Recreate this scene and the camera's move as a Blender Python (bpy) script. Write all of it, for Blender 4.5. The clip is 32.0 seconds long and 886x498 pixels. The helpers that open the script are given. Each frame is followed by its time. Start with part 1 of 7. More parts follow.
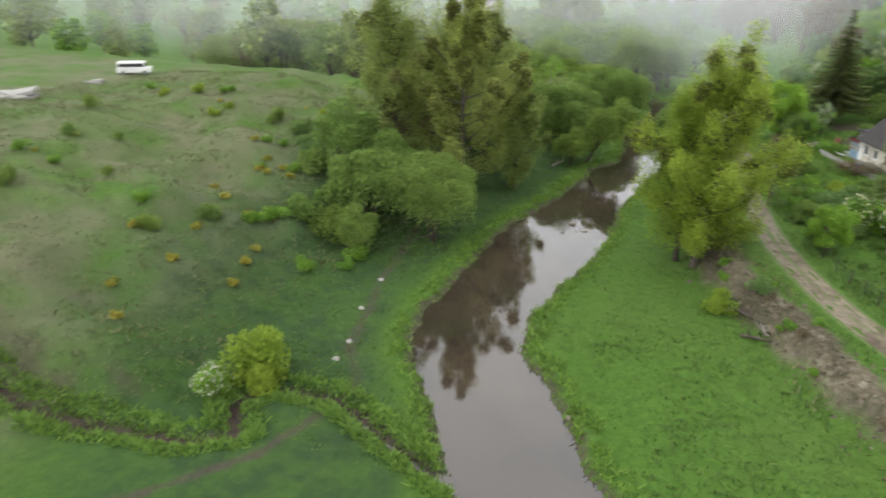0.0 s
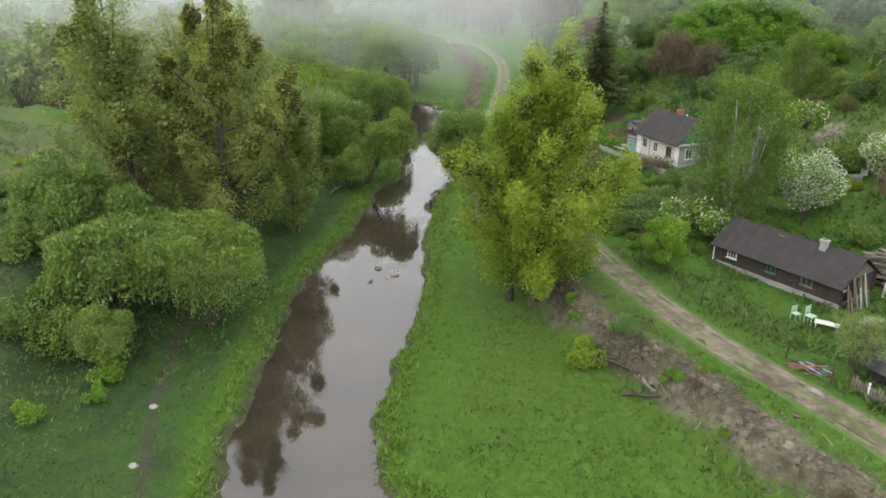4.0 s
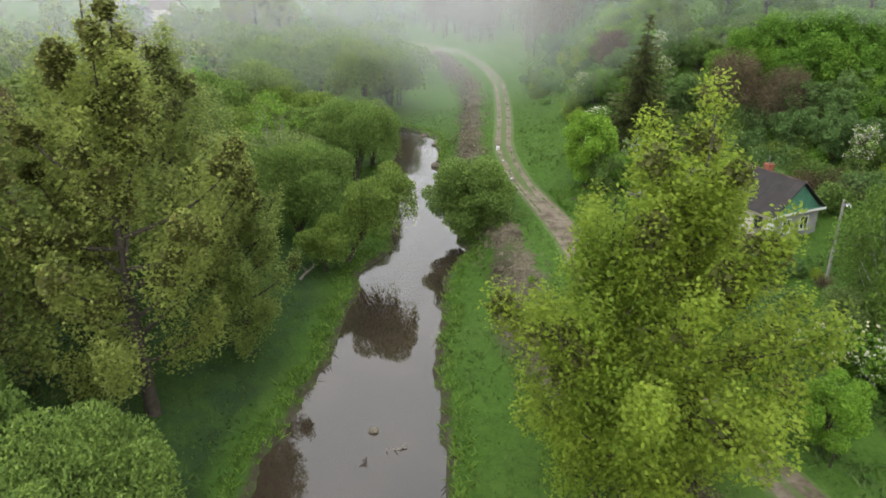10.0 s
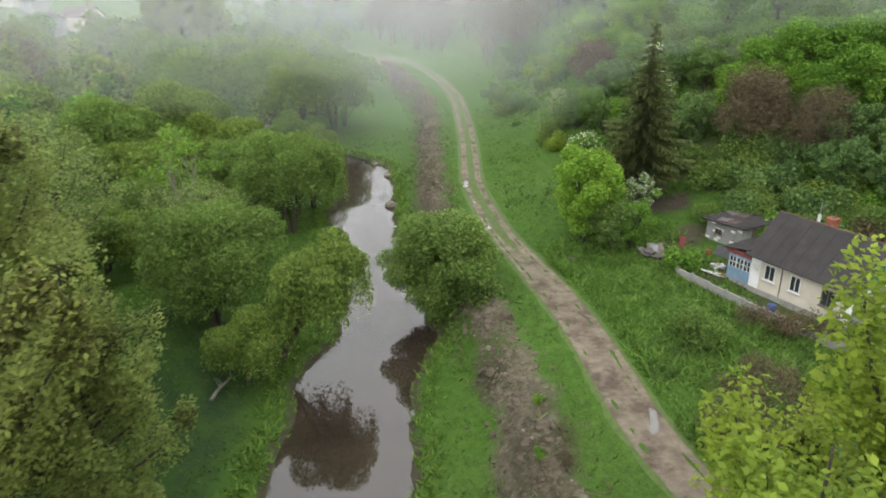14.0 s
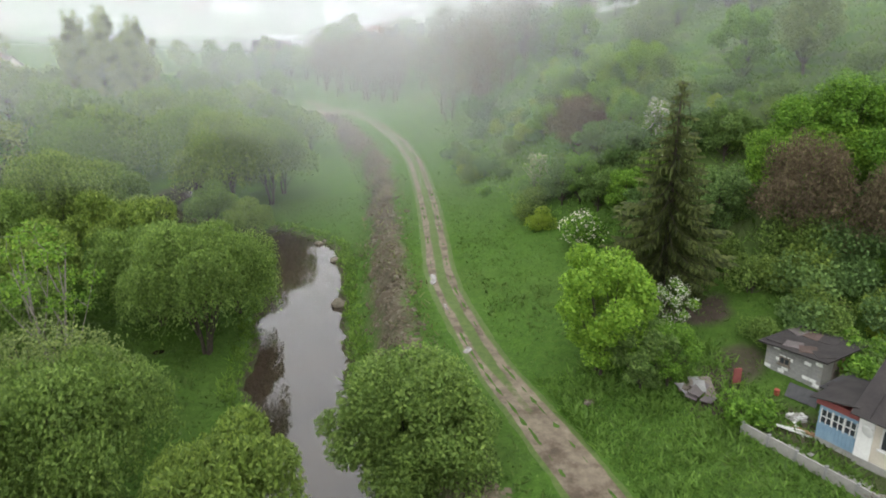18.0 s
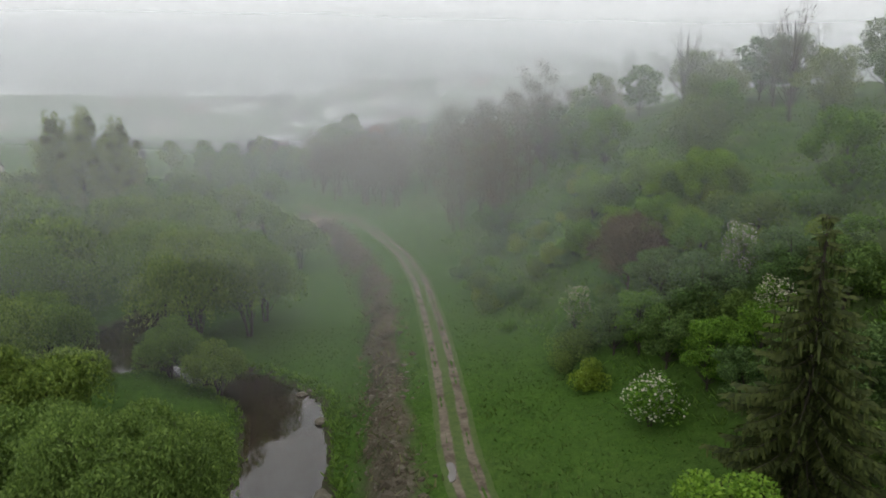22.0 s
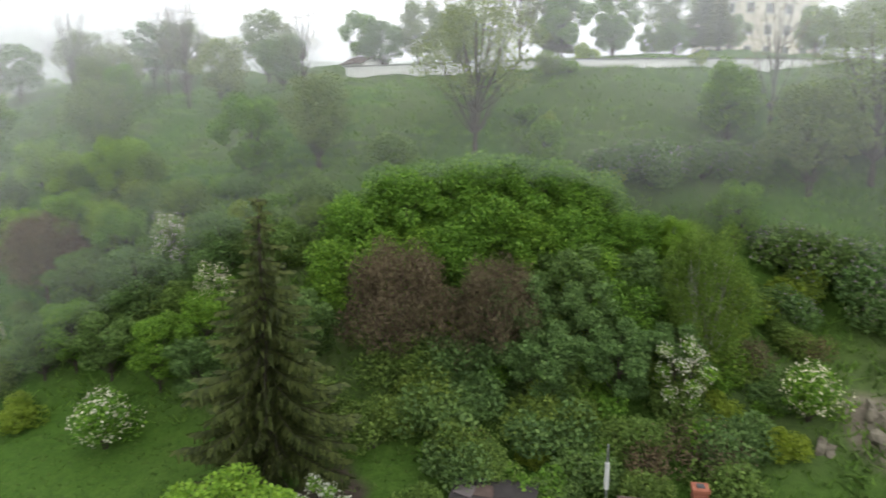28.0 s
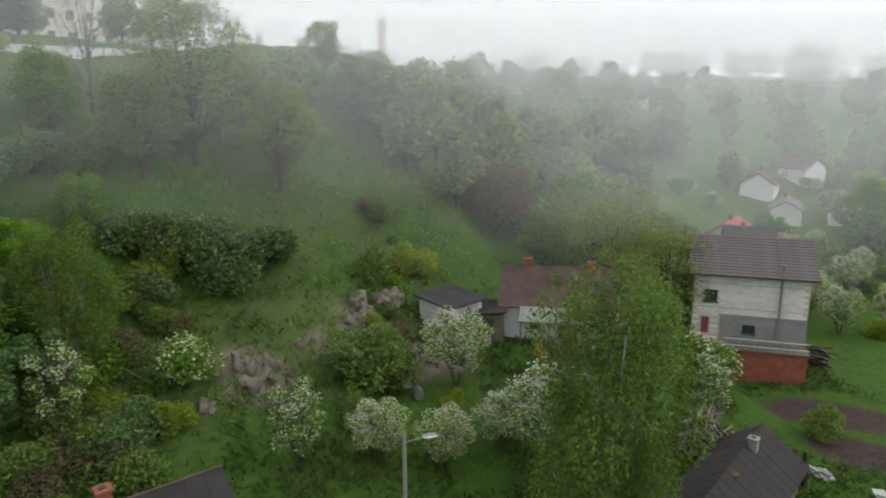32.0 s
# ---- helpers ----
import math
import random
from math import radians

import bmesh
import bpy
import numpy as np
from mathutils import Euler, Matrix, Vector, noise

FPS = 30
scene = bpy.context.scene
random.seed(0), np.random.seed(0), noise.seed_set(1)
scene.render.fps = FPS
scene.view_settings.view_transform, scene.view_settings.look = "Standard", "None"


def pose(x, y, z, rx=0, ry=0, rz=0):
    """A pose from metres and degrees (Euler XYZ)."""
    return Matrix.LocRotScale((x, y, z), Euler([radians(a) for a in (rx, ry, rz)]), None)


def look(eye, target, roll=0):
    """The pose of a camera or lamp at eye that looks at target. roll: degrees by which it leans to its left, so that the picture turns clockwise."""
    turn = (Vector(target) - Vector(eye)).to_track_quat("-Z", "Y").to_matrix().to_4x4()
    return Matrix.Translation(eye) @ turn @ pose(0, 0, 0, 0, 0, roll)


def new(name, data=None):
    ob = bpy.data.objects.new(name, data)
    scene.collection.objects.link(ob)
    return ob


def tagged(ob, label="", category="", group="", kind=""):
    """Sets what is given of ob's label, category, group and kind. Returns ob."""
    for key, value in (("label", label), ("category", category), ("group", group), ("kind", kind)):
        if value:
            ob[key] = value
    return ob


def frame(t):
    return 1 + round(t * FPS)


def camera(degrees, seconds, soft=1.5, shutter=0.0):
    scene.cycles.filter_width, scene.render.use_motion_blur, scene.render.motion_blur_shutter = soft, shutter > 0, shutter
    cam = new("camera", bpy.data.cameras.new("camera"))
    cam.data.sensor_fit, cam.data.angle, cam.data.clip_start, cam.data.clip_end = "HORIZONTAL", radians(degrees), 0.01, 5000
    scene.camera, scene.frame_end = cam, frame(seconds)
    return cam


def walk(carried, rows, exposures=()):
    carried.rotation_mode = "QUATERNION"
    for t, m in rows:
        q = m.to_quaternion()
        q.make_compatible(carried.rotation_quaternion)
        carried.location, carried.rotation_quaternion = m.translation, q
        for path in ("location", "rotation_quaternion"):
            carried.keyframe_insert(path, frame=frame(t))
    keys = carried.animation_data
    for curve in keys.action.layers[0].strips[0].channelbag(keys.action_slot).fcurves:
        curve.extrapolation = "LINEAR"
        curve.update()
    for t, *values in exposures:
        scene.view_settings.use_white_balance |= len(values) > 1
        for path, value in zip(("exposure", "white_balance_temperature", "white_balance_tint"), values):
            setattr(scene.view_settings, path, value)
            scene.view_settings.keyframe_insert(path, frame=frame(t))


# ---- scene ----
cam = camera(64.06, 32.0, soft=1.7, shutter=0.4)

# seconds, place, yaw to the left of +y, pitch up, lean
PATH = [(0.0, 26.07, -13.30, 26.26, 24.55, -21.51, 0.64),
        (0.5, 24.51, -12.00, 26.28, 15.17, -21.56, 0.39),
        (1.0, 23.10, -10.58, 26.28, 8.43, -21.61, 0.15),
        (1.5, 21.87, -9.02, 26.27, 7.05, -21.64, -0.04),
        (2.0, 20.79, -7.33, 26.24, 7.01, -21.66, -0.16),
        (2.5, 19.85, -5.57, 26.24, 7.00, -21.67, -0.22),
        (3.0, 19.00, -3.77, 26.26, 6.23, -21.72, -0.24),
        (3.5, 18.21, -1.93, 26.31, 4.55, -21.78, -0.26),
        (5.5, 15.43, 5.76, 26.57, 0.55, -21.95, 0.12),
        (6.0, 15.00, 7.76, 26.64, 0.50, -21.97, 0.08),
        (6.5, 14.62, 9.79, 26.70, 0.50, -22.00, 0.02),
        (7.0, 14.29, 11.87, 26.75, 0.50, -22.04, -0.05),
        (7.5, 14.01, 13.96, 26.76, 0.48, -22.08, -0.06),
        (8.0, 13.78, 16.02, 26.76, 0.50, -22.09, -0.02),
        (8.5, 13.54, 18.07, 26.76, 0.51, -22.06, 0.01),
        (9.0, 13.26, 20.13, 26.81, 0.45, -22.04, -0.01),
        (9.5, 12.97, 22.16, 26.85, 0.45, -22.02, 0.02),
        (10.0, 12.73, 24.17, 26.86, 0.43, -22.01, 0.14),
        (10.5, 12.53, 26.21, 26.86, 0.47, -22.00, 0.27),
        (11.0, 12.35, 28.36, 26.86, 0.55, -21.98, 0.25),
        (11.5, 12.17, 30.58, 26.84, 0.43, -21.96, 0.20),
        (12.0, 12.00, 32.88, 26.77, -1.22, -21.95, 0.14),
        (12.5, 11.86, 35.25, 26.66, -2.61, -21.92, -0.01),
        (13.0, 11.76, 37.64, 26.52, -2.62, -21.86, -0.03),
        (13.5, 11.73, 39.99, 26.38, -2.60, -21.80, 0.02),
        (14.0, 11.74, 42.28, 26.24, -3.85, -21.74, -0.06),
        (14.5, 11.78, 44.53, 26.12, -7.01, -21.67, -0.19),
        (16.5, 11.91, 53.36, 25.89, -7.85, -21.30, 0.00),
        (17.0, 12.00, 55.55, 25.91, -7.87, -20.56, -0.01),
        (17.5, 12.08, 57.74, 25.92, -7.87, -19.54, 0.02),
        (18.0, 12.17, 59.93, 25.91, -7.94, -18.35, 0.03),
        (18.5, 12.28, 62.09, 25.91, -7.95, -17.13, -0.02),
        (19.0, 12.38, 64.19, 25.91, -7.97, -15.89, -0.09),
        (19.5, 12.46, 66.27, 25.95, -8.00, -14.64, -0.14),
        (20.0, 12.54, 68.40, 26.04, -8.02, -13.39, -0.14),
        (20.5, 12.63, 70.58, 26.13, -8.04, -12.25, -0.08),
        (21.0, 12.75, 72.75, 26.19, -8.07, -11.42, -0.02),
        (21.5, 12.89, 74.83, 26.19, -8.05, -11.00, -0.03),
        (22.0, 13.03, 76.66, 26.20, -8.02, -10.84, -0.09),
        (22.5, 13.14, 78.00, 26.20, -8.10, -10.78, -0.16),
        (23.0, 13.19, 78.78, 26.20, -8.09, -10.72, -0.23),
        (23.5, 13.20, 79.11, 26.17, -8.21, -10.67, -0.24),
        (24.0, 13.21, 79.21, 26.14, -9.70, -10.70, -0.18),
        (24.5, 13.23, 79.23, 26.13, -11.70, -10.80, -0.13),
        (26.5, 13.18, 79.22, 26.30, -32.97, -11.59, 0.21),
        (27.0, 13.18, 79.16, 26.28, -39.83, -11.70, 0.15),
        (27.5, 13.15, 79.10, 26.24, -46.86, -11.78, 0.11),
        (28.0, 13.11, 79.07, 26.18, -53.92, -11.85, 0.12),
        (28.5, 13.05, 79.08, 26.14, -60.98, -11.94, 0.12),
        (29.0, 12.98, 79.09, 26.12, -67.77, -12.03, 0.10),
        (29.5, 12.92, 79.12, 26.11, -74.18, -12.13, 0.08),
        (30.0, 12.85, 79.16, 26.13, -80.54, -12.26, 0.07),
        (30.5, 12.78, 79.18, 26.18, -86.88, -12.41, 0.05),
        (31.0, 12.70, 79.19, 26.23, -93.13, -12.57, 0.01),
        (31.5, 12.64, 79.20, 26.27, -99.37, -12.73, -0.04),
        (32.0, 12.61, 79.22, 26.29, -104.43, -12.87, -0.12)]
EXPOSURE = [(0.0, 0.72), (3.0, 0.72), (6.0, 0.7), (12.0, 0.65), (14.0, 0.68), (17.0, 0.72), (18.0, 0.58), (19.0, 0.22), (20.0, -0.08), (22.0, -0.52), (24.5, -0.52), (26.5, -0.05), (28.0, 0.32), (30.0, 0.42), (31.0, 0.12), (32.0, -0.2)]


def flown(x, y, z, yaw, pitch, lean):
    return pose(x, y, z, 0, 0, yaw) @ pose(0, 0, 0, 90 + pitch) @ pose(0, 0, 0, 0, 0, lean)


walk(cam, [(row[0], flown(*row[1:])) for row in PATH], EXPOSURE)

# ---------------------------------------------------------------- overcast, misty daylight
world = bpy.data.worlds.new("overcast_sky")
world.use_nodes = True
scene.world = world
wn, wl = world.node_tree.nodes, world.node_tree.links
wn.clear()
sky = wn.new("ShaderNodeTexSky")
sky.sky_type, sky.sun_disc = "NISHITA", False
sky.sun_elevation, sky.sun_rotation = radians(48), radians(200)
sky.air_density, sky.dust_density, sky.ozone_density = 1.0, 6.0, 0.6
grey = wn.new("ShaderNodeHueSaturation")
grey.inputs["Saturation"].default_value = 0.12
back, wout = wn.new("ShaderNodeBackground"), wn.new("ShaderNodeOutputWorld")
back.inputs["Strength"].default_value = 0.175
wl.new(sky.outputs[0], grey.inputs["Color"])
cloud = wn.new("ShaderNodeMix")
cloud.data_type = "RGBA"
cloud.inputs["Factor"].default_value = 0.8
cloud.inputs["B"].default_value = (8.3, 8.5, 8.6, 1)
wl.new(grey.outputs[0], cloud.inputs["A"])
wl.new(cloud.outputs["Result"], back.inputs["Color"])
wl.new(back.outputs[0], wout.inputs["Surface"])
sun = new("sun", bpy.data.lights.new("sun", "SUN"))
sun.data.energy, sun.data.angle, sun.data.color = 0.5, radians(60), (1.0, 0.98, 0.94)
sun.matrix_world = look((-30, -60, 90), (10, 60, 0))

# ---------------------------------------------------------------- materials
def material(name):
    m = bpy.data.materials.new(name)
    m.use_nodes = True
    m.node_tree.nodes.clear()
    return m


def node(m, kind, **given):
    n = m.node_tree.nodes.new(kind)
    for key, value in given.items():
        if key in n.inputs:
            n.inputs[key].default_value = value
    return n


def link(m, a, b):
    m.node_tree.links.new(a, b)


def noise_fac(m, scale, detail=4.0, rough=0.6, space="Object"):
    c = node(m, "ShaderNodeTexCoord")
    n = node(m, "ShaderNodeTexNoise", Scale=scale, Detail=detail, Roughness=rough)
    link(m, c.outputs[space], n.inputs["Vector"])
    return n.outputs["Fac"]


def ramp(m, fac, stops):
    r = m.node_tree.nodes.new("ShaderNodeValToRGB")
    e = r.color_ramp.elements
    while len(e) < len(stops):
        e.new(0.5)
    for el, (at, col) in zip(e, stops):
        el.position, el.color = at, (*col, 1)
    link(m, fac, r.inputs["Fac"])
    return r.outputs["Color"]


def mixed(m, fac, a, b, blend="MIX"):
    x = m.node_tree.nodes.new("ShaderNodeMix")
    x.data_type, x.blend_type = "RGBA", blend
    for socket, value in ((x.inputs["Factor"], fac), (x.inputs["A"], a), (x.inputs["B"], b)):
        if isinstance(value, (int, float)):
            socket.default_value = value
        elif isinstance(value, tuple):
            socket.default_value = (*value, 1)
        else:
            link(m, value, socket)
    return x.outputs["Result"]


def finish(m, colour, rough=0.8, metal=0.0, bump=None, height=0.05, spec=0.3):
    p = node(m, "ShaderNodeBsdfPrincipled", Roughness=rough, Metallic=metal)
    p.inputs["Specular IOR Level"].default_value = spec
    if isinstance(colour, tuple):
        p.inputs["Base Color"].default_value = (*colour, 1)
    else:
        link(m, colour, p.inputs["Base Color"])
    if bump is not None:
        b = node(m, "ShaderNodeBump", Strength=0.7, Distance=height)
        link(m, bump, b.inputs["Height"])
        link(m, b.outputs["Normal"], p.inputs["Normal"])
    o = node(m, "ShaderNodeOutputMaterial")
    link(m, p.outputs[0], o.inputs["Surface"])
    return m


def surface(name, a, b, scale=2.0, rough=0.8, fine=14.0, height=0.02, metal=0.0, spec=0.3):
    """A worn surface: two colours in patches, a finer grain on top."""
    m = material(name)
    a, b = tuple(0.72 * v for v in a), tuple(0.72 * v for v in b)
    big, small = noise_fac(m, scale), noise_fac(m, fine, 6, 0.7)
    col = ramp(m, big, [(0.35, a), (0.65, b)])
    col = mixed(m, 0.35, col, ramp(m, small, [(0.3, tuple(v * 0.6 for v in a)), (0.7, tuple(min(1, v * 1.3) for v in b))]))
    return finish(m, col, rough, metal, small, height, spec)


def foliage(name, dark, mid, light, through_light=0.4, rough=0.6):
    """Leaves: each one its own green, each tree a little off the others."""
    dark, mid, light = [(0.99 * c[0] + 0.004, 0.94 * c[1], 1.1 * c[2] + 0.007) if c[1] > 1.08 * c[0] else tuple(0.95 * v for v in c) for c in (dark, mid, light)]
    m = material(name)
    geo, info = node(m, "ShaderNodeNewGeometry"), node(m, "ShaderNodeObjectInfo")
    col = ramp(m, geo.outputs["Random Per Island"], [(0.0, dark), (0.5, mid), (1.0, light)])
    tint = ramp(m, info.outputs["Random"], [(0.0, (0.88, 0.93, 0.9)), (0.5, (1, 1, 1)), (1.0, (1.1, 1.04, 0.88))])
    col = mixed(m, 1.0, col, tint, "MULTIPLY")
    patch = ramp(m, noise_fac(m, 0.55, 3), [(0.3, (0.78, 0.8, 0.78)), (0.7, (1.15, 1.15, 1.1))])
    col = mixed(m, 1.0, col, patch, "MULTIPLY")
    d = node(m, "ShaderNodeBsdfPrincipled", Roughness=rough)
    d.inputs["Specular IOR Level"].default_value = 0.2
    t = node(m, "ShaderNodeBsdfTranslucent")
    link(m, col, d.inputs["Base Color"])
    link(m, col, t.inputs["Color"])
    x = node(m, "ShaderNodeMixShader", Fac=through_light)
    link(m, d.outputs[0], x.inputs[1])
    link(m, t.outputs[0], x.inputs[2])
    o = node(m, "ShaderNodeOutputMaterial")
    link(m, x.outputs[0], o.inputs["Surface"])
    return m


def ground_material():
    m = material("grass_land")
    big, mid, fine = noise_fac(m, 0.06, 4), noise_fac(m, 0.5, 5, 0.65), noise_fac(m, 6.0, 6, 0.75)

    def mask(name):
        a = m.node_tree.nodes.new("ShaderNodeAttribute")
        a.attribute_name = name
        return a.outputs["Fac"]
    lush = ramp(m, mid, [(0.3, (0.036, 0.08, 0.010)), (0.55, (0.058, 0.12, 0.013)), (0.75, (0.088, 0.155, 0.02))])
    tuft = noise_fac(m, 1.7, 6, 0.7)
    lush = mixed(m, 0.5, lush, ramp(m, tuft, [(0.34, (0.022, 0.048, 0.009)), (0.5, (0.07, 0.125, 0.018)), (0.66, (0.15, 0.21, 0.045))]))
    lush = mixed(m, ramp(m, big, [(0.45, (0, 0, 0)), (0.7, (0.6, 0.6, 0.6))]), lush, ramp(m, tuft, [(0.3, (0.06, 0.08, 0.02)), (0.7, (0.135, 0.155, 0.05))]))
    lush = mixed(m, 0.4, lush, ramp(m, fine, [(0.34, (0.016, 0.04, 0.008)), (0.66, (0.11, 0.19, 0.032))]))
    lush = mixed(m, 1.0, lush, (0.92, 1.08, 0.72), "MULTIPLY")
    dry = ramp(m, mid, [(0.3, (0.09, 0.115, 0.035)), (0.55, (0.14, 0.15, 0.056)), (0.75, (0.20, 0.15, 0.09))])
    dry = mixed(m, 0.45, dry, ramp(m, fine, [(0.3, (0.05, 0.075, 0.028)), (0.7, (0.16, 0.175, 0.08))]))
    col = mixed(m, mask("dry"), lush, dry)
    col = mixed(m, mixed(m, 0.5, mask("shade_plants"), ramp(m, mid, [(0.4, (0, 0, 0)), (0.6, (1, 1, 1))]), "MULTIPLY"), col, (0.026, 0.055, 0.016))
    rubble = ramp(m, noise_fac(m, 1.6, 6, 0.75), [(0.3, (0.05, 0.038, 0.024)), (0.5, (0.12, 0.098, 0.062)), (0.72, (0.23, 0.20, 0.135))])
    rubble = mixed(m, 1.0, rubble, ramp(m, noise_fac(m, 0.16, 4, 0.6), [(0.36, (0.45, 0.4, 0.36)), (0.5, (0.9, 0.88, 0.84)), (0.62, (1.3, 1.26, 1.2))]), "MULTIPLY")
    col = mixed(m, mask("rubble"), col, rubble)
    soil = ramp(m, noise_fac(m, 2.2, 6, 0.7), [(0.3, (0.045, 0.03, 0.022)), (0.7, (0.10, 0.07, 0.05))])
    col = mixed(m, mask("soil"), col, soil)
    rock = ramp(m, noise_fac(m, 1.1, 7, 0.75), [(0.3, (0.12, 0.10, 0.06)), (0.55, (0.25, 0.22, 0.13)), (0.75, (0.36, 0.33, 0.20))])
    col = mixed(m, mask("rock"), col, rock)
    col = mixed(m, 1.0, col, (0.82, 0.80, 1.05), "MULTIPLY")
    return finish(m, col, 0.9, 0, fine, 0.12, 0.15)


GROUND = ground_material()


def track_material():
    m = material("earth_track")
    a = m.node_tree.nodes.new("ShaderNodeAttribute")
    a.attribute_name = "bare"
    earth = ramp(m, noise_fac(m, 1.3, 6, 0.7), [(0.3, (0.13, 0.105, 0.08)), (0.55, (0.22, 0.185, 0.145)), (0.75, (0.31, 0.27, 0.22))])
    turf = ramp(m, noise_fac(m, 2.5, 6, 0.7), [(0.3, (0.06, 0.11, 0.022)), (0.7, (0.115, 0.17, 0.042))])
    earth = mixed(m, 1.0, earth, ramp(m, noise_fac(m, 0.55, 5, 0.65), [(0.38, (0.5, 0.46, 0.43)), (0.5, (0.95, 0.94, 0.92)), (0.7, (1.15, 1.15, 1.15))]), "MULTIPLY")
    ragged = mixed(m, 0.7, a.outputs["Fac"], noise_fac(m, 2.1, 7, 0.75), "OVERLAY")
    sharp = ramp(m, ragged, [(0.35, (0, 0, 0)), (0.58, (1, 1, 1))])
    return finish(m, mixed(m, 1.0, mixed(m, sharp, turf, earth), (0.74, 0.72, 0.68), "MULTIPLY"), 0.75, 0, noise_fac(m, 5, 6, 0.7), 0.05, 0.3)


TRACK = track_material()


def water_material():
    m = material("still_brown_water")
    p = node(m, "ShaderNodeBsdfPrincipled", Roughness=0.04)
    link(m, ramp(m, noise_fac(m, 0.12, 3), [(0.35, (0.022, 0.017, 0.013)), (0.7, (0.05, 0.036, 0.026))]), p.inputs["Base Color"])
    p.inputs["IOR"].default_value = 1.5
    p.inputs["Specular IOR Level"].default_value = 0.85
    b = node(m, "ShaderNodeBump", Strength=0.12, Distance=0.02)
    link(m, noise_fac(m, 1.2, 3), b.inputs["Height"])
    link(m, b.outputs["Normal"], p.inputs["Normal"])
    o = node(m, "ShaderNodeOutputMaterial")
    link(m, p.outputs[0], o.inputs["Surface"])
    return m


WATER = water_material()


def mist_material():
    """Thin mist: mostly clear, the rest scatters daylight."""
    m = material("thin_mist")
    a = m.node_tree.nodes.new("ShaderNodeAttribute")
    a.attribute_name = "veil"
    n = noise_fac(m, 0.02, 3)
    k = node(m, "ShaderNodeMath")
    k.operation = "MULTIPLY"
    link(m, a.outputs["Fac"], k.inputs[0])
    link(m, ramp(m, n, [(0.3, (0.93, 0.93, 0.93)), (0.7, (1.06, 1.06, 1.06))]), k.inputs[1])
    # the droplets scatter the light of the whole sky overhead, from before and behind the sheet alike
    up, down = node(m, "ShaderNodeCombineXYZ", Z=1.0), node(m, "ShaderNodeCombineXYZ", Z=-1.0)
    d = node(m, "ShaderNodeBsdfDiffuse", Color=(0.84, 0.86, 0.865, 1))
    t = node(m, "ShaderNodeBsdfTranslucent", Color=(0.84, 0.86, 0.865, 1))
    link(m, up.outputs[0], d.inputs["Normal"])
    link(m, down.outputs[0], t.inputs["Normal"])
    both = node(m, "ShaderNodeAddShader")
    link(m, d.outputs[0], both.inputs[0])
    link(m, t.outputs[0], both.inputs[1])
    c = node(m, "ShaderNodeBsdfTransparent")
    x = node(m, "ShaderNodeMixShader")
    link(m, k.outputs[0], x.inputs["Fac"])
    link(m, c.outputs[0], x.inputs[1])
    link(m, both.outputs[0], x.inputs[2])
    o = node(m, "ShaderNodeOutputMaterial")
    link(m, x.outputs[0], o.inputs["Surface"])
    return m


MIST = mist_material()
BARK = surface("grey_brown_bark", (0.05, 0.04, 0.032), (0.12, 0.10, 0.08), 3, 0.9)
BARK_PALE = surface("pale_dead_bark", (0.19, 0.17, 0.145), (0.34, 0.31, 0.27), 3, 0.9)
BARK_BIRCH = surface("birch_bark", (0.10, 0.09, 0.085), (0.72, 0.70, 0.66), 2.2, 0.8)
BARK_TWIG = surface("reddish_twigs", (0.11, 0.08, 0.062), (0.19, 0.14, 0.11), 3, 0.9)
LEAF_WILLOW = foliage("willow_leaf", (0.084, 0.150, 0.024), (0.150, 0.247, 0.043), (0.223, 0.336, 0.061))
LEAF_POPLAR = foliage("poplar_leaf", (0.184, 0.246, 0.058), (0.257, 0.331, 0.074), (0.340, 0.416, 0.096), 0.55)
LEAF_YOUNG = foliage("young_poplar_leaf", (0.180, 0.270, 0.028), (0.253, 0.362, 0.036), (0.333, 0.442, 0.050), 0.55)
LEAF_LIME = foliage("lime_green_leaf", (0.122, 0.245, 0.020), (0.194, 0.359, 0.029), (0.288, 0.475, 0.046))
LEAF_BRIGHT = foliage("fresh_leaf", (0.070, 0.164, 0.016), (0.135, 0.283, 0.026), (0.222, 0.396, 0.041))
LEAF_BIRCH = foliage("birch_leaf", (0.078, 0.151, 0.019), (0.133, 0.238, 0.029), (0.195, 0.310, 0.043))
LEAF_DARK = foliage("dark_leaf", (0.070, 0.137, 0.036), (0.126, 0.231, 0.056), (0.189, 0.308, 0.076))
LEAF_OLIVE = foliage("olive_leaf", (0.111, 0.169, 0.044), (0.182, 0.260, 0.065), (0.260, 0.345, 0.086))
LEAF_BROWN = foliage("budding_brown_leaf", (0.088, 0.065, 0.043), (0.144, 0.110, 0.069), (0.213, 0.169, 0.100))
LEAF_RUST = foliage("rust_leaf", (0.10, 0.07, 0.02), (0.16, 0.12, 0.03), (0.22, 0.17, 0.04))
NEEDLE = foliage("spruce_needle", (0.042, 0.062, 0.014), (0.08, 0.112, 0.024), (0.125, 0.16, 0.036), 0.3)
MISTLETOE = foliage("mistletoe_leaf", (0.06, 0.078, 0.018), (0.105, 0.125, 0.028), (0.155, 0.175, 0.042))
BLOSSOM = foliage("white_blossom", (0.476, 0.455, 0.390), (0.658, 0.635, 0.559), (0.812, 0.787, 0.715))
LILAC = foliage("lilac_blossom", (0.20, 0.16, 0.20), (0.30, 0.25, 0.29), (0.40, 0.35, 0.38))
BROOM = foliage("yellow_broom", (0.25, 0.24, 0.045), (0.33, 0.30, 0.05), (0.42, 0.38, 0.07))
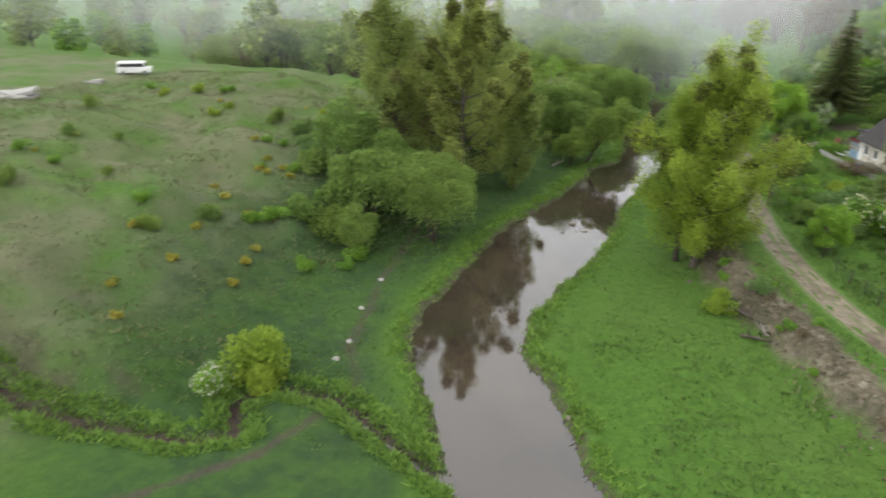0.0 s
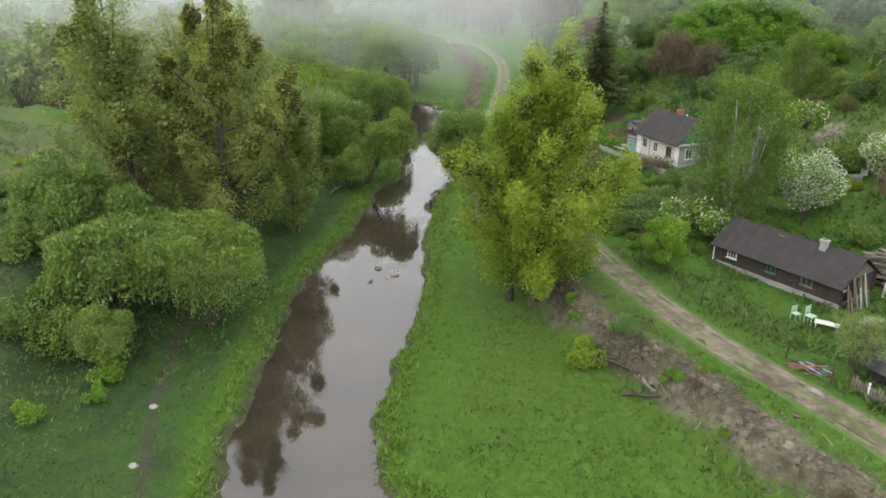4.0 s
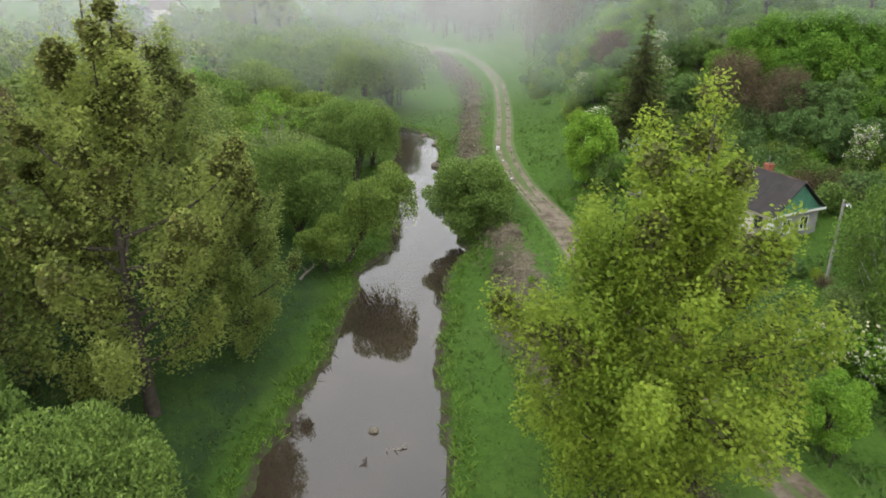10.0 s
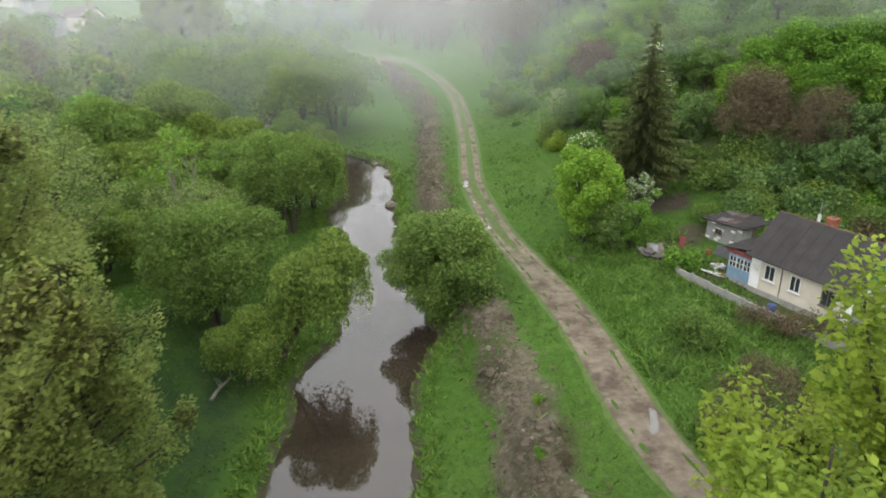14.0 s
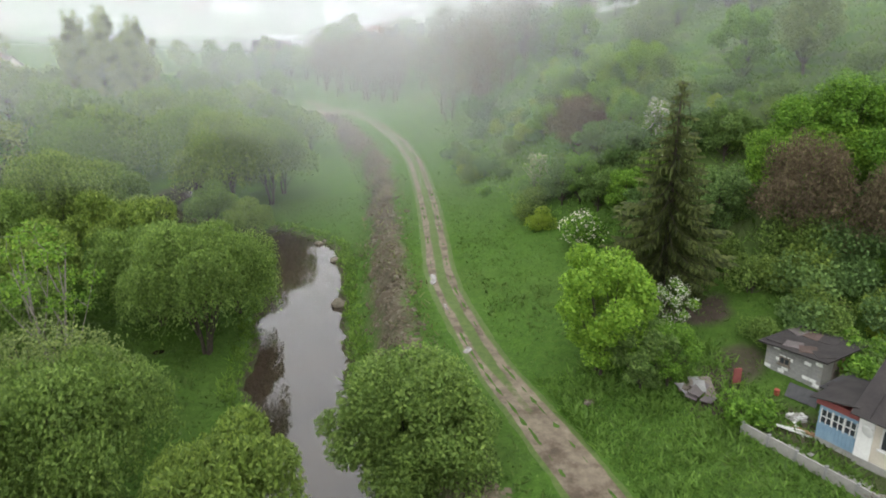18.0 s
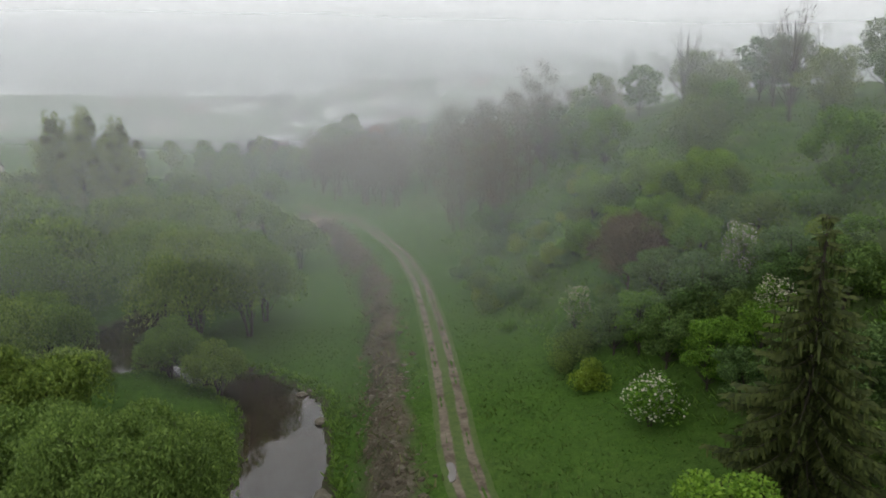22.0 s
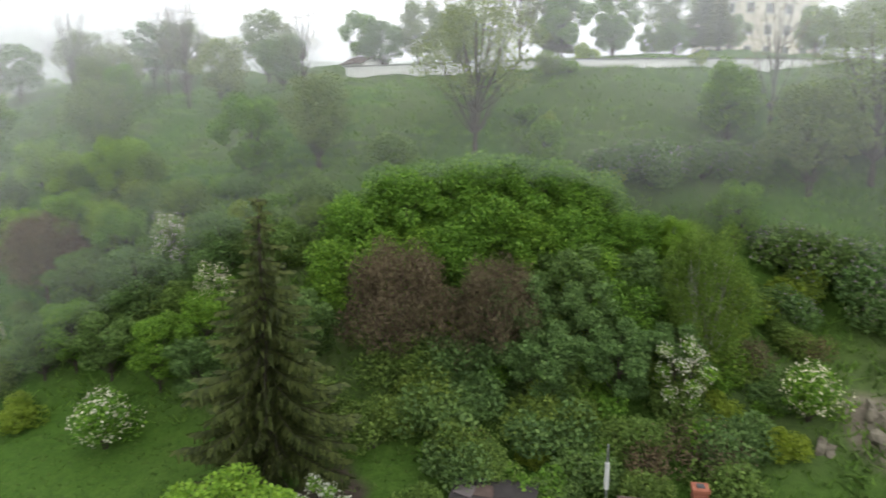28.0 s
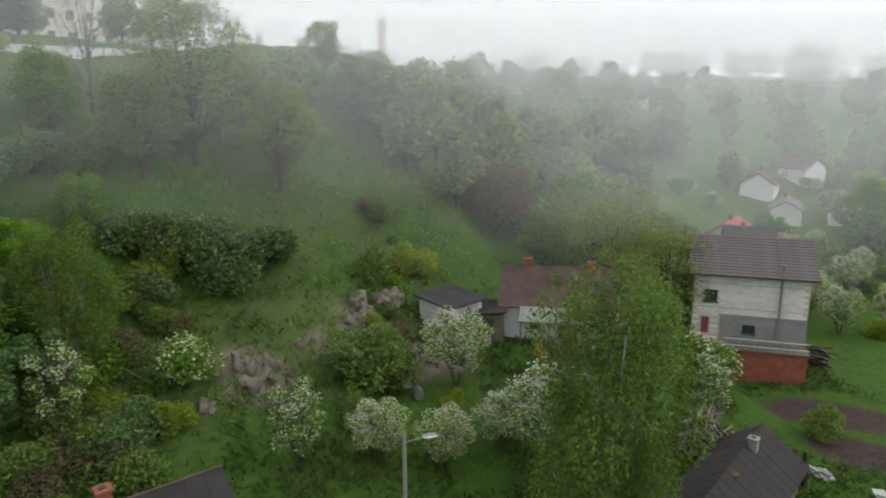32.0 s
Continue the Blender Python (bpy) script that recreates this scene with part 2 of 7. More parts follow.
GRASS = foliage("grass_blade", (0.052, 0.105, 0.016), (0.08, 0.145, 0.022), (0.115, 0.185, 0.032), 0.35)
GRASS_LUSH = foliage("lush_grass_blade", (0.092, 0.184, 0.023), (0.127, 0.241, 0.032), (0.172, 0.299, 0.046), 0.45)
GRASS_DRY = foliage("dry_grass_blade", (0.085, 0.115, 0.04), (0.125, 0.15, 0.055), (0.18, 0.18, 0.085), 0.3)
ROOFING = surface("weathered_roof_felt", (0.032, 0.029, 0.03), (0.062, 0.054, 0.053), 1.2, 0.85)
ROOF_BROWN = surface("brown_slate_roof", (0.075, 0.052, 0.045), (0.15, 0.105, 0.09), 1.0, 0.85)
ROOF_TILE = surface("grey_brown_roof_tile", (0.12, 0.10, 0.10), (0.19, 0.165, 0.165), 1.0, 0.6)
ROOF_BLACK = surface("black_roof_felt", (0.034, 0.032, 0.034), (0.068, 0.065, 0.068), 1.0, 0.8)
ROOF_RED = surface("red_metal_roof", (0.30, 0.05, 0.045), (0.42, 0.08, 0.07), 1.0, 0.5)
LOG = surface("dark_weathered_log", (0.035, 0.027, 0.023), (0.085, 0.068, 0.058), 2.5, 0.9)
TIMBER = surface("grey_timber", (0.14, 0.115, 0.095), (0.26, 0.225, 0.19), 3, 0.9)
TIMBER_WARM = surface("fresh_brown_timber", (0.24, 0.13, 0.07), (0.40, 0.25, 0.14), 3, 0.85)
PLASTER = surface("cream_plaster", (0.60, 0.55, 0.45), (0.78, 0.72, 0.61), 0.8, 0.9)
WHITEWASH = surface("whitewash", (0.84, 0.84, 0.81), (1.0, 1.0, 0.98), 0.9, 0.9)
CEMENT = surface("grey_cement", (0.25, 0.25, 0.245), (0.38, 0.38, 0.37), 0.9, 0.9)
CONCRETE = surface("worn_concrete", (0.27, 0.26, 0.24), (0.42, 0.41, 0.38), 1.4, 0.9)
BRICK_WHITE = surface("white_sand_lime_brick", (0.56, 0.55, 0.52), (0.74, 0.73, 0.70), 1.5, 0.9)


def block_material():
    """White blocks, each a little lighter or darker than the next."""
    m = material("white_wall_block")
    info = node(m, "ShaderNodeObjectInfo")
    grain = noise_fac(m, 9.0, 6, 0.7)
    col = ramp(m, grain, [(0.3, (0.60, 0.60, 0.58)), (0.7, (0.80, 0.80, 0.78))])
    return finish(m, mixed(m, 1.0, col, ramp(m, info.outputs["Random"], [(0.0, (0.8, 0.8, 0.79)), (1.0, (1, 1, 1))]), "MULTIPLY"), 0.9, 0, grain, 0.02)


BLOCK_WHITE = block_material()
BRICK_RED = surface("red_brick", (0.26, 0.085, 0.05), (0.40, 0.15, 0.09), 2, 0.9)
STONE = surface("grey_field_stone", (0.13, 0.115, 0.085), (0.27, 0.24, 0.185), 1.6, 0.9)
CLOD = surface("earth_clod", (0.06, 0.047, 0.033), (0.2, 0.168, 0.118), 0.25, 0.95)
PAINT_WHITE = surface("white_paint", (0.70, 0.70, 0.68), (0.82, 0.82, 0.80), 3, 0.5)
PAINT_OLD = surface("flaking_white_paint", (0.34, 0.33, 0.31), (0.66, 0.65, 0.62), 4, 0.7)
PAINT_BLUE = surface("light_blue_paint", (0.20, 0.33, 0.46), (0.30, 0.44, 0.56), 2, 0.6)
PAINT_GREEN = surface("green_paint", (0.05, 0.17, 0.11), (0.09, 0.24, 0.16), 2, 0.6)
PAINT_MINT = surface("mint_paint", (0.38, 0.55, 0.42), (0.50, 0.66, 0.52), 2, 0.6)
PAINT_MAROON = surface("maroon_paint", (0.22, 0.06, 0.06), (0.32, 0.10, 0.09), 2, 0.7)
PAINT_RED = surface("dull_red_paint", (0.30, 0.06, 0.045), (0.42, 0.10, 0.07), 2, 0.6)
PLASTIC_YELLOW = surface("yellow_plastic", (0.62, 0.36, 0.02), (0.75, 0.48, 0.04), 2, 0.4)
PLASTIC_BLUE = surface("blue_plastic", (0.03, 0.08, 0.30), (0.05, 0.12, 0.40), 2, 0.4)
STEEL = surface("galvanised_steel", (0.35, 0.36, 0.37), (0.50, 0.51, 0.52), 3, 0.45, metal=0.7)
DARK_STEEL = surface("dark_steel", (0.06, 0.06, 0.065), (0.11, 0.11, 0.115), 3, 0.6)
GLASS = finish(material("window_glass"), (0.03, 0.035, 0.04), 0.08, 0, None, 0, 0.9)
LAMP_GLASS = finish(material("lamp_glass"), (0.8, 0.8, 0.78), 0.2, 0, None, 0, 0.5)

# ---------------------------------------------------------------- the lie of the land
# river: centre line and half width
RIVER = [(34, -14, 5), (26, 4, 4.6), (17.2, 17, 3.9), (13, 23.5, 4.3), (8.3, 29.5, 4.1), (7, 36, 4.2), (6.9, 43, 4.7),
         (7.3, 50, 5.3), (7.5, 58, 5.3), (7.9, 66, 4.2), (8.2, 75, 3.9), (8.6, 83, 3.8), (10.6, 90, 3.9), (9.8, 98, 3.3),
         (7.9, 107, 3.6), (7.7, 120, 3.6), (8.1, 130, 3.1), (7.2, 138, 3.4), (3, 144.5, 3), (-4, 148, 3), (-11, 152, 3.4),
         (-15, 161, 3.3), (-11, 172, 3), (-3, 181, 3), (2.6, 188, 2.8), (-1, 197, 3), (-12, 205, 3), (-40, 214, 3.5), (-90, 225, 4)]
ROAD_Y = [-40, 0, 20, 27, 31, 36, 40, 46, 52, 58, 64, 73, 84, 91, 97, 103, 112, 118, 128, 139, 151, 169, 188, 210, 234, 262, 300]
ROAD_X = [70, 54, 45, 41.5, 39.9, 37.4, 34.7, 32, 29.8, 28, 26.8, 24.8, 24.4, 23.5, 22.4, 21.2, 20.4, 20.1, 20.9, 21.7, 22.3, 22.9, 22, 18.7, 12.4, 2, -12]
RIDGE_Y = [-40, 10, 24.5, 30, 35.5, 41, 48, 52, 60, 71, 83, 88, 100, 114, 132, 156, 170, 189, 215, 230, 252, 290]
RIDGE_X = [66, 46, 37.9, 34.9, 32.3, 29.2, 25.6, 24.2, 21.4, 18.6, 18.5, 18, 16.2, 15.3, 15.9, 17, 17.2, 15.2, 11.6, 8.5, 1.6, -10]
FOOT_Y = [-200, 0, 30, 45, 58, 68, 76, 84, 92, 100, 106, 112, 118, 129, 139, 155, 177, 200, 215, 255, 300]
FOOT_X = [190, 112, 88, 78, 66, 58, 52, 49, 47, 43, 39.5, 36.5, 34, 31, 29.5, 28.5, 28.5, 27.5, 24.5, 9, -5]


BROOK = [(-22, 8.0), (-10.4, 9.0), (-5.5, 10.6), (-1.7, 11.4), (0.6, 13.2), (-1.6, 15.8), (-0.5, 18.2), (3.2, 19.3), (5.2, 18.7), (8.4, 17.2), (13.5, 15.2)]
FOOTPATH = [(-6, 52), (-2.8, 37), (-0.4, 30), (0.9, 25.5), (3.9, 21.5), (4.3, 18.8), (3, 12), (-2, 4)]


def from_line(line, x, y):
    best = np.full(np.shape(x), 1e9)
    for (ax, ay), (bx, by) in zip(line[:-1], line[1:]):
        dx, dy = bx - ax, by - ay
        k = np.clip(((x - ax) * dx + (y - ay) * dy) / (dx * dx + dy * dy), 0, 1)
        best = np.minimum(best, np.hypot(x - ax - k * dx, y - ay - k * dy))
    return best


def smooth(a, b, v):
    k = np.clip((v - a) / (b - a), 0, 1)
    return k * k * (3 - 2 * k)


def lattice(x, y, cell, seed):
    """Smooth value noise from -1 to 1."""
    u, w = x / cell, y / cell
    i, j = np.floor(u), np.floor(w)
    fu, fw = u - i, w - j
    fu, fw = fu * fu * (3 - 2 * fu), fw * fw * (3 - 2 * fw)

    def at(a, b):
        n = np.sin(a * 127.1 + b * 311.7 + seed * 74.7) * 43758.5453
        return (n - np.floor(n)) * 2 - 1
    return (at(i, j) * (1 - fu) + at(i + 1, j) * fu) * (1 - fw) + (at(i, j + 1) * (1 - fu) + at(i + 1, j + 1) * fu) * fw


def from_water(x, y):
    """Distance to the water's edge (negative in the water)."""
    best = np.full(np.shape(x), 1e9)
    for (ax, ay, aw), (bx, by, bw) in zip(RIVER[:-1], RIVER[1:]):
        dx, dy = bx - ax, by - ay
        k = np.clip(((x - ax) * dx + (y - ay) * dy) / (dx * dx + dy * dy), 0, 1)
        best = np.minimum(best, np.hypot(x - ax - k * dx, y - ay - k * dy) - (aw + (bw - aw) * k))
    return best + 0.35 * lattice(x, y, 2.3, 3) + 0.2 * lattice(x, y, 0.9, 4)


def road_level(y):
    return np.interp(y, [20, 60, 80, 100, 118, 150, 230, 300], [2.8, 2.8, 3.0, 3.2, 3.7, 4.0, 4.3, 6])


def ground_height(x, y):
    x, y = np.asarray(x, float), np.asarray(y, float)
    d = from_water(x, y)
    bed = -0.9 * smooth(0, -1.6, d)
    xr, xb, xf = np.interp(y, ROAD_Y, ROAD_X), np.interp(y, RIDGE_Y, RIDGE_X), np.interp(y, FOOT_Y, FOOT_X)
    zr = road_level(y)
    # right bank: meadow, rubble ridge, track, yards, hill
    meadow = 0.45 * smooth(-0.1, 0.7, d) + 0.02 * np.clip(d, 0, 25)
    right = meadow + (zr - 0.15 - meadow) * smooth(xb - 2.6, xb + 1.0, x)
    right = right + (0.35 + 0.3 * lattice(x, y, 1.6, 5)) * np.exp(-((x - xb) / 1.5) ** 2)
    right = right + (zr - right) * smooth(xb + 1.2, xr - 1.4, x)
    past = np.clip(x - xr - 2, 0, None)
    yard = np.interp(y, [30, 45, 56, 66, 76, 84, 96, 110], [0.0, -0.02, -0.02, 0.08, 0.1, 0.1, 0.14, 0.2])
    right = right + yard * np.minimum(past, np.clip(xf - xr - 2, 0, None)) + np.interp(y, [43, 52, 60, 68, 78, 86], [0, 0.36, 0.3, 0.13, 0.1, 0]) * np.clip(x - 47, 0, 13)
    s = np.clip(x - xf, 0, None) * np.interp(y, [60, 100, 130, 230], [0.85, 0.95, 1, 0.85])
    steep = np.interp(s, [0, 3, 14, 20, 34, 48, 80, 200], [0, 2, 13.2, 15, 21, 24.5, 26, 27])
    gentle = np.interp(s, [0, 4, 12, 22, 33, 40, 60, 200], [0, 1.6, 5.5, 13, 21.5, 24, 25, 26])
    low = np.interp(s, [0, 10, 30, 60, 110, 250], [0, 2, 9, 17, 22, 24])
    hill = gentle + (steep - gentle) * smooth(98, 124, y)
    hill = low + (hill - low) * smooth(40, 72, y)
    hill = hill * (1 - 0.75 * smooth(200, 262, y))
    right = right + hill + smooth(2, 14, s) * (0.8 * lattice(x, y, 9, 6) + 0.35 * lattice(x, y, 3.5, 7) + 0.16 * np.sin((s + 1.5 * lattice(x, y, 7, 16)) * 2.4))
    # left bank: lush strip, hummocky hillside, plateau
    w = np.clip(d, 0, None)
    left = 0.5 * smooth(-0.1, 0.8, d) + 0.03 * np.clip(w, 0, 20)
    rise = np.clip(-x - 6 + 0.10 * (y - 20), 0, None)
    bluff = np.interp(rise, [0, 6, 14, 26, 40, 70, 200], [0, 1.6, 4.2, 7.6, 9.6, 10.4, 12]) * (1 - smooth(66, 104, y + 0.3 * x * (x > -40) - 12 * (x <= -40)))
    left = left + bluff + smooth(1, 8, rise) * (1.3 * lattice(x, y, 8, 8) + 0.65 * lattice(x, y, 3.1, 9)) * (1 - 0.6 * smooth(30, 50, rise))
    left = left - 0.75 * np.exp(-(from_line(BROOK, x, y) / 0.55) ** 2) + 0.7 * smooth(3, 12, rise) * np.abs(lattice(x, y, 4.2, 14)) * (1 - smooth(40, 60, rise))
    left = left + 1.3 * smooth(9.5, 13.5, y - 0.12 * (x + 10) + 1.5 * lattice(x, y, 5, 15)) * smooth(19.5, 14.5, y) * smooth(-5, -8, x) * smooth(-26, -20, x)
    nearest = np.interp(y, [q[1] for q in RIVER[:19]] + [400], [q[0] for q in RIVER[:19]] + [3])
    wide = 1 + 34 * smooth(185, 270, y)
    side = smooth(-1, 1, (x - nearest) / wide)
    z = left + (right - left) * side
    # far land rises all round
    far = np.hypot(x - 10, (y - 80)) - 165
    z = z + (24 + 12 * smooth(20, 140, y)) * smooth(0, 300, far) * (1 - 0.75 * smooth(20, 60, s) * smooth(330, 230, y))
    z = np.where(d < 0, np.minimum(bed, z), z)
    z = z - 0.35 * np.exp(-((x - 42.5) ** 2 + (y - 54) ** 2) / 55)
    return z + 0.05 * lattice(x, y, 1.1, 10) * smooth(0.5, 2, d)

# ---------------------------------------------------------------- mesh helpers
def mesh_from(name, verts, faces, mat, smooth_shade=False):
    me = bpy.data.meshes.new(name)
    me.from_pydata([tuple(v) for v in verts], [], faces)
    me.materials.append(mat)
    if smooth_shade:
        me.polygons.foreach_set("use_smooth", np.ones(len(me.polygons), bool))
    me.update()
    return me


def quads_mesh(name, pts, mat):
    """pts: n x 4 x 3, one quad each."""
    n = len(pts)
    me = bpy.data.meshes.new(name)
    me.vertices.add(n * 4)
    me.vertices.foreach_set("co", np.asarray(pts, np.float32).ravel())
    me.loops.add(n * 4)
    me.loops.foreach_set("vertex_index", np.arange(n * 4, dtype=np.int32))
    me.polygons.add(n)
    me.polygons.foreach_set("loop_start", np.arange(n, dtype=np.int32) * 4)
    me.materials.append(mat)
    me.update(calc_edges=True)
    return me


def thing(name, m, label, category, group="", kind=""):
    ob = new(name)
    ob.empty_display_size = 0.3
    ob.matrix_basis = m
    return tagged(ob, label, category, group, kind)


def under(name, me, parent, label="", m=None):
    ob = new(name, me)
    ob.parent = parent
    if m is not None:
        ob.matrix_basis = m
    if label:
        tagged(ob, label)
    return ob


def part(name, bm, mat, parent, label="", m=None):
    me = bpy.data.meshes.new(name)
    bm.to_mesh(me)
    bm.free()
    me.materials.append(mat)
    return under(name, me, parent, label, m)


def box(x0, y0, z0, x1, y1, z1, bevel=0.0):
    bm = bmesh.new()
    bmesh.ops.create_cube(bm, size=1)
    for v in bm.verts:
        v.co = (x0 if v.co.x < 0 else x1, y0 if v.co.y < 0 else y1, z0 if v.co.z < 0 else z1)
    if bevel:
        bmesh.ops.bevel(bm, geom=bm.edges[:], offset=bevel, segments=1, affect="EDGES")
    return bm


def rod(a, b, r0, r1=None, sides=8):
    """A tapered round bar from a to b."""
    a, b, r1 = Vector(a), Vector(b), r0 if r1 is None else r1
    bm = bmesh.new()
    bmesh.ops.create_cone(bm, cap_ends=True, segments=sides, radius1=r0, radius2=r1, depth=(b - a).length)
    turn = (b - a).to_track_quat("Z", "Y").to_matrix().to_4x4()
    bmesh.ops.transform(bm, matrix=Matrix.Translation((a + b) / 2) @ turn, verts=bm.verts)
    return bm


def lump(rx, ry, rz, seed, rough=0.25, sub=2):
    bm = bmesh.new()
    bmesh.ops.create_icosphere(bm, subdivisions=sub, radius=1)
    for v in bm.verts:
        k = 1 + rough * noise.noise(v.co * 1.7 + Vector((seed * 3.1, seed, 0)))
        v.co = (v.co.x * rx * k, v.co.y * ry * k, v.co.z * rz * k)
    return bm


def prism(points, y0, y1):
    """A solid with the outline points (x, z), drawn out from y0 to y1."""
    bm = bmesh.new()
    a = [bm.verts.new((x, y0, z)) for x, z in points]
    b = [bm.verts.new((x, y1, z)) for x, z in points]
    bm.faces.new(a)
    bm.faces.new(b[::-1])
    for i in range(len(points)):
        j = (i + 1) % len(points)
        bm.faces.new((a[j], a[i], b[i], b[j]))
    bmesh.ops.recalc_face_normals(bm, faces=bm.faces)
    return bm


def on_ground(x, y, dz=0.0, turn=0.0):
    return pose(x, y, float(ground_height(x, y)) + dz, 0, 0, turn)


# ---------------------------------------------------------------- ground, river, track, mist
def spaced(stops):
    out = []
    for (a, b, step) in stops:
        out += list(np.arange(a, b, step))
    return np.array(out + [stops[-1][1]])


gx = spaced([(-2400, -400, 200), (-400, -100, 20), (-100, -36, 2.4), (-36, -8, 0.8), (-8, 50, 0.45), (50, 96, 0.9), (96, 140, 3), (140, 400, 20), (400, 2400, 200)])
gy = spaced([(-2400, -400, 200), (-400, -60, 20), (-60, 2, 2.5), (2, 145, 0.5), (145, 262, 1.0), (262, 330, 4), (330, 600, 18), (600, 2600, 200)])
GX, GY = np.meshgrid(gx, gy)
GZ = ground_height(GX, GY)
nx, ny = len(gx), len(gy)
ground_mesh = bpy.data.meshes.new("ground")
ground_mesh.vertices.add(nx * ny)
ground_mesh.vertices.foreach_set("co", np.stack([GX, GY, GZ], -1).astype(np.float32).ravel())
idx = np.arange(nx * ny).reshape(ny, nx)
quad = np.stack([idx[:-1, :-1], idx[:-1, 1:], idx[1:, 1:], idx[1:, :-1]], -1).reshape(-1, 4).astype(np.int32)
ground_mesh.loops.add(quad.size)
ground_mesh.loops.foreach_set("vertex_index", quad.ravel())
ground_mesh.polygons.add(len(quad))
ground_mesh.polygons.foreach_set("loop_start", np.arange(len(quad), dtype=np.int32) * 4)
ground_mesh.polygons.foreach_set("use_smooth", np.ones(len(quad), bool))
ground_mesh.update(calc_edges=True)
ground_mesh.materials.append(GROUND)


def layer(me, name, values):
    a = me.attributes.new(name, "FLOAT", "POINT")
    a.data.foreach_set("value", np.clip(values, 0, 1).astype(np.float32).ravel())


def spot(x, y, cx, cy, rx, ry, seed=1, turn=0.0):
    c, s = math.cos(radians(turn)), math.sin(radians(turn))
    u, v = (x - cx) * c + (y - cy) * s, -(x - cx) * s + (y - cy) * c
    return smooth(1.25, 0.8, np.hypot(u / rx, v / ry) + 0.25 * lattice(x, y, 1.7, seed))


near_water = from_water(GX, GY)
rb = np.interp(GY, RIDGE_Y, RIDGE_X)
rubble = 0.85 * smooth(2.1, 1.0, np.abs(GX - rb) + 0.8 * lattice(GX, GY, 2.1, 21)) * smooth(-0.55, 0.0, lattice(GX, GY, 7, 22) + 0.5 * smooth(95, 60, GY) + 0.35) * smooth(262, 240, GY)
dry = smooth(-6, -13, GX + 0.04 * GY) * (1 - smooth(70, 95, GY)) * np.clip(0.55 + 0.6 * lattice(GX, GY, 6, 23) + 0.5 * lattice(GX, GY, 2, 26), 0, 1.0)
dry = np.maximum(dry, 0.4 * smooth(0, 6, GX - np.interp(GY, FOOT_Y, FOOT_X)) * np.clip(0.5 + 0.9 * lattice(GX, GY, 8, 24) + 0.5 * lattice(GX, GY, 2.4, 27), 0, 1))
soil = np.maximum.reduce([spot(GX, GY, 51.8, 39.0, 5.4, 2.3, 31, 45), spot(GX, GY, 46.8, 41.6, 3.6, 1.9, 32, 45), 0.9 * spot(GX, GY, 33.6, 95.0, 2.6, 1.7, 33, 60), 0.8 * spot(GX, GY, 36.2, 97.2, 2.2, 1.6, 37, 20), 0.6 * smooth(9.2, 10.2, GY - 0.12 * (GX + 10)) * smooth(13.8, 12.6, GY - 0.12 * (GX + 10)) * smooth(-5, -8, GX) * smooth(-26, -20, GX) * np.clip(0.5 + lattice(GX, GY, 1.5, 38), 0, 1), 0.9 * spot(GX, GY, 37, 104, 2.4, 1.6, 34), 0.6 * spot(GX, GY, 36.0, 90.6, 3.2, 1.5, 39, -64), 0.5 * spot(GX, GY, 37.2, 86.0, 4.5, 0.9, 40, -64),
                          0.9 * smooth(0.5, 0.1, np.abs(near_water - 0.12)), 0.8 * spot(GX, GY, 36.5, 90.5, 2.6, 1.3, 35, -60), smooth(0.75, 0.3, from_line(BROOK, GX, GY)), 0.7 * smooth(0.42, 0.12, from_line(FOOTPATH, GX, GY) + 0.15 * lattice(GX, GY, 1.0, 36))])
rock = np.maximum.reduce([spot(GX, GY, 59.5, 70.5, 4.2, 2.2, 41, 60), spot(GX, GY, 56.5, 80.5, 2.6, 1.6, 42, 70), spot(GX, GY, 58.5, 75.5, 1.4, 1.1, 43), spot(GX, GY, 2, 236, 14, 5, 44, -30)])
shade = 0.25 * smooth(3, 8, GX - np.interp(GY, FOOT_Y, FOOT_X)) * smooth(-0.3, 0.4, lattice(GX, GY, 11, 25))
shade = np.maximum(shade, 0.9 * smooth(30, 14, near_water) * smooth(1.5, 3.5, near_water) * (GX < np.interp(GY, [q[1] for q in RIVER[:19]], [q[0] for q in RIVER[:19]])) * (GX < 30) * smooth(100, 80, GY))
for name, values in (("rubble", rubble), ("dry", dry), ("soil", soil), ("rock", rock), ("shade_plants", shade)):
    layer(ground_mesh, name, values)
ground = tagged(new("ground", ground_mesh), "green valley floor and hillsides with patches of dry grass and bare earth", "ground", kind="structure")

# water: one sheet at level 0 that the banks cut
wx, wy = spaced([(-100, 30, 4)]), spaced([(-20, 240, 4)])
verts = [(x + max(0, 28 - y) * 0.35 * (x > 5), y, 0.0) for y in wy for x in wx]
faces = [(j * len(wx) + i, j * len(wx) + i + 1, (j + 1) * len(wx) + i + 1, (j + 1) * len(wx) + i) for j in range(len(wy) - 1) for i in range(len(wx) - 1)]
water = tagged(new("water", mesh_from("water", verts, faces, WATER, True)), "still brown river mirroring the pale sky and trees", "river", kind="structure")

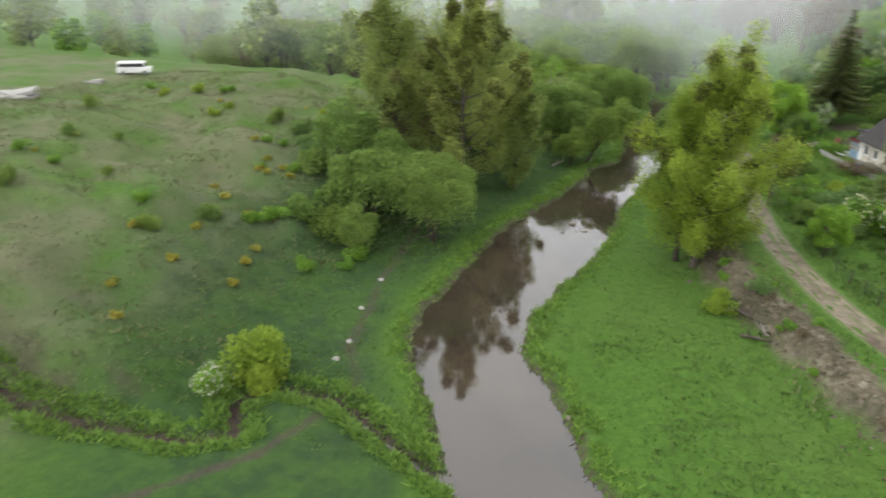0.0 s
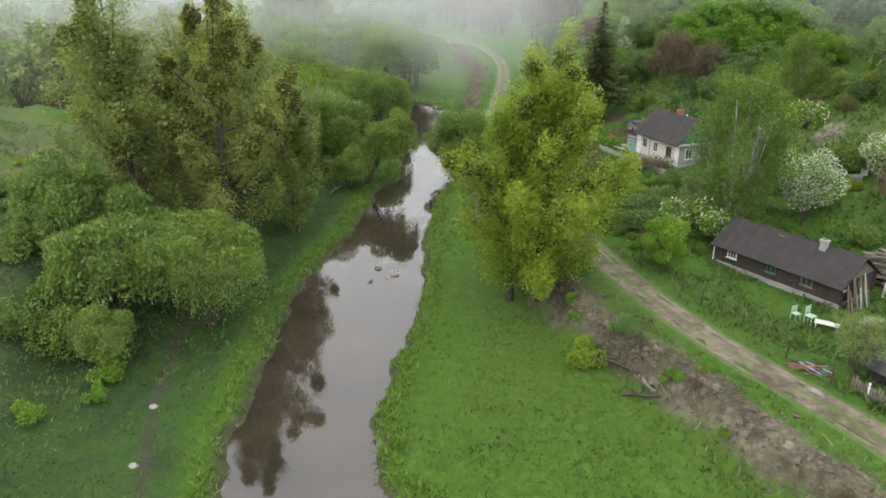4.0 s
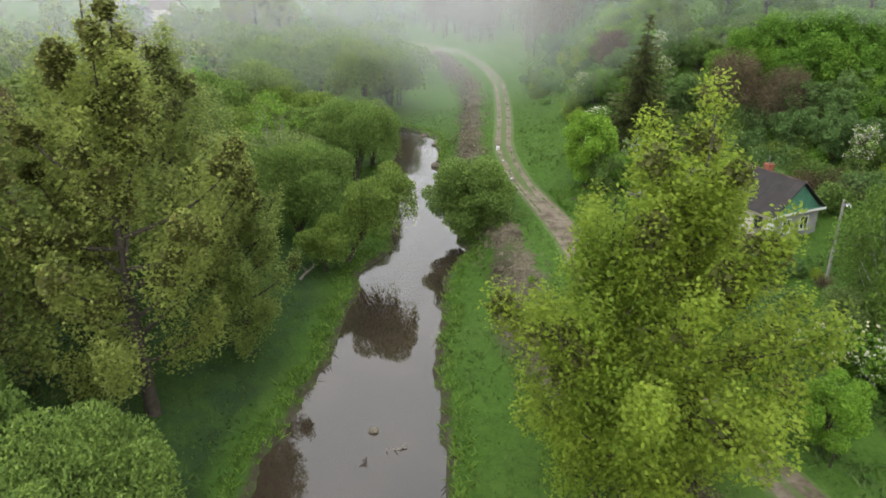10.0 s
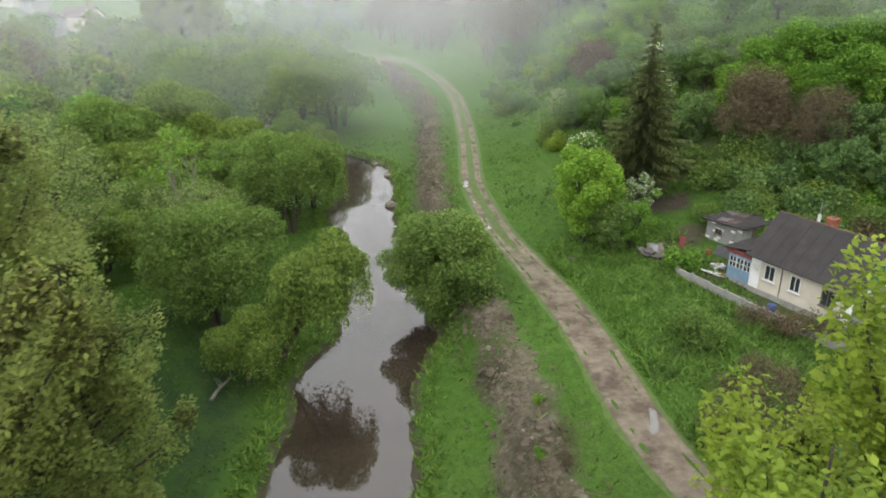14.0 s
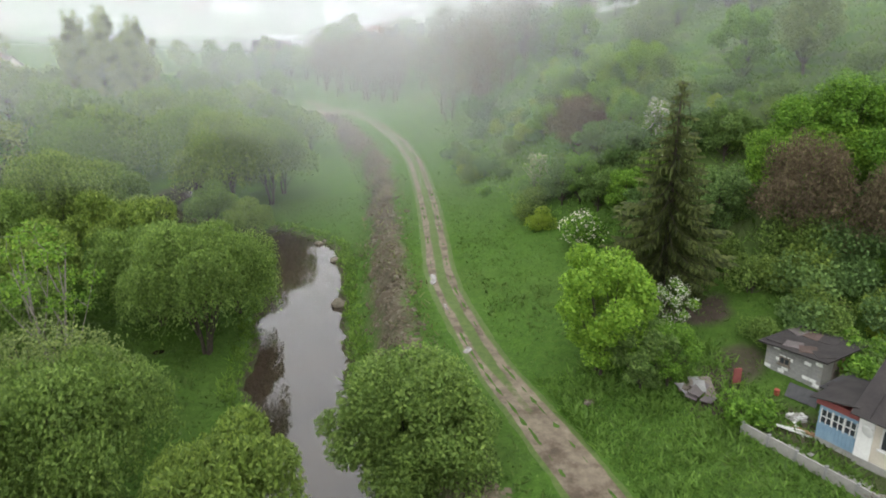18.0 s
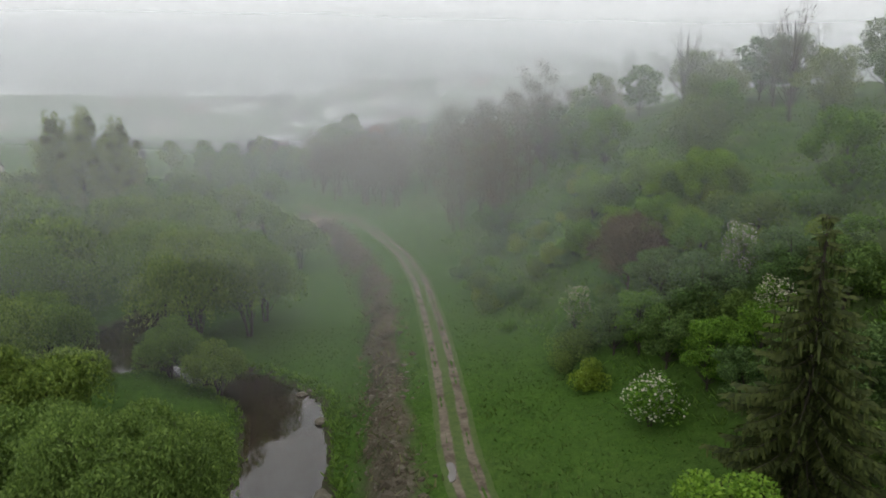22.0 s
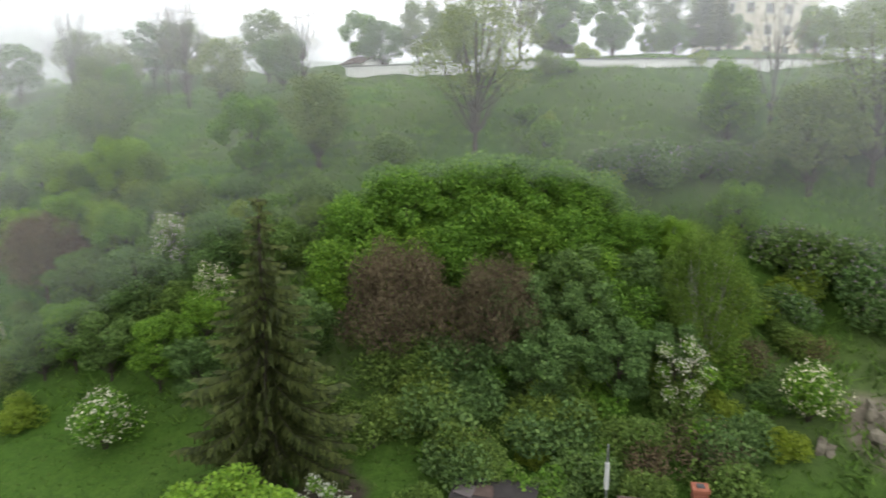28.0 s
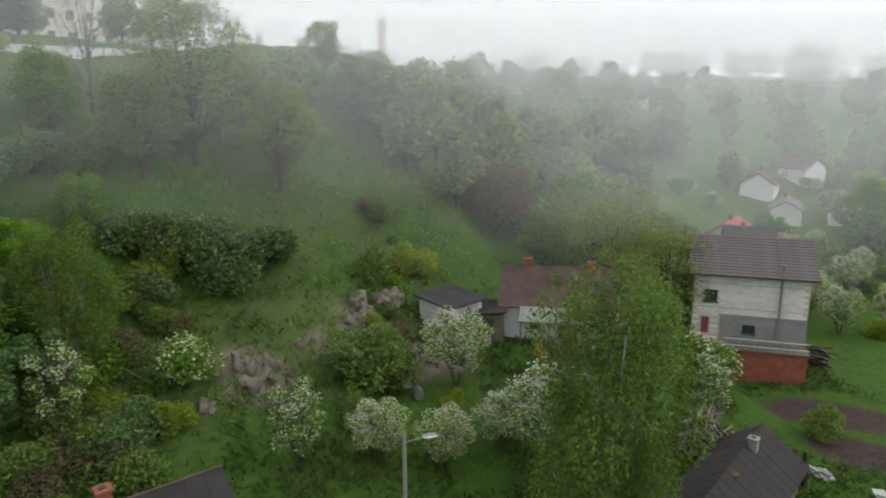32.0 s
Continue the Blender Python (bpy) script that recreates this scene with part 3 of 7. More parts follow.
# the cart track
ty = np.arange(-30, 262, 0.8)
tx = np.interp(ty, ROAD_Y, ROAD_X)
tx = np.convolve(np.pad(tx, 4, mode="edge"), np.ones(9) / 9, "valid")
dx, dy = np.gradient(tx), np.gradient(ty)
ln = np.hypot(dx, dy)
sx, sy = dy / ln, -dx / ln
offs = np.array([-1.9, -1.5, -1.2, -0.85, -0.5, -0.2, 0.2, 0.5, 0.85, 1.2, 1.5, 1.9])
wide = np.interp(ty, [-30, 60, 72, 92, 102, 262], [0.9, 0.88, 1.02, 1.0, 0.88, 0.88])
RX = tx[:, None] + sx[:, None] * offs * wide[:, None]
RY = ty[:, None] + sy[:, None] * offs * wide[:, None]
rut = np.exp(-((np.abs(offs) - 0.85) / 0.32) ** 2)
edge = np.where(np.abs(offs) > 1.8, -0.05, 0.05)
RZ = ground_height(RX, RY) + edge - 0.05 * rut + 0.02 * lattice(RX, RY, 0.8, 51)
bare = rut[None, :] * 1.35 + 0.16 * lattice(RX, RY, 2.4, 52) + np.interp(ty, [30, 60, 70, 94, 104, 262], [0.4, 0.4, 0.75, 0.75, 0.12, 0.02])[:, None] * smooth(1.5, 1.0, np.abs(offs))
bare = bare * smooth(1.95, 1.2, np.abs(offs) + 0.22 * lattice(RX, RY, 1.7, 53))
m_, n_ = RX.shape
k = np.arange(m_ * n_).reshape(m_, n_)
track_mesh = mesh_from("road", np.stack([RX, RY, RZ], -1).reshape(-1, 3), [tuple(int(v) for v in q) for q in np.stack([k[:-1, :-1], k[:-1, 1:], k[1:, 1:], k[1:, :-1]], -1).reshape(-1, 4)], TRACK, True)
layer(track_mesh, "bare", bare)
tagged(new("road", track_mesh), "rutted earth cart track with a grassy middle", "track", kind="structure")

# mist: wide thin veils across the valley's bend and along the hill, denser with distance, thinning to nothing at the ground
def veil(plan, dens, top, i):
    """plan: (x, y, share of the density); the sheet leans in over the valley as it rises."""
    hs = [-6.0] + [top * k / 15 for k in range(16)]
    nh = len(hs)
    verts, dens_at = [], []
    for k, (x, y, fade) in enumerate(plan):
        wob = 1.5 * math.sin(k * 0.25 + i)
        a, c = plan[max(0, k - 1)], plan[min(len(plan) - 1, k + 1)]
        along = Vector((c[0] - a[0], c[1] - a[1], 0)).normalized()
        inward = Vector((along.y, -along.x, 0))
        for h in hs:
            p = Vector((x, y, h)) + inward * (max(0, h) * 0.3 + wob)
            verts.append(tuple(p))
            dens_at.append(min(dens * fade, 0.16 if dens < 0.3 else 1.0) * float(smooth(top, 0.45 * top, np.array(h))))
    v = np.array(verts)
    lift = v[:, 2] - ground_height(v[:, 0], v[:, 1])
    faces = [(a * nh + k, (a + 1) * nh + k, (a + 1) * nh + k + 1, a * nh + k + 1) for a in range(len(plan) - 1) for k in range(nh - 1)]
    me = mesh_from("mist", verts, faces, MIST, True)
    layer(me, "veil", np.array(dens_at) * smooth(0.3, 10.0, lift))
    tagged(new("mist", me), "thin white morning mist hanging over the valley", "mist", "mist veils", "structure")


veil([(x, 72 - 0.1 * x, float(smooth(-16, -44, np.array(x)))) for x in np.linspace(-420, -16, 50)], 0.11, 34, 1)
for i, (front, right, dens, top) in enumerate([(130, 70, 0.07, 58), (152, 80, 0.10, 60), (185, 104, 0.13, 62), (226, 140, 0.15, 64), (275, 190, 0.155, 68), (340, 250, 0.55, 72), (460, 370, 0.8, 84), (640, 540, 0.8, 100)]):
    turn_r = min(right - 22.0, 110.0)
    thin = 0.5 if i < 4 else 0.8 if i < 5 else 1.0
    plan = [(x, front, thin + (1 - thin) * float(smooth(-12, 30, np.array(x)))) for x in np.linspace(-520, right - turn_r, 60)]
    plan += [(right - turn_r + turn_r * math.sin(a), front - turn_r + turn_r * math.cos(a), 1.0 + (0.7 if i < 4 else 0.0) * a / (math.pi / 2)) for a in np.linspace(0.1, math.pi / 2, 14)]
    plan += [(right, y, 0.8 + 0.9 * float(smooth(45, 88, np.array(y))) if i < 4 else 1.0) for y in np.linspace(front - turn_r - 8, -1000, 60)]
    veil(plan, dens, top, i + 4)

# ---------------------------------------------------------------- trees
rng = np.random.default_rng(7)


def leaves(centres, size, mat, name="crown", aspect=1.0, hang=0.0, upward=0.35, seed=1):
    """Small quads at the centres, each tilted its own way; hang turns them into drooping strips."""
    g = np.random.default_rng(seed)
    n = len(centres)
    nrm = g.normal(size=(n, 3)) + np.array([0, 0, upward * 2])
    nrm /= np.linalg.norm(nrm, axis=1, keepdims=True)
    along = g.normal(size=(n, 3))
    along[:, 2] -= hang * 4
    along -= nrm * (along * nrm).sum(1, keepdims=True)
    along /= np.linalg.norm(along, axis=1, keepdims=True)
    across = np.cross(nrm, along)
    s = size * g.uniform(0.6, 1.35, (n, 1))
    a, b = along * s * aspect * 0.5, across * s * 0.5
    pts = np.stack([centres - a, centres + b * 0.9 + nrm * s * 0.12, centres + a, centres - b * 0.9 + nrm * s * 0.12], 1)
    return quads_mesh(name, pts, mat)


def in_blob(g, n, c, r, hollow=0.45):
    d = g.normal(size=(n, 3))
    d /= np.linalg.norm(d, axis=1, keepdims=True)
    rad = hollow + (1 - hollow) * g.random((n, 1)) ** 0.6
    return np.asarray(c) + d * rad * np.asarray(r)


def bough(verts, faces, pts, radii, sides=6):
    """Adds a tapered tube along pts."""
    base = len(verts)
    for i, p in enumerate(pts):
        d = Vector(pts[min(i + 1, len(pts) - 1)]) - Vector(pts[max(i - 1, 0)])
        q = d.to_track_quat("Z", "Y")
        for k in range(sides):
            a = 2 * math.pi * k / sides
            verts.append(tuple(Vector(p) + q @ Vector((math.cos(a) * radii[i], math.sin(a) * radii[i], 0))))
    for i in range(len(pts) - 1):
        for k in range(sides):
            k2 = (k + 1) % sides
            faces.append((base + i * sides + k, base + i * sides + k2, base + (i + 1) * sides + k2, base + (i + 1) * sides + k))


def curved(a, b, bend, steps=4):
    a, b = Vector(a), Vector(b)
    mid = (a + b) / 2 + Vector(bend)
    return [tuple((1 - t) ** 2 * a + 2 * t * (1 - t) * mid + t * t * b) for t in (i / steps for i in range(steps + 1))]


def wood(targets, height, girth, seed, stems=1, lean=(0, 0), fork=0.3, twigs=0, twig_len=1.2):
    """Trunk with a limb to each target and twigs off the limbs."""
    g = random.Random(seed)
    verts, faces = [], []
    tops = []
    for s in range(stems):
        a = 2 * math.pi * s / max(stems, 1) + g.random()
        spread = 0.0 if stems == 1 else height * 0.14
        foot = (math.cos(a) * girth * 0.8 * (stems > 1), math.sin(a) * girth * 0.8 * (stems > 1), -0.3)
        top = (lean[0] + math.cos(a) * spread, lean[1] + math.sin(a) * spread, height * 0.8)
        line = curved(foot, top, (g.uniform(-0.3, 0.3), g.uniform(-0.3, 0.3), 0), 6)
        bough(verts, faces, line, [girth * (1 - 0.13 * i) * (1.25 if i == 0 else 1) / (stems ** 0.4) for i in range(7)], 7)
        tops.append(line)
    for t in targets:
        line = min(tops, key=lambda l: math.dist(l[-1][:2], t[:2]))
        start = line[min(len(line) - 1, max(1, int((fork + (1 - fork) * g.random() * 0.75) * len(line) * min(1, t[2] / height))))]
        limb = curved(start, t, (0, 0, -0.08 * height + g.uniform(-0.3, 0.5)), 4)
        bough(verts, faces, limb, [girth * 0.42 * (1 - 0.2 * i) / (stems ** 0.3) for i in range(5)], 5)
        for _ in range(twigs):
            p = Vector(limb[g.randint(2, 4)])
            d = Vector((g.uniform(-1, 1), g.uniform(-1, 1), g.uniform(-0.1, 1.1))).normalized() * twig_len * g.uniform(0.5, 1.2)
            bough(verts, faces, [tuple(p), tuple(p + d * 0.5 + Vector((0, 0, 0.05))), tuple(p + d)], [girth * 0.10, girth * 0.07, girth * 0.03], 3)
    return verts, faces


PROTO = {}


def tree_proto(key, name, category, bark, crown_parts, timber):
    PROTO[key] = (name, category, bark, crown_parts, timber)


def plant(key, x, y, label, scale=1.0, turn=None, tall=1.0, z=None, group=""):
    """One tree or shrub of a prototype, with its own trunk and crown."""
    name, category, bark, crowns, timber = PROTO[key]
    g = random.Random(int(x * 131 + y * 17))
    turn = g.uniform(0, 360) if turn is None else turn
    z = float(ground_height(x, y)) if z is None else z
    ob = thing(name, pose(x, y, z - 0.05, 0, 0, turn) @ Matrix.Diagonal((scale, scale, scale * tall, 1)), label, category, group)
    if timber:
        under("trunk", timber, ob)
    for part_name, me in crowns:
        under(part_name, me, ob)
    return ob


def make_round(key, name, category, leaf, bark, height, radius, blobs, n, size, seed, squash=0.8, stems=1, lift=0.35, twigs=2, extra=None, hang=0.0, aspect=1.3, lean=(0, 0)):
    g = np.random.default_rng(seed)
    cz = height * lift + (height * (1 - lift)) * 0.5
    cen = []
    for i in range(blobs):
        a, u = i * 2.399 + g.uniform(-0.4, 0.4), (i + 0.5) / blobs
        zz = -0.85 + 1.75 * u
        rad = math.sqrt(max(0.05, 1 - min(1, abs(zz)) ** 2)) * g.uniform(0.4, 0.95)
        cen.append((math.cos(a) * rad * radius + lean[0], math.sin(a) * rad * radius + lean[1], cz + zz * height * (1 - lift) * 0.42))
    pts = []
    for c in cen:
        r = radius * g.uniform(0.22, 0.42)
        pts.append(in_blob(g, int(n / blobs * (r / radius / 0.32) ** 1.5), c, (r, r, r * squash), 0.3))
    crowns = [("crown", leaves(np.concatenate(pts), size, leaf, "crown", aspect, hang, 0.7, seed))]
    if extra:
        mat, count, esize = extra
        pe = np.concatenate([in_blob(g, count // blobs, c, (radius * 0.36,) * 3, 0.35) for c in cen])
        crowns.append(("blossom", leaves(pe, esize, mat, "blossom", 1.0, 0, 0.8, seed + 1)))
    v, f = wood(cen, height, max(0.1, height * 0.016), seed, stems, lean, 0.25, twigs)
    tree_proto(key, name, category, bark, crowns, mesh_from("trunk", v, f, bark, True))


def make_willow(key, leaf, height, radius, domes, n, seed, lean=(0, 0), stems=2, size=0.145):
    """A round willow of domed heads with drooping strands."""
    g = np.random.default_rng(seed)
    cen, pts = [], []
    for i in range(domes):
        a = i * 2.399 + g.uniform(-0.3, 0.3)
        rad = radius * 0.72 * math.sqrt((i + 0.3) / domes) * g.uniform(0.8, 1.12)
        cen.append((math.cos(a) * rad + lean[0], math.sin(a) * rad + lean[1], height * (0.80 - 0.32 * (rad / radius) ** 2) + g.uniform(-0.16, 0.1) * height))
    per = n // domes
    for c in cen:
        r = radius * g.uniform(0.24, 0.40)
        d = g.normal(size=(per, 3))
        d[:, 2] = np.abs(d[:, 2]) * 0.9
        d /= np.linalg.norm(d, axis=1, keepdims=True)
        p = np.asarray(c) + d * np.array([r, r, r * 0.62]) * (0.75 + 0.25 * g.random((per, 1)))
        drop = (g.random(per) ** 1.6) * height * 0.34 * np.hypot(d[:, 0], d[:, 1])
        p[:, 2] -= drop
        p[:, :2] += d[:, :2] * drop[:, None] * 0.10
        pts.append(p)
    p = np.concatenate(pts)
    p = p[p[:, 2] > 0.35]
    crowns = [("crown", leaves(p, size, leaf, "crown", 2.3, 0.5, 0.25, seed))]
    v, f = wood([(c[0] * 0.85, c[1] * 0.85, c[2]) for c in cen], height * 0.85, 0.24, seed, stems, lean, 0.15, 2)
    tree_proto(key, "willow_tree", "tree", BARK, crowns, mesh_from("trunk", v, f, BARK, True))


def make_poplar(key, leaf, height, radius, n, seed, balls=10, clump=0.9, lean=(0, 0), size=0.2):
    """A tall open poplar: steep limbs, each a feathery plume of leaf, with mistletoe balls between."""
    g = np.random.default_rng(seed)
    limbs, tufts, pts = 26, 7, []
    verts, faces = [], []
    girth = height * 0.014
    bough(verts, faces, curved((0, 0, -0.3), (lean[0], lean[1], height * 0.93), (0.3, -0.2, 0), 6), [girth * k for k in (1.3, 0.95, 0.8, 0.62, 0.45, 0.28, 0.1)], 8)
    cen = []
    for i in range(limbs):
        u = (i + 0.5) / limbs
        a = i * 2.399 + g.uniform(-0.35, 0.35)
        z0 = height * (0.10 + 0.62 * u)
        out = radius * (0.55 + 0.45 * math.sin(math.pi * min(1, u * 1.25))) * g.uniform(0.6, 1.08) * (1.0 - 0.45 * u * u)
        rise = height * g.uniform(0.13, 0.26) * (1 if u > 0.15 else 0.4)
        root = (lean[0] * z0 / height, lean[1] * z0 / height, z0)
        tip = (root[0] + math.cos(a) * out, root[1] + math.sin(a) * out, min(height * 1.02, z0 + rise))
        line = curved(root, tip, (math.cos(a) * out * 0.18, math.sin(a) * out * 0.18, -rise * 0.22), tufts)
        bough(verts, faces, line, [girth * 0.42 * (1 - k / (tufts + 1.0)) for k in range(tufts + 1)], 5)
        for k in range(2, tufts + 1):
            w = clump * (1.25 - 0.55 * k / tufts) * g.uniform(0.75, 1.25)
            c = np.array(line[k]) + g.normal(0, 0.25, 3)
            cen.append(c)
            pts.append(in_blob(g, int(n / limbs / (tufts - 1) * w / clump), c, (w, w, w * 1.5), 0.12))
    crowns = [("crown", leaves(np.concatenate(pts), size, leaf, "crown", 1.5, 0.2, 0.95, seed))]
    mist = [in_blob(g, 150, cen[int(g.integers(len(cen) // 4, len(cen)))], (g.uniform(0.45, 0.9),) * 3, 0.1) for i in range(balls)]
    if balls:
        crowns.append(("mistletoe", leaves(np.concatenate(mist), 0.26, MISTLETOE, "mistletoe", 1.5, 0, 0.3, seed + 5)))
    tree_proto(key, "poplar_tree", "tree", BARK, crowns, mesh_from("trunk", verts, faces, BARK, True))


def make_spruce(key, height, radius, seed):
    """A spruce: separate whorls of boughs that sag and turn up at the tip, with hanging side sprays."""
    g = random.Random(seed)
    quads, verts, faces = [], [], []
    bough(verts, faces, [(0, 0, -0.3), (0.05, 0, height * 0.4), (0, 0.05, height * 0.8), (0, 0, height)], [0.3, 0.22, 0.1, 0.02], 8)
    tiers = 21
    for i in range(tiers):
        u = i / (tiers - 1)
        z = height * (0.2 + 0.79 * u)
        reach = radius * (1 - u ** 1.15) * (0.8 + 0.2 * min(1, u * 8)) + 0.2
        boughs = 10 if u < 0.45 else 8 if u < 0.75 else 5
        for k in range(boughs):
            a = 2 * math.pi * (k + g.random() * 0.7) / boughs + i * 0.9
            ln_ = reach * g.uniform(0.72, 1.1)
            zb = z + g.uniform(-0.25, 0.25)
            d, side = Vector((math.cos(a), math.sin(a), 0)), Vector((-math.sin(a), math.cos(a), 0))

            def along(t):
                return d * ln_ * t + Vector((0, 0, zb - ln_ * (0.62 * t - 0.36 * t * t) * (1.1 - 0.7 * u)))
            bough(verts, faces, [tuple(along(t)) for t in (0, 0.35, 0.7, 1)], [0.055, 0.04, 0.025, 0.01], 3)
            steps = max(4, int(ln_ / 0.13))
            for s in range(steps):
                t = 0.12 + 0.88 * (s + g.random()) / steps
                p = along(t)
                for sg in (-1, 1):
                    w = (0.25 + 0.75 * ln_ / radius) * (1.05 - 0.75 * t) * g.uniform(0.5, 1.1)
                    tip = p + side * sg * w + d * (0.35 + 0.3 * w) * g.uniform(0.5, 1) + Vector((0, 0, -w * g.uniform(0.25, 0.8)))
                    across = (d * 0.13 + Vector((0, 0, 0.05))) * g.uniform(0.7, 1.2)
                    quads.append([p - across, p + across, tip + across * 0.4, tip - across * 0.4])
                if g.random() < 0.75:
                    q = p + side * g.uniform(-0.3, 0.3)
                    drop = Vector((g.uniform(-0.1, 0.1), g.uniform(-0.1, 0.1), -g.uniform(0.3, 0.75)))
                    wv = side * 0.07 if g.random() < 0.5 else d * 0.07
                    quads.append([q - wv, q + wv, q + wv * 0.4 + drop, q - wv * 0.4 + drop])
    me = quads_mesh("needles", np.array([[tuple(v) for v in q] for q in quads]), NEEDLE)
    tree_proto(key, "spruce_tree", "tree", BARK, [("needles", me)], mesh_from("trunk", verts, faces, BARK, True))


def make_bare(key, height, radius, seed, mat, buds=0, bud_mat=None, limbs=16, twigs=7):
    g = np.random.default_rng(seed)
    cen = []
    for i in range(limbs):
        u = (i + 0.5) / limbs
        a = i * 2.399
        rad = radius * math.sin((0.25 + 0.7 * u) * math.pi) ** 0.6 * g.uniform(0.5, 1)
        cen.append((math.cos(a) * rad, math.sin(a) * rad, height * (0.42 + 0.57 * u)))
    v, f = wood(cen, height, height * 0.014, seed, 1, (0, 0), 0.3, twigs, height * 0.14)
    crowns = []
    if buds:
        p = np.concatenate([in_blob(g, buds // limbs, c, (radius * 0.34,) * 3, 0.1) for c in cen])
        crowns = [("crown", leaves(p, 0.075, bud_mat, "crown", 5.0, -0.15, 0.1, seed))]
    tree_proto(key, "budding_tree" if buds else "bare_tree", "tree", mat, crowns, mesh_from("trunk", v, f, mat, True))


def make_bush(key, name, leaf, height, radius, n, seed, size=0.24, extra=None, stems=4, category="bush"):
    g = np.random.default_rng(seed)
    cen = [(g.uniform(-0.55, 0.55) * radius, g.uniform(-0.55, 0.55) * radius, height * g.uniform(0.3, 0.68)) for _ in range(9)]
    p = np.concatenate([in_blob(g, n // 9, c, (radius * 0.5, radius * 0.5, height * 0.36), 0.5) for c in cen])
    p = p[p[:, 2] > 0.02]
    crowns = [("crown", leaves(p, size, leaf, "crown", 1.4, 0, 0.5, seed))]
    if extra:
        mat, count, esize = extra
        pe = np.concatenate([in_blob(g, count // 9, c, (radius * 0.53, radius * 0.53, height * 0.39), 0.88) for c in cen])
        pe = pe[pe[:, 2] > height * 0.25]
        crowns.append(("blossom", leaves(pe, esize, mat, "blossom", 1.2, 0, 0.7, seed + 3)))
    v, f = wood(cen, height * 0.8, 0.07, seed, stems, (0, 0), 0.1, 1, 0.5)
    tree_proto(key, name, category, BARK, crowns, mesh_from("trunk", v, f, BARK, True))


make_poplar("poplar_left", LEAF_POPLAR, 25.5, 8.4, 44000, 11, 60, 1.3, (0, 0), 0.16)
make_poplar("poplar_mid", LEAF_POPLAR, 19, 5.4, 30000, 12, 18, 1.15, (0, 0), 0.17)
make_poplar("poplar_young", LEAF_YOUNG, 19, 4.4, 34000, 15, 0, 1.2, (-0.4, 0.3), 0.15)
make_poplar("poplar_right", LEAF_YOUNG, 22, 8.0, 76000, 13, 46, 1.3, (1.8, 1.2), 0.15)
for i in range(3):
    make_willow(f"willow{i}", LEAF_WILLOW, (9.5, 11.5, 8)[i], (5.2, 6.2, 4.4)[i], (15, 19, 12)[i], (20000, 25000, 15000)[i], 20 + i, (0, 0), 2 + i % 2)
make_willow("willow_lean", LEAF_WILLOW, 10.6, 4.0, 15, 24000, 25, (3.2, 0.2), 1, 0.12)
make_willow("willow_near", LEAF_WILLOW, 11.2, 6.0, 24, 52000, 26, (0, 0), 3, 0.11)
for i in range(3):
    make_round(f"round{i}", "leafy_tree", "tree", (LEAF_BRIGHT, LEAF_OLIVE, LEAF_DARK)[i], BARK, (9, 10, 8)[i], (3.2, 3.8, 3.4)[i], (22, 26, 20)[i], (8200, 9000, 8200)[i], 0.2, 30 + i, 0.8, 1 + i % 2, 0.14)
make_round("open_tree", "leafy_tree", "tree", LEAF_OLIVE, BARK, 13, 5.2, 34, 12000, 0.145, 34, 0.6, 1, 0.3, 5)
make_round("yellowgreen", "leafy_tree", "tree", LEAF_LIME, BARK, 9, 4.0, 22, 20000, 0.18, 35, 0.85, 2, 0.12)
make_round("birch", "birch_tree", "tree", LEAF_BIRCH, BARK_BIRCH, 15.5, 4.1, 40, 34000, 0.11, 36, 1.5, 3, 0.05, 4, None, 0.9, 2.2)
make_round("riverbush", "willow_shrub", "shrub", LEAF_WILLOW, BARK, 7.6, 4.7, 46, 60000, 0.135, 37, 0.8, 5, 0.06, 2, None, 0.2, 1.8)
make_round("blossom_tree", "blossoming_apple_tree", "tree", LEAF_BRIGHT, BARK, 6, 2.7, 18, 3200, 0.16, 38, 0.7, 2, 0.25, 3, (BLOSSOM, 5200, 0.13))
make_round("blossom_slim", "blossoming_cherry_tree", "tree", LEAF_BRIGHT, BARK, 7, 2.0, 15, 2400, 0.17, 39, 0.8, 2, 0.2, 3, (BLOSSOM, 1500, 0.15))
make_round("thicket", "leafy_shrub", "shrub", LEAF_BRIGHT, BARK, 5.5, 3.6, 24, 12000, 0.16, 40, 0.75, 4, 0.05)
make_round("dead_tree", "half_dead_tree", "tree", LEAF_BRIGHT, BARK_PALE, 14, 3.8, 13, 2200, 0.2, 41, 0.7, 2, 0.42, 5)
make_spruce("spruce", 16.2, 4.8, 50)
make_bare("brown0", 6.5, 3.6, 60, BARK_TWIG, 10000, LEAF_BROWN, 30, 9)
make_bare("brown1", 10, 3.0, 61, BARK_TWIG, 4000, LEAF_BROWN, 18, 7)
make_bare("bare0", 13, 4.6, 62, BARK, 0, None, 18, 9)
make_bare("bare1", 12, 3.4, 63, BARK, 500, LEAF_RUST, 16, 9)
make_bush("bush0", "leafy_bush", LEAF_BRIGHT, 1.8, 1.4, 1500, 70, 0.145)
make_bush("bush1", "leafy_bush", LEAF_WILLOW, 2.6, 2.0, 3200, 71, 0.13)
make_bush("bush2", "dark_bush", LEAF_DARK, 2.2, 1.9, 3200, 72, 0.13)
make_bush("bush_young", "yellow_green_bush", LEAF_YOUNG, 2.0, 1.5, 2400, 73, 0.135)
make_bush("bush_brown", "bare_brown_bush", LEAF_BROWN, 2.0, 1.6, 1500, 74, 0.09)
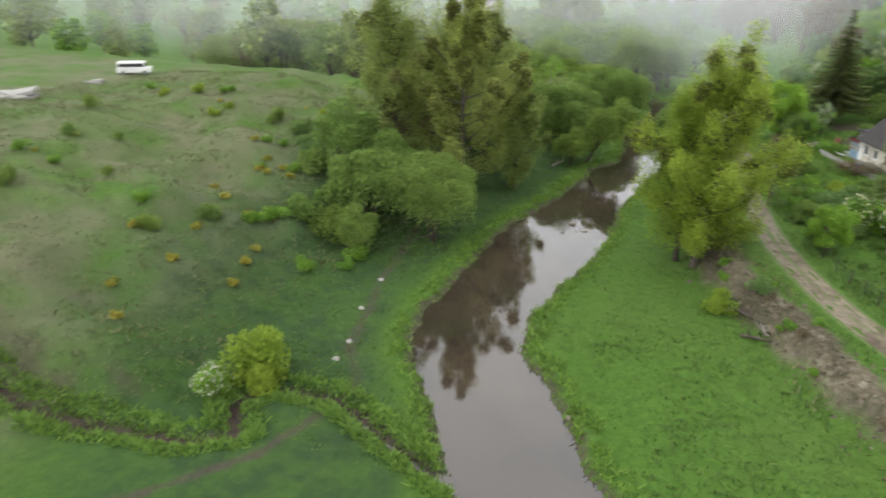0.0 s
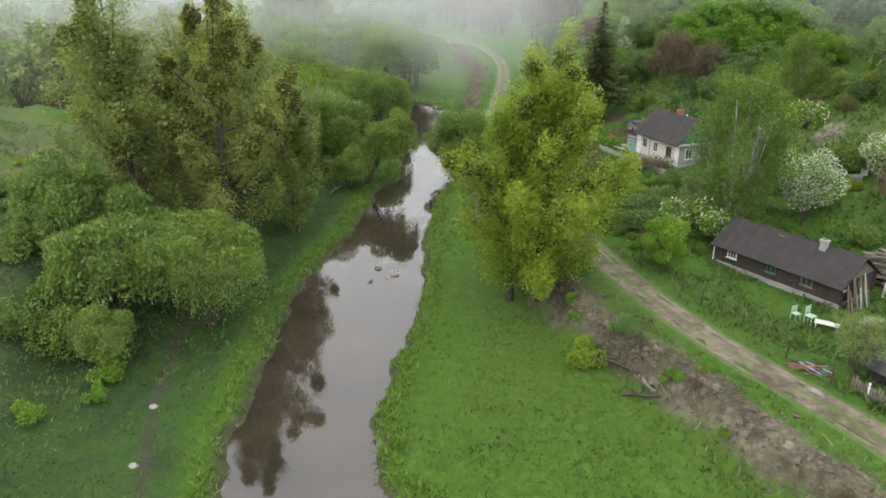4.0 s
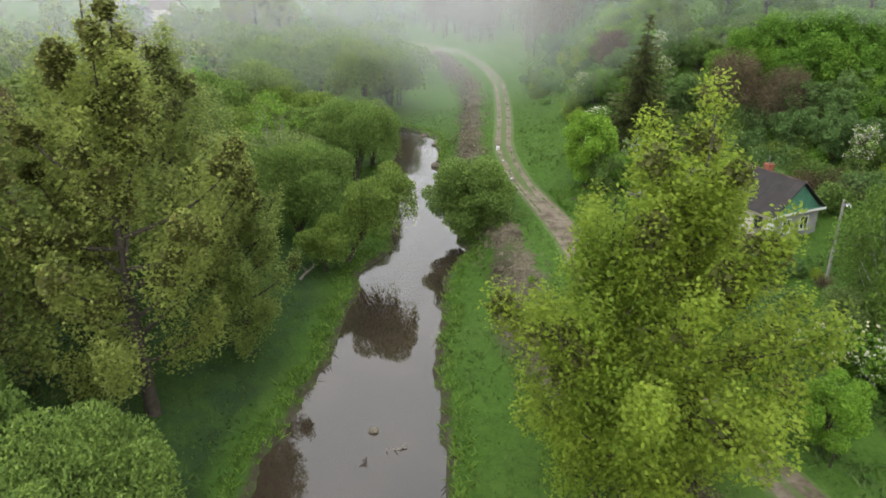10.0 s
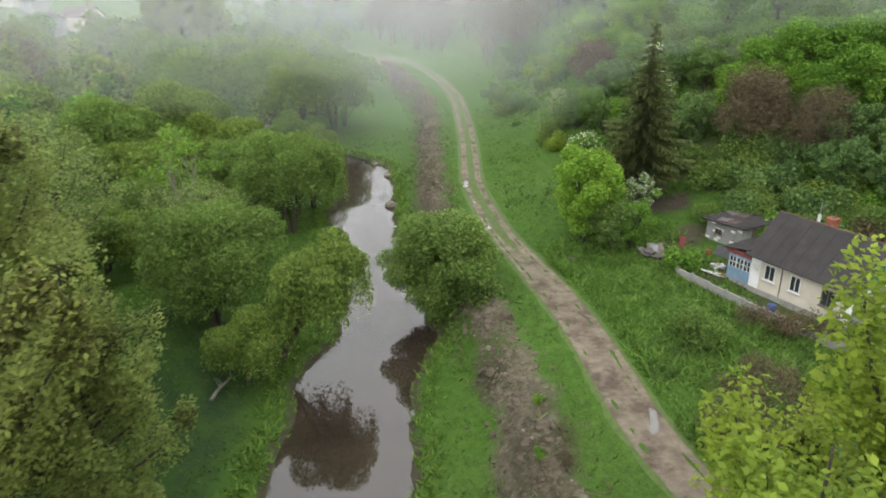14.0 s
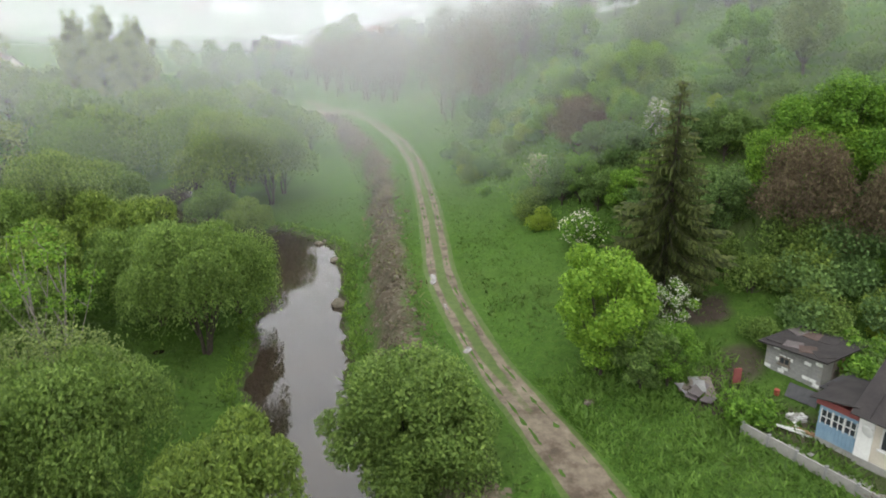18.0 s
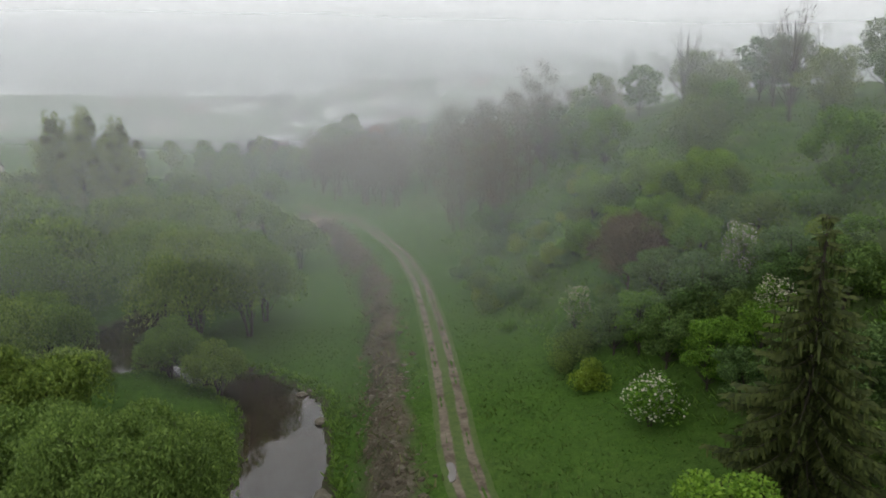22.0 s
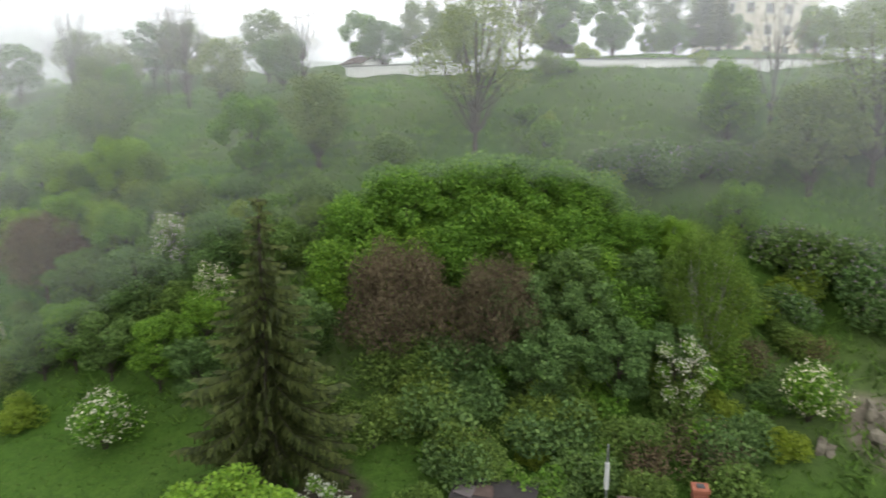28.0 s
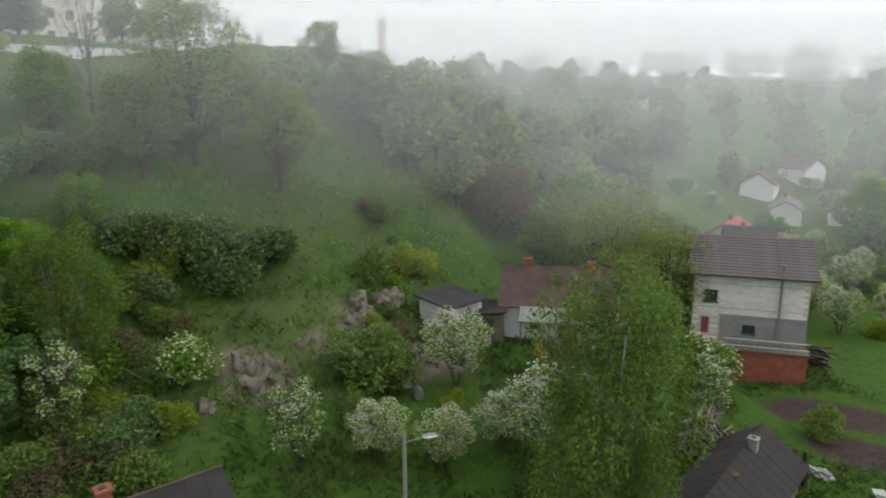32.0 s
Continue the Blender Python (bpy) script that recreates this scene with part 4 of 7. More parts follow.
make_bush("bush_white", "flowering_white_bush", LEAF_BRIGHT, 2.8, 1.7, 1500, 75, 0.17, (BLOSSOM, 520, 0.14))
make_bush("bush_lilac", "lilac_bush", LEAF_DARK, 3.4, 2.4, 4200, 76, 0.19, (LILAC, 420, 0.15))
make_bush("broom", "yellow_broom", BROOM, 0.7, 0.6, 260, 77, 0.16)

# lighter stock for trees that stay far off
for i in range(3):
    make_round(f"far{i}", "leafy_tree", "tree", (LEAF_BRIGHT, LEAF_OLIVE, LEAF_DARK)[i], BARK, (9, 10.5, 8.5)[i], (3.4, 4.0, 3.6)[i], 20, 1300, 0.5, 80 + i, 0.8, 1, 0.12, 0)
make_willow("far_willow", LEAF_WILLOW, 10, 5.6, 10, 3400, 84, size=0.29)
make_bare("far_brown", 10, 3.2, 85, BARK_TWIG, 1100, LEAF_BROWN, 12, 5)


def far_wood(name, label, rows, category="wood"):
    """Trees too far and too many to tell apart, joined: crowns and trunks of the light stock."""
    quads, mats, which = [], [], []
    for key, x, y, s in rows:
        _, _, bark, crowns, timber = PROTO[key]
        g = random.Random(int(x * 31 + y * 7))
        m = np.array(pose(x, y, float(ground_height(x, y)) - 0.05, 0, 0, g.uniform(0, 360)) @ Matrix.Diagonal((s, s, s, 1)))
        for me in [c[1] for c in crowns] + [timber]:
            co = np.empty(len(me.vertices) * 3, np.float32)
            me.vertices.foreach_get("co", co)
            li = np.empty(len(me.loops), np.int32)
            me.loops.foreach_get("vertex_index", li)
            q = (co.reshape(-1, 3) @ m[:3, :3].T + m[:3, 3])[li].reshape(-1, 4, 3)
            mat = me.materials[0]
            if mat not in mats:
                mats.append(mat)
            quads.append(q)
            which.append(np.full(len(q), mats.index(mat), np.int32))
    me = quads_mesh(name, np.concatenate(quads), mats[0])
    for mat in mats[1:]:
        me.materials.append(mat)
    me.polygons.foreach_set("material_index", np.concatenate(which))
    return tagged(new(name, me), label, category, kind="stuff")

# ---------------------------------------------------------------- plants of the left bank
plant("poplar_left", -5.0, 60, "tall olive-green poplar full of dark mistletoe balls")
plant("poplar_mid", -10.5, 66, "olive-green poplar with mistletoe behind a taller one")
plant("poplar_mid", -8.7, 75.8, "yellowish poplar with mistletoe on the grassy bank", 1.12)
plant("poplar_mid", -12.5, 57.5, "yellowish poplar with mistletoe at the foot of the slope", 1.15)
plant("open_tree", -3.3, 94.6, "open olive tree by the leaning willow", 0.85)
plant("poplar_mid", -1.5, 68.5, "thin olive poplar near the water", 0.85)
plant("brown1", -12, 60, "leafless brown tree beside a poplar", 1.1)
plant("willow_near", -2.8, 47.3, "round grey-green willow drooping over the grassy bank", 0.86)
plant("willow0", -9.0, 45.5, "round willow with drooping pale green strands", 0.95)
plant("willow2", -10.5, 51, "rounded willow at the foot of the hillside", 0.95)
plant("willow2", -14.5, 50, "rounded willow at the foot of the hillside", 0.95)
plant("willow2", -7.2, 40.2, "low willow bush on the meadow", 0.55)
plant("willow_lean", 3.1, 86.0, "willow leaning out over the river", turn=0)
plant("willow2", 1.6, 83.5, "low spreading willow at the water's edge", 0.7)
for x, y, s in [(-2.1, 90.7, 0.98), (-9.4, 99, 0.75), (-3, 101, 0.8), (-14, 97.7, 1.0), (-2.5, 91.4, 0.7), (-12, 88, 1.1), (-8, 80, 0.9)]:
    plant("willow_near" if s == 0.98 else "open_tree" if s > 1 else "willow2", x, y, "open olive-green tree on the grassy bank" if s > 1 else "pale green willow on the grassy bank", s)
for x, y, s in [(-8.2, 107.2, 1.0)]:
    plant("dead_tree", x, y, "tree with pale bare dead stems and sparse leaves", s)
for x, y, s, k in [(0.8, 112.4, 1.05, 1), (-5, 119, 1.0, 0), (2.2, 120, 0.85, 0), (-3.6, 117, 0.8, 2), (-9.5, 128, 1.1, 0), (-16, 133, 1.1, 1), (1.8, 158.5, 1.1, 1), (-8.5, 160.5, 1.2, 1), (-2.8, 152.6, 1.22, 1), (1.2, 140.6, 0.7, 2), (-3.6, 143.2, 0.75, 2), (-24, 172, 1.35, 1), (-31, 186, 1.45, 1), (-40, 200, 1.4, 0), (-12, 200, 1.3, 1), (-22, 196, 1.3, 0),
                   (3.0, 164, 0.95, 0), (-16, 146, 1.0, 0), (-22, 158, 1.2, 1), (-1.5, 174, 1.0, 0), (-15, 181, 1.2, 1), (-7, 191, 1.1, 0), (-25, 176, 1.2, 1), (5.5, 196, 0.9, 2), (-14, 118, 1.1, 0), (-20, 122, 1.1, 1), (-12, 110.5, 0.9, 0), (-15, 104, 0.9, 2)]:
    plant("willow_near" if y < 113 and x > 0 else f"willow{k}" if y < 163 else "far_willow", x, y, "big rounded willow in the riverside wood", s, group="riverside willows")
for x, y, s in [(-9, 233, 1.0), (-3, 222, 0.9), (2, 210, 0.8), (-18, 222, 1.1), (-28, 272, 1.0)]:
    plant("far_willow", x, y, "pale green willow by the valley bend", s, group="riverside willows")
for x, y, s in [(-46, 250, 1.45), (-38, 247, 1.3), (-54, 256, 1.35)]:
    plant("poplar_mid", x, y, "tall far poplar dotted with mistletoe", s)
bend = random.Random(17)
for i in range(22):
    x, y = bend.uniform(-34, 16), bend.uniform(262, 318)
    plant(bend.choice(["far1", "far_willow", "far_brown", "far2"]), x, y, "misty tree beyond the valley bend", bend.uniform(0.9, 1.35), group="trees beyond the bend")
wood_rng = random.Random(5)
for i in range(95):
    x, y = wood_rng.uniform(-95, -22), wood_rng.uniform(84, 270)
    if x > -26 and y < 110 or float(from_water(x, y)) < 2.5:
        continue
    k = wood_rng.choice(["far0", "far1", "far_willow", "far_willow", "far1", "far_brown", "far1"])
    plant(k, x, y, {"far0": "fresh green tree in the misty wood", "far1": "olive-green tree in the misty wood", "far_brown": "leafless brownish tree in the misty wood"}.get(k, "broad green tree in the misty wood"), wood_rng.uniform(0.8, 1.35), group="trees of the misty wood")
for x, y, s in [(-44, 99, 1.1), (-36, 92, 1.0), (-30, 88, 0.9), (-24, 80, 0.9), (-52, 96, 1.2), (-20, 74, 0.8), (-62, 100, 1.1), (-72, 104, 1.2), (-84, 110, 1.2)]:
    plant("brown1" if s < 1.05 else "round1", x, y, "bare brownish tree at the foot of the slope" if s < 1.05 else "olive-green tree at the edge of the wood", s)
for x, y, s in [(-8.4, 33.2, 0.75), (-14.3, 37.6, 0.9), (-9, 40.9, 1.1), (-6.5, 38.6, 0.9), (-10.9, 41.1, 1.2), (-13.3, 40.4, 1.0), (-15.1, 35.3, 0.8), (-12, 44, 1.2), (-6.2, 36.3, 0.6), (-16.5, 47, 1.1)]:
    plant("bush1" if s > 0.95 else "bush0", x, y, "leafy green bush on the meadow slope", s, group="bushes on the slope")
for x, y in [(-21.5, 53.4), (-24, 55.5), (-19, 51)]:
    plant("bush2", x, y, "dark green bush in tall grass", 0.9, group="bushes on the slope")
for x, y in [(-20.9, 43.5), (-19.6, 43.2), (-18.8, 44.8), (-16.1, 35.6), (-10.5, 26.5), (-21.1, 45.3), (-17.3, 43.9), (-12, 29.9), (-22, 38), (-17, 30), (-14, 24), (-24, 47), (-13, 32.5), (-19, 36), (-16, 20), (-20, 26), (-12.5, 17)]:
    plant("broom", x, y, "small broom bush in yellow bloom", 0.9, group="yellow broom bushes")
plant("bush_young", -2.6, 19.2, "bright yellow-green bush by the small brook", 1.6, tall=1.2)
plant("bush_young", -1.2, 18.2, "bright yellow-green bush by the small brook", 1.1)
plant("bush_white", -3.2, 15.6, "small bush in white blossom by the brook", 0.75)

# ---------------------------------------------------------------- plants between river and track
plant("riverbush", 15.3, 93.4, "dome-shaped many-stemmed willow shrub at the water's edge")
plant("poplar_right", 21.9, 52, "young yellow-green poplar with mistletoe beside the track", turn=0)
plant("poplar_young", 20.2, 53.0, "slender poplar with pale young leaves", 0.98)
plant("bush_young", 24.9, 42.8, "small yellow-green bush on the bank", 0.95)
plant("bush2", 27.8, 44.0, "small dark bush on the bank", 0.6)
plant("brown1", 20.5, 58, "thin brownish sapling beside the poplar", 0.5)
plant("brown1", 20.2, 60.5, "thin brownish sapling beside the track", 0.45)

# ---------------------------------------------------------------- garden plants by the log barn and the cottages
plant("yellowgreen", 32.9, 55.6, "small yellow-green fruit tree by the fence", 0.52)
plant("open_tree", 40.6, 38.6, "olive fruit tree beside the fence", 0.36)
plant("round1", 37.6, 64.3, "olive-green bushy tree behind the barn", 0.5)
plant("bush_white", 36.6, 62.3, "bush covered in white blossom", 1.3)
plant("bush_white", 38.8, 61.2, "bush covered in white blossom", 1.1)
plant("bush2", 33.9, 63, "dense dark garden bush", 1.2)
plant("bush2", 34.8, 66.5, "dense dark garden bush", 1.3)
plant("bush1", 36.0, 68.8, "dense green garden bush", 1.0)
plant("bush1", 31.5, 64.5, "dense green garden bush", 0.8)
plant("brown1", 27.6, 68, "thin brown tree by the track", 0.75)
plant("birch", 40.9, 63.4, "slender white-barked birch by the barn")
plant("blossom_tree", 47.4, 63.6, "apple tree in full white blossom behind the barn", 1.15)
plant("blossom_slim", 51.5, 50.5, "fruit tree with white blossom", 0.75)
plant("bush_white", 55.5, 48.4, "white flowering bush near the white house", 1.5)
plant("bush1", 50.5, 58.5, "green garden bush by the wood pile", 0.8)
plant("bush1", 49.5, 42.5, "leafy green garden bush", 0.9)
for x, y, s in [(49.2, 78.1, 0.8)]:
    plant("blossom_slim", x, y, "leafy fruit tree with sparse white blossom", s)
plant("blossom_tree", 49.0, 73.6, "rounded fruit tree thick with pinkish white blossom", 0.66)
plant("blossom_tree", 48.3, 70.0, "fruit tree with white blossom in the garden", 0.64)
plant("blossom_tree", 49.2, 66.0, "fruit tree with white blossom in the garden", 0.66)
plant("blossom_tree", 55.8, 67.2, "apple tree in blossom below the brick shed", 0.9)
plant("brown1", 53.5, 60.5, "bare fruit tree by the cottage", 0.55)
plant("brown1", 56.5, 57.5, "bare fruit tree by the cottage", 0.6)
plant("bush2", 57, 73.5, "dark ivy-covered bush under the rocks", 1.5)
plant("bush1", 55.3, 72.5, "dense green bush under the rocks", 1.4)
plant("bush1", 58, 71.6, "dense green bush under the rocks", 1.1)
plant("bush_white", 55.6, 84.3, "white guelder rose beside the rocks", 1.2)
plant("blossom_slim", 52.2, 90.5, "slender tree in white blossom", 0.8)
plant("bush_young", 69.5, 67, "yellow-green bush on the grassy slope", 1.5)
plant("bush1", 66.5, 71, "leafy bush on the grassy slope", 1.0)
# around the cream cottage
plant("yellowgreen", 27.8, 99.2, "dense yellow-green tree beside the track", 0.98)
plant("round2", 29.6, 96.6, "dark leafy tree beside the cottage yard", 0.6)
plant("round0", 31.2, 96.4, "small green tree beside the yard", 0.5)
plant("blossom_slim", 33.2, 100.8, "small tree in white blossom", 0.7)
plant("spruce", 34.7, 105.6, "dark tall spruce with drooping boughs")
plant("bush_brown", 36.4, 81.2, "bare brown rose bush by the cottage wall", 1.0)
plant("bush_brown", 38.2, 80.2, "bare brown rose bush by the cottage wall", 1.1)
plant("bush_brown", 35.2, 83.0, "bare brown bush by the path", 0.8)
plant("bush1", 31.2, 81.6, "olive-green bush in the front garden", 1.0)
plant("bush0", 33.6, 92.0, "small green bush at the yard corner", 1.1)
for x, y, s in [(41, 104.5, 1.2), (44.5, 103, 1.3), (43, 99.5, 1.1), (46.5, 97, 1.2), (40, 108.5, 1.2), (48, 93, 1.0), (46, 90, 0.9), (38.5, 99, 0.8)]:
    plant("bush1", x, y, "green nettles and bramble bush behind the cottage", s, group="brambles")

# ---------------------------------------------------------------- the hillside
for x, y, s in [(48.6, 111.9, 1.0), (51.7, 110.4, 1.1), (54.5, 108.4, 1.15), (57.2, 106.2, 1.1), (58.6, 103.7, 1.1), (57.8, 100.8, 1.0), (49.1, 108.5, 0.95), (54.5, 105.3, 1.1), (56.2, 102.5, 1.0),
                (57, 98.2, 0.9), (55.6, 95.5, 0.9), (46.2, 110.7, 0.95), (60.5, 101, 1.0), (52, 106.5, 1.0), (61, 97.5, 0.8)]:
    plant("thicket", x, y, "bright green dense thicket shrub on the hillside", s, group="bright thicket")
for x, y, s in [(55, 99, 0.8), (57.3, 94.3, 0.8), (53.2, 96.8, 0.75), (50.5, 100.5, 0.8), (51.5, 94, 0.7), (49, 97.5, 0.7), (54, 91.5, 0.6), (39.5, 113, 0.7), (37.5, 115.5, 0.6), (41.5, 111, 0.75)]:
    plant("round2", x, y, "dark green shrub on the lower hillside", s, group="dark shrubs")
for x, y, s in [(45.0, 105.6, 1.05), (48.9, 101.2, 0.9)]:
    plant("brown0", x, y, "brown twiggy plum tree just budding", s * 0.85, tall=1.4)
for x, y, s in [(67.1, 98.4, 1.1), (69.6, 95.2, 1.0), (66, 100.8, 1.0), (66, 85.8, 1.15), (65.8, 83.6, 1.1), (65.9, 88, 1.1), (64.6, 81.4, 1.0), (66.3, 79.3, 1.0), (63, 86.5, 0.8), (71.5, 92.5, 0.9)]:
    plant("bush_lilac", x, y, "dark green lilac bush with pale mauve flowers", s, group="lilac bushes")
for k, x, y, s, text in [("round0", 49.8, 124.6, 0.85, "bright green maple on the terrace"), ("open_tree", 61.7, 111.3, 1.0, "wide open tree with thin olive leaves"), ("round1", 50.2, 148, 0.85, "small olive-green tree on the slope"),
                         ("round1", 54, 121.3, 0.8, "dark olive tree behind the maple"), ("bare1", 63.5, 132.9, 0.85, "half bare tree below the wall"), ("round1", 61, 142.2, 0.8, "small tree near the hilltop"),
                         ("bush1", 56.6, 115.5, 1.2, "low bush on the hillside"), ("round0", 63.4, 105.9, 0.5, "small green tree on the slope"), ("round0", 65.5, 91.4, 0.55, "young bright tree among lilacs"),
                         ("yellowgreen", 62.3, 94.7, 0.5, "young yellow-green tree on the slope"), ("birch", 56.4, 90.6, 0.62, "slim young birch on the slope"), ("round1", 58.5, 92.5, 0.5, "leafy small tree on the slope"),
                         ("round0", 47.8, 168, 0.95, "bright green round tree on the slope"), ("open_tree", 75.3, 84.4, 1.12, "great oak with fresh leaves at the hilltop"), ("open_tree", 74, 77.6, 0.75, "gnarled open tree on the slope"),
                         ("round1", 72, 88, 0.9, "leafy tree below the wall"), ("bare1", 78, 92.5, 1.0, "half bare tree with mistletoe by the wall"), ("round0", 73, 94.5, 0.8, "leafy tree below the wall")]:
    plant(k, x, y, text, s)
for x, y, s in [(36.7, 145.6, 0.5), (40.5, 135, 0.55), (40.9, 130.8, 0.5), (40, 149.9, 0.6), (43.5, 141.7, 0.5), (38.4, 138.6, 0.6), (43.8, 133.5, 0.6), (44, 147, 0.55)]:
    plant("yellowgreen", x, y, "small yellow-green tree on the steep slope", s, group="slope saplings")
plant("brown0", 37.2, 133.6, "brown twiggy plum tree on the slope", 0.95)
plant("brown0", 38.6, 136, "brown twiggy plum tree on the slope", 0.7)
for x, y, s in [(41.4, 123.9, 1.0), (40.5, 117.9, 0.95), (33.0, 134.2, 0.9)]:
    plant("blossom_slim", x, y, "small tree in loose white blossom on the slope", s * 0.75)
plant("bush_white", 32.7, 118.2, "low bush in white blossom at the slope's foot", 1.25)
for x, y, s in [(34, 128.1, 0.65), (35.9, 122.8, 0.7), (38.5, 123.4, 0.75), (42.7, 119.7, 0.7), (35.2, 126, 0.6), (37.6, 128.6, 0.65), (40.3, 127.3, 0.6), (36.8, 118.6, 0.6), (39, 116.5, 0.6), (44.6, 116.6, 0.7)]:
    plant("round2" if s > 0.62 else "round0", x, y, "dark leafy shrub on the lower slope" if s > 0.62 else "green leafy shrub on the lower slope", s, group="dark shrubs")
plant("round2", 33.5, 170.3, "dense bush tree at the foot of the slope", 0.75)
slope_rng = random.Random(9)
for i in range(70):
    y = slope_rng.uniform(168, 285)
    x = float(np.interp(y, FOOT_Y, FOOT_X)) + slope_rng.uniform(3, 17)
    plant("far_brown", x, y, "leafless reddish-brown tree of the hanging wood", slope_rng.uniform(1.0, 1.55), group="hanging wood")
for i in range(26):
    y = slope_rng.uniform(170, 300)
    x = float(np.interp(y, FOOT_Y, FOOT_X)) + slope_rng.uniform(16, 44)
    plant(slope_rng.choice(["far1", "far2", "far0", "far_brown"]), x, y, "misty green tree on the far slope", slope_rng.uniform(0.7, 1.1), group="far slope trees")
for x, y, s, k in [(44, 186, 1.15, "bare0"), (62.5, 176, 1.15, "bare0"), (55, 186, 0.85, "bare1"), (62, 150, 1.0, "bare1"), (67, 158, 1.0, "bare0"), (70, 166, 0.9, "bare0"), (60, 166, 0.8, "round1"), (64, 168, 0.85, "round1"), (66, 180, 0.9, "round1"),
                   (73, 165.8, 0.9, "round1"), (59, 158.6, 0.75, "round0"), (72, 148, 0.9, "round1"), (56, 196, 0.8, "round2"), (50.9, 196.4, 0.8, "round2"), (70, 190, 0.9, "bare1"), (76, 176, 0.9, "bare0"), (68, 141, 0.8, "round2")]:
    plant(k, x, y, {"bare0": "tall bare tree against the sky on the hilltop", "bare1": "half bare tree on the hilltop"}.get(k, "leafy tree on the hilltop"), s, group="hilltop trees")
# behind the wall, and the wooded ridge that runs on from it
for x, y, s, k in [(80, 137, 0.8, "round2"), (83, 128, 0.8, "round1"), (82, 119, 0.9, "bare0"), (86, 116, 0.9, "round0"), (90, 112, 0.6, "round2"), (92, 108, 0.5, "round2"), (93, 106, 0.55, "round2"), (96, 101, 0.55, "round2"), (93, 92, 0.7, "round2"),
                   (96, 88, 0.7, "round1"), (86, 124, 0.9, "bare1"), (84, 134, 0.9, "round1"), (88, 130, 0.9, "round2"), (90, 120, 1.0, "round1"), (95, 114, 1.0, "round0"), (99, 108, 1.0, "round1"), (82, 142, 0.8, "round0"), (89, 118, 0.5, "spruce"), (97, 104, 0.55, "spruce"), (92, 101, 0.42, "spruce")]:
    plant(k, x, y, {"bare0": "tall bare tree behind the wall", "bare1": "half bare tree behind the wall", "round2": "dark tree behind the white wall", "spruce": "small dark spruce behind the white wall"}.get(k, "green tree behind the white wall"), s, group="trees behind the wall")
for i in range(150):
    u = slope_rng.random()
    x, y = 72 + 90 * u + slope_rng.uniform(-10, 22), 78 - 88 * u + slope_rng.uniform(-8, 10)
    size = min(slope_rng.uniform(0.65, 1.15), (29.5 - float(ground_height(x, y))) / 9.5)
    if x < 81 or size < 0.25:
        continue
    k = slope_rng.choice(["far0", "far1", "far1", "far2", "far0", "far1", "far_brown"])
    plant(k, x, y, {"far_brown": "bare brownish tree on the wooded ridge"}.get(k, "leafy green tree on the wooded ridge"), size, group="wooded ridge")
for k, x, y, s, text in [("brown0", 84, 55, 1.2, "dark brown plum tree beside the meadow"), ("round0", 87.5, 51.5, 0.95, "tall bright green tree by the meadow"), ("open_tree", 76, 40.5, 0.95, "wide olive tree behind the white house"), ("open_tree", 72, 44, 0.7, "olive tree with hanging branches"),
                         ("round1", 66, 48, 0.6, "tree beside the white house"), ("blossom_tree", 74, 27, 0.9, "fruit tree with white blossom"), ("blossom_tree", 66, 26, 0.8, "fruit tree with white blossom"), ("round0", 96, -8, 1.2, "big green tree among the allotments"),
                         ("round0", 103, -14, 1.2, "big green tree among the allotments")]:
    plant(k, x, y, text, s)
for k, x, y, s in [("open_tree", 88, 66, 0.5), ("round1", 91, 72, 0.6), ("round0", 85.5, 73.5, 0.5), ("open_tree", 95, 66, 0.38), ("round1", 83, 80, 0.45), ("round0", 98, 60, 0.5), ("round1", 90, 60, 0.7)]:
    plant(k, x, y, "fresh green tree on the grassy shoulder of the hill", s, group="shoulder trees")
rows = []
for i in range(75):
    x, y = slope_rng.uniform(70, 230), slope_rng.uniform(-130, 24)
    if not (y > 20 - (x - 70) * 0.1 and x < 84):
        rows.append((slope_rng.choice(["far0", "far1", "far2", "far_brown"]), x, y, slope_rng.uniform(0.5, 1.0)))
for i in range(120):
    a, r = radians(slope_rng.uniform(97, 150)), slope_rng.uniform(172, 330)
    rows.append((slope_rng.choice(["far1", "far2", "far1", "far0", "far_brown"]), 12 + math.sin(a) * r, 79 + math.cos(a) * r, slope_rng.uniform(0.7, 1.2)))
for i in range(60):
    a, r = radians(slope_rng.uniform(92, 150)), slope_rng.uniform(345, 430)
    rows.append((slope_rng.choice(["far1", "far2"]), 12 + math.sin(a) * r, 79 + math.cos(a) * r, slope_rng.uniform(0.9, 1.7)))
far_wood("far_garden_trees", "misty garden trees in the far valley", rows)
# the misty town side of the valley
rows = []
for i in range(130):
    a, r = radians(slope_rng.uniform(-55, 26)), slope_rng.uniform(215, 420)
    rows.append((slope_rng.choice(["far1", "far2", "far1", "far_brown", "far0"]), 12 + math.sin(a) * r, 79 + math.cos(a) * r, slope_rng.uniform(0.7, 1.25)))
for i in range(60):
    a, r = radians(slope_rng.uniform(-48, 30)), slope_rng.uniform(440, 520)
    rows.append((slope_rng.choice(["far1", "far2"]), 12 + math.sin(a) * r, 79 + math.cos(a) * r, slope_rng.uniform(1.0, 1.7)))
far_wood("misty_suburb_trees", "dim trees among the misty suburb houses", rows)

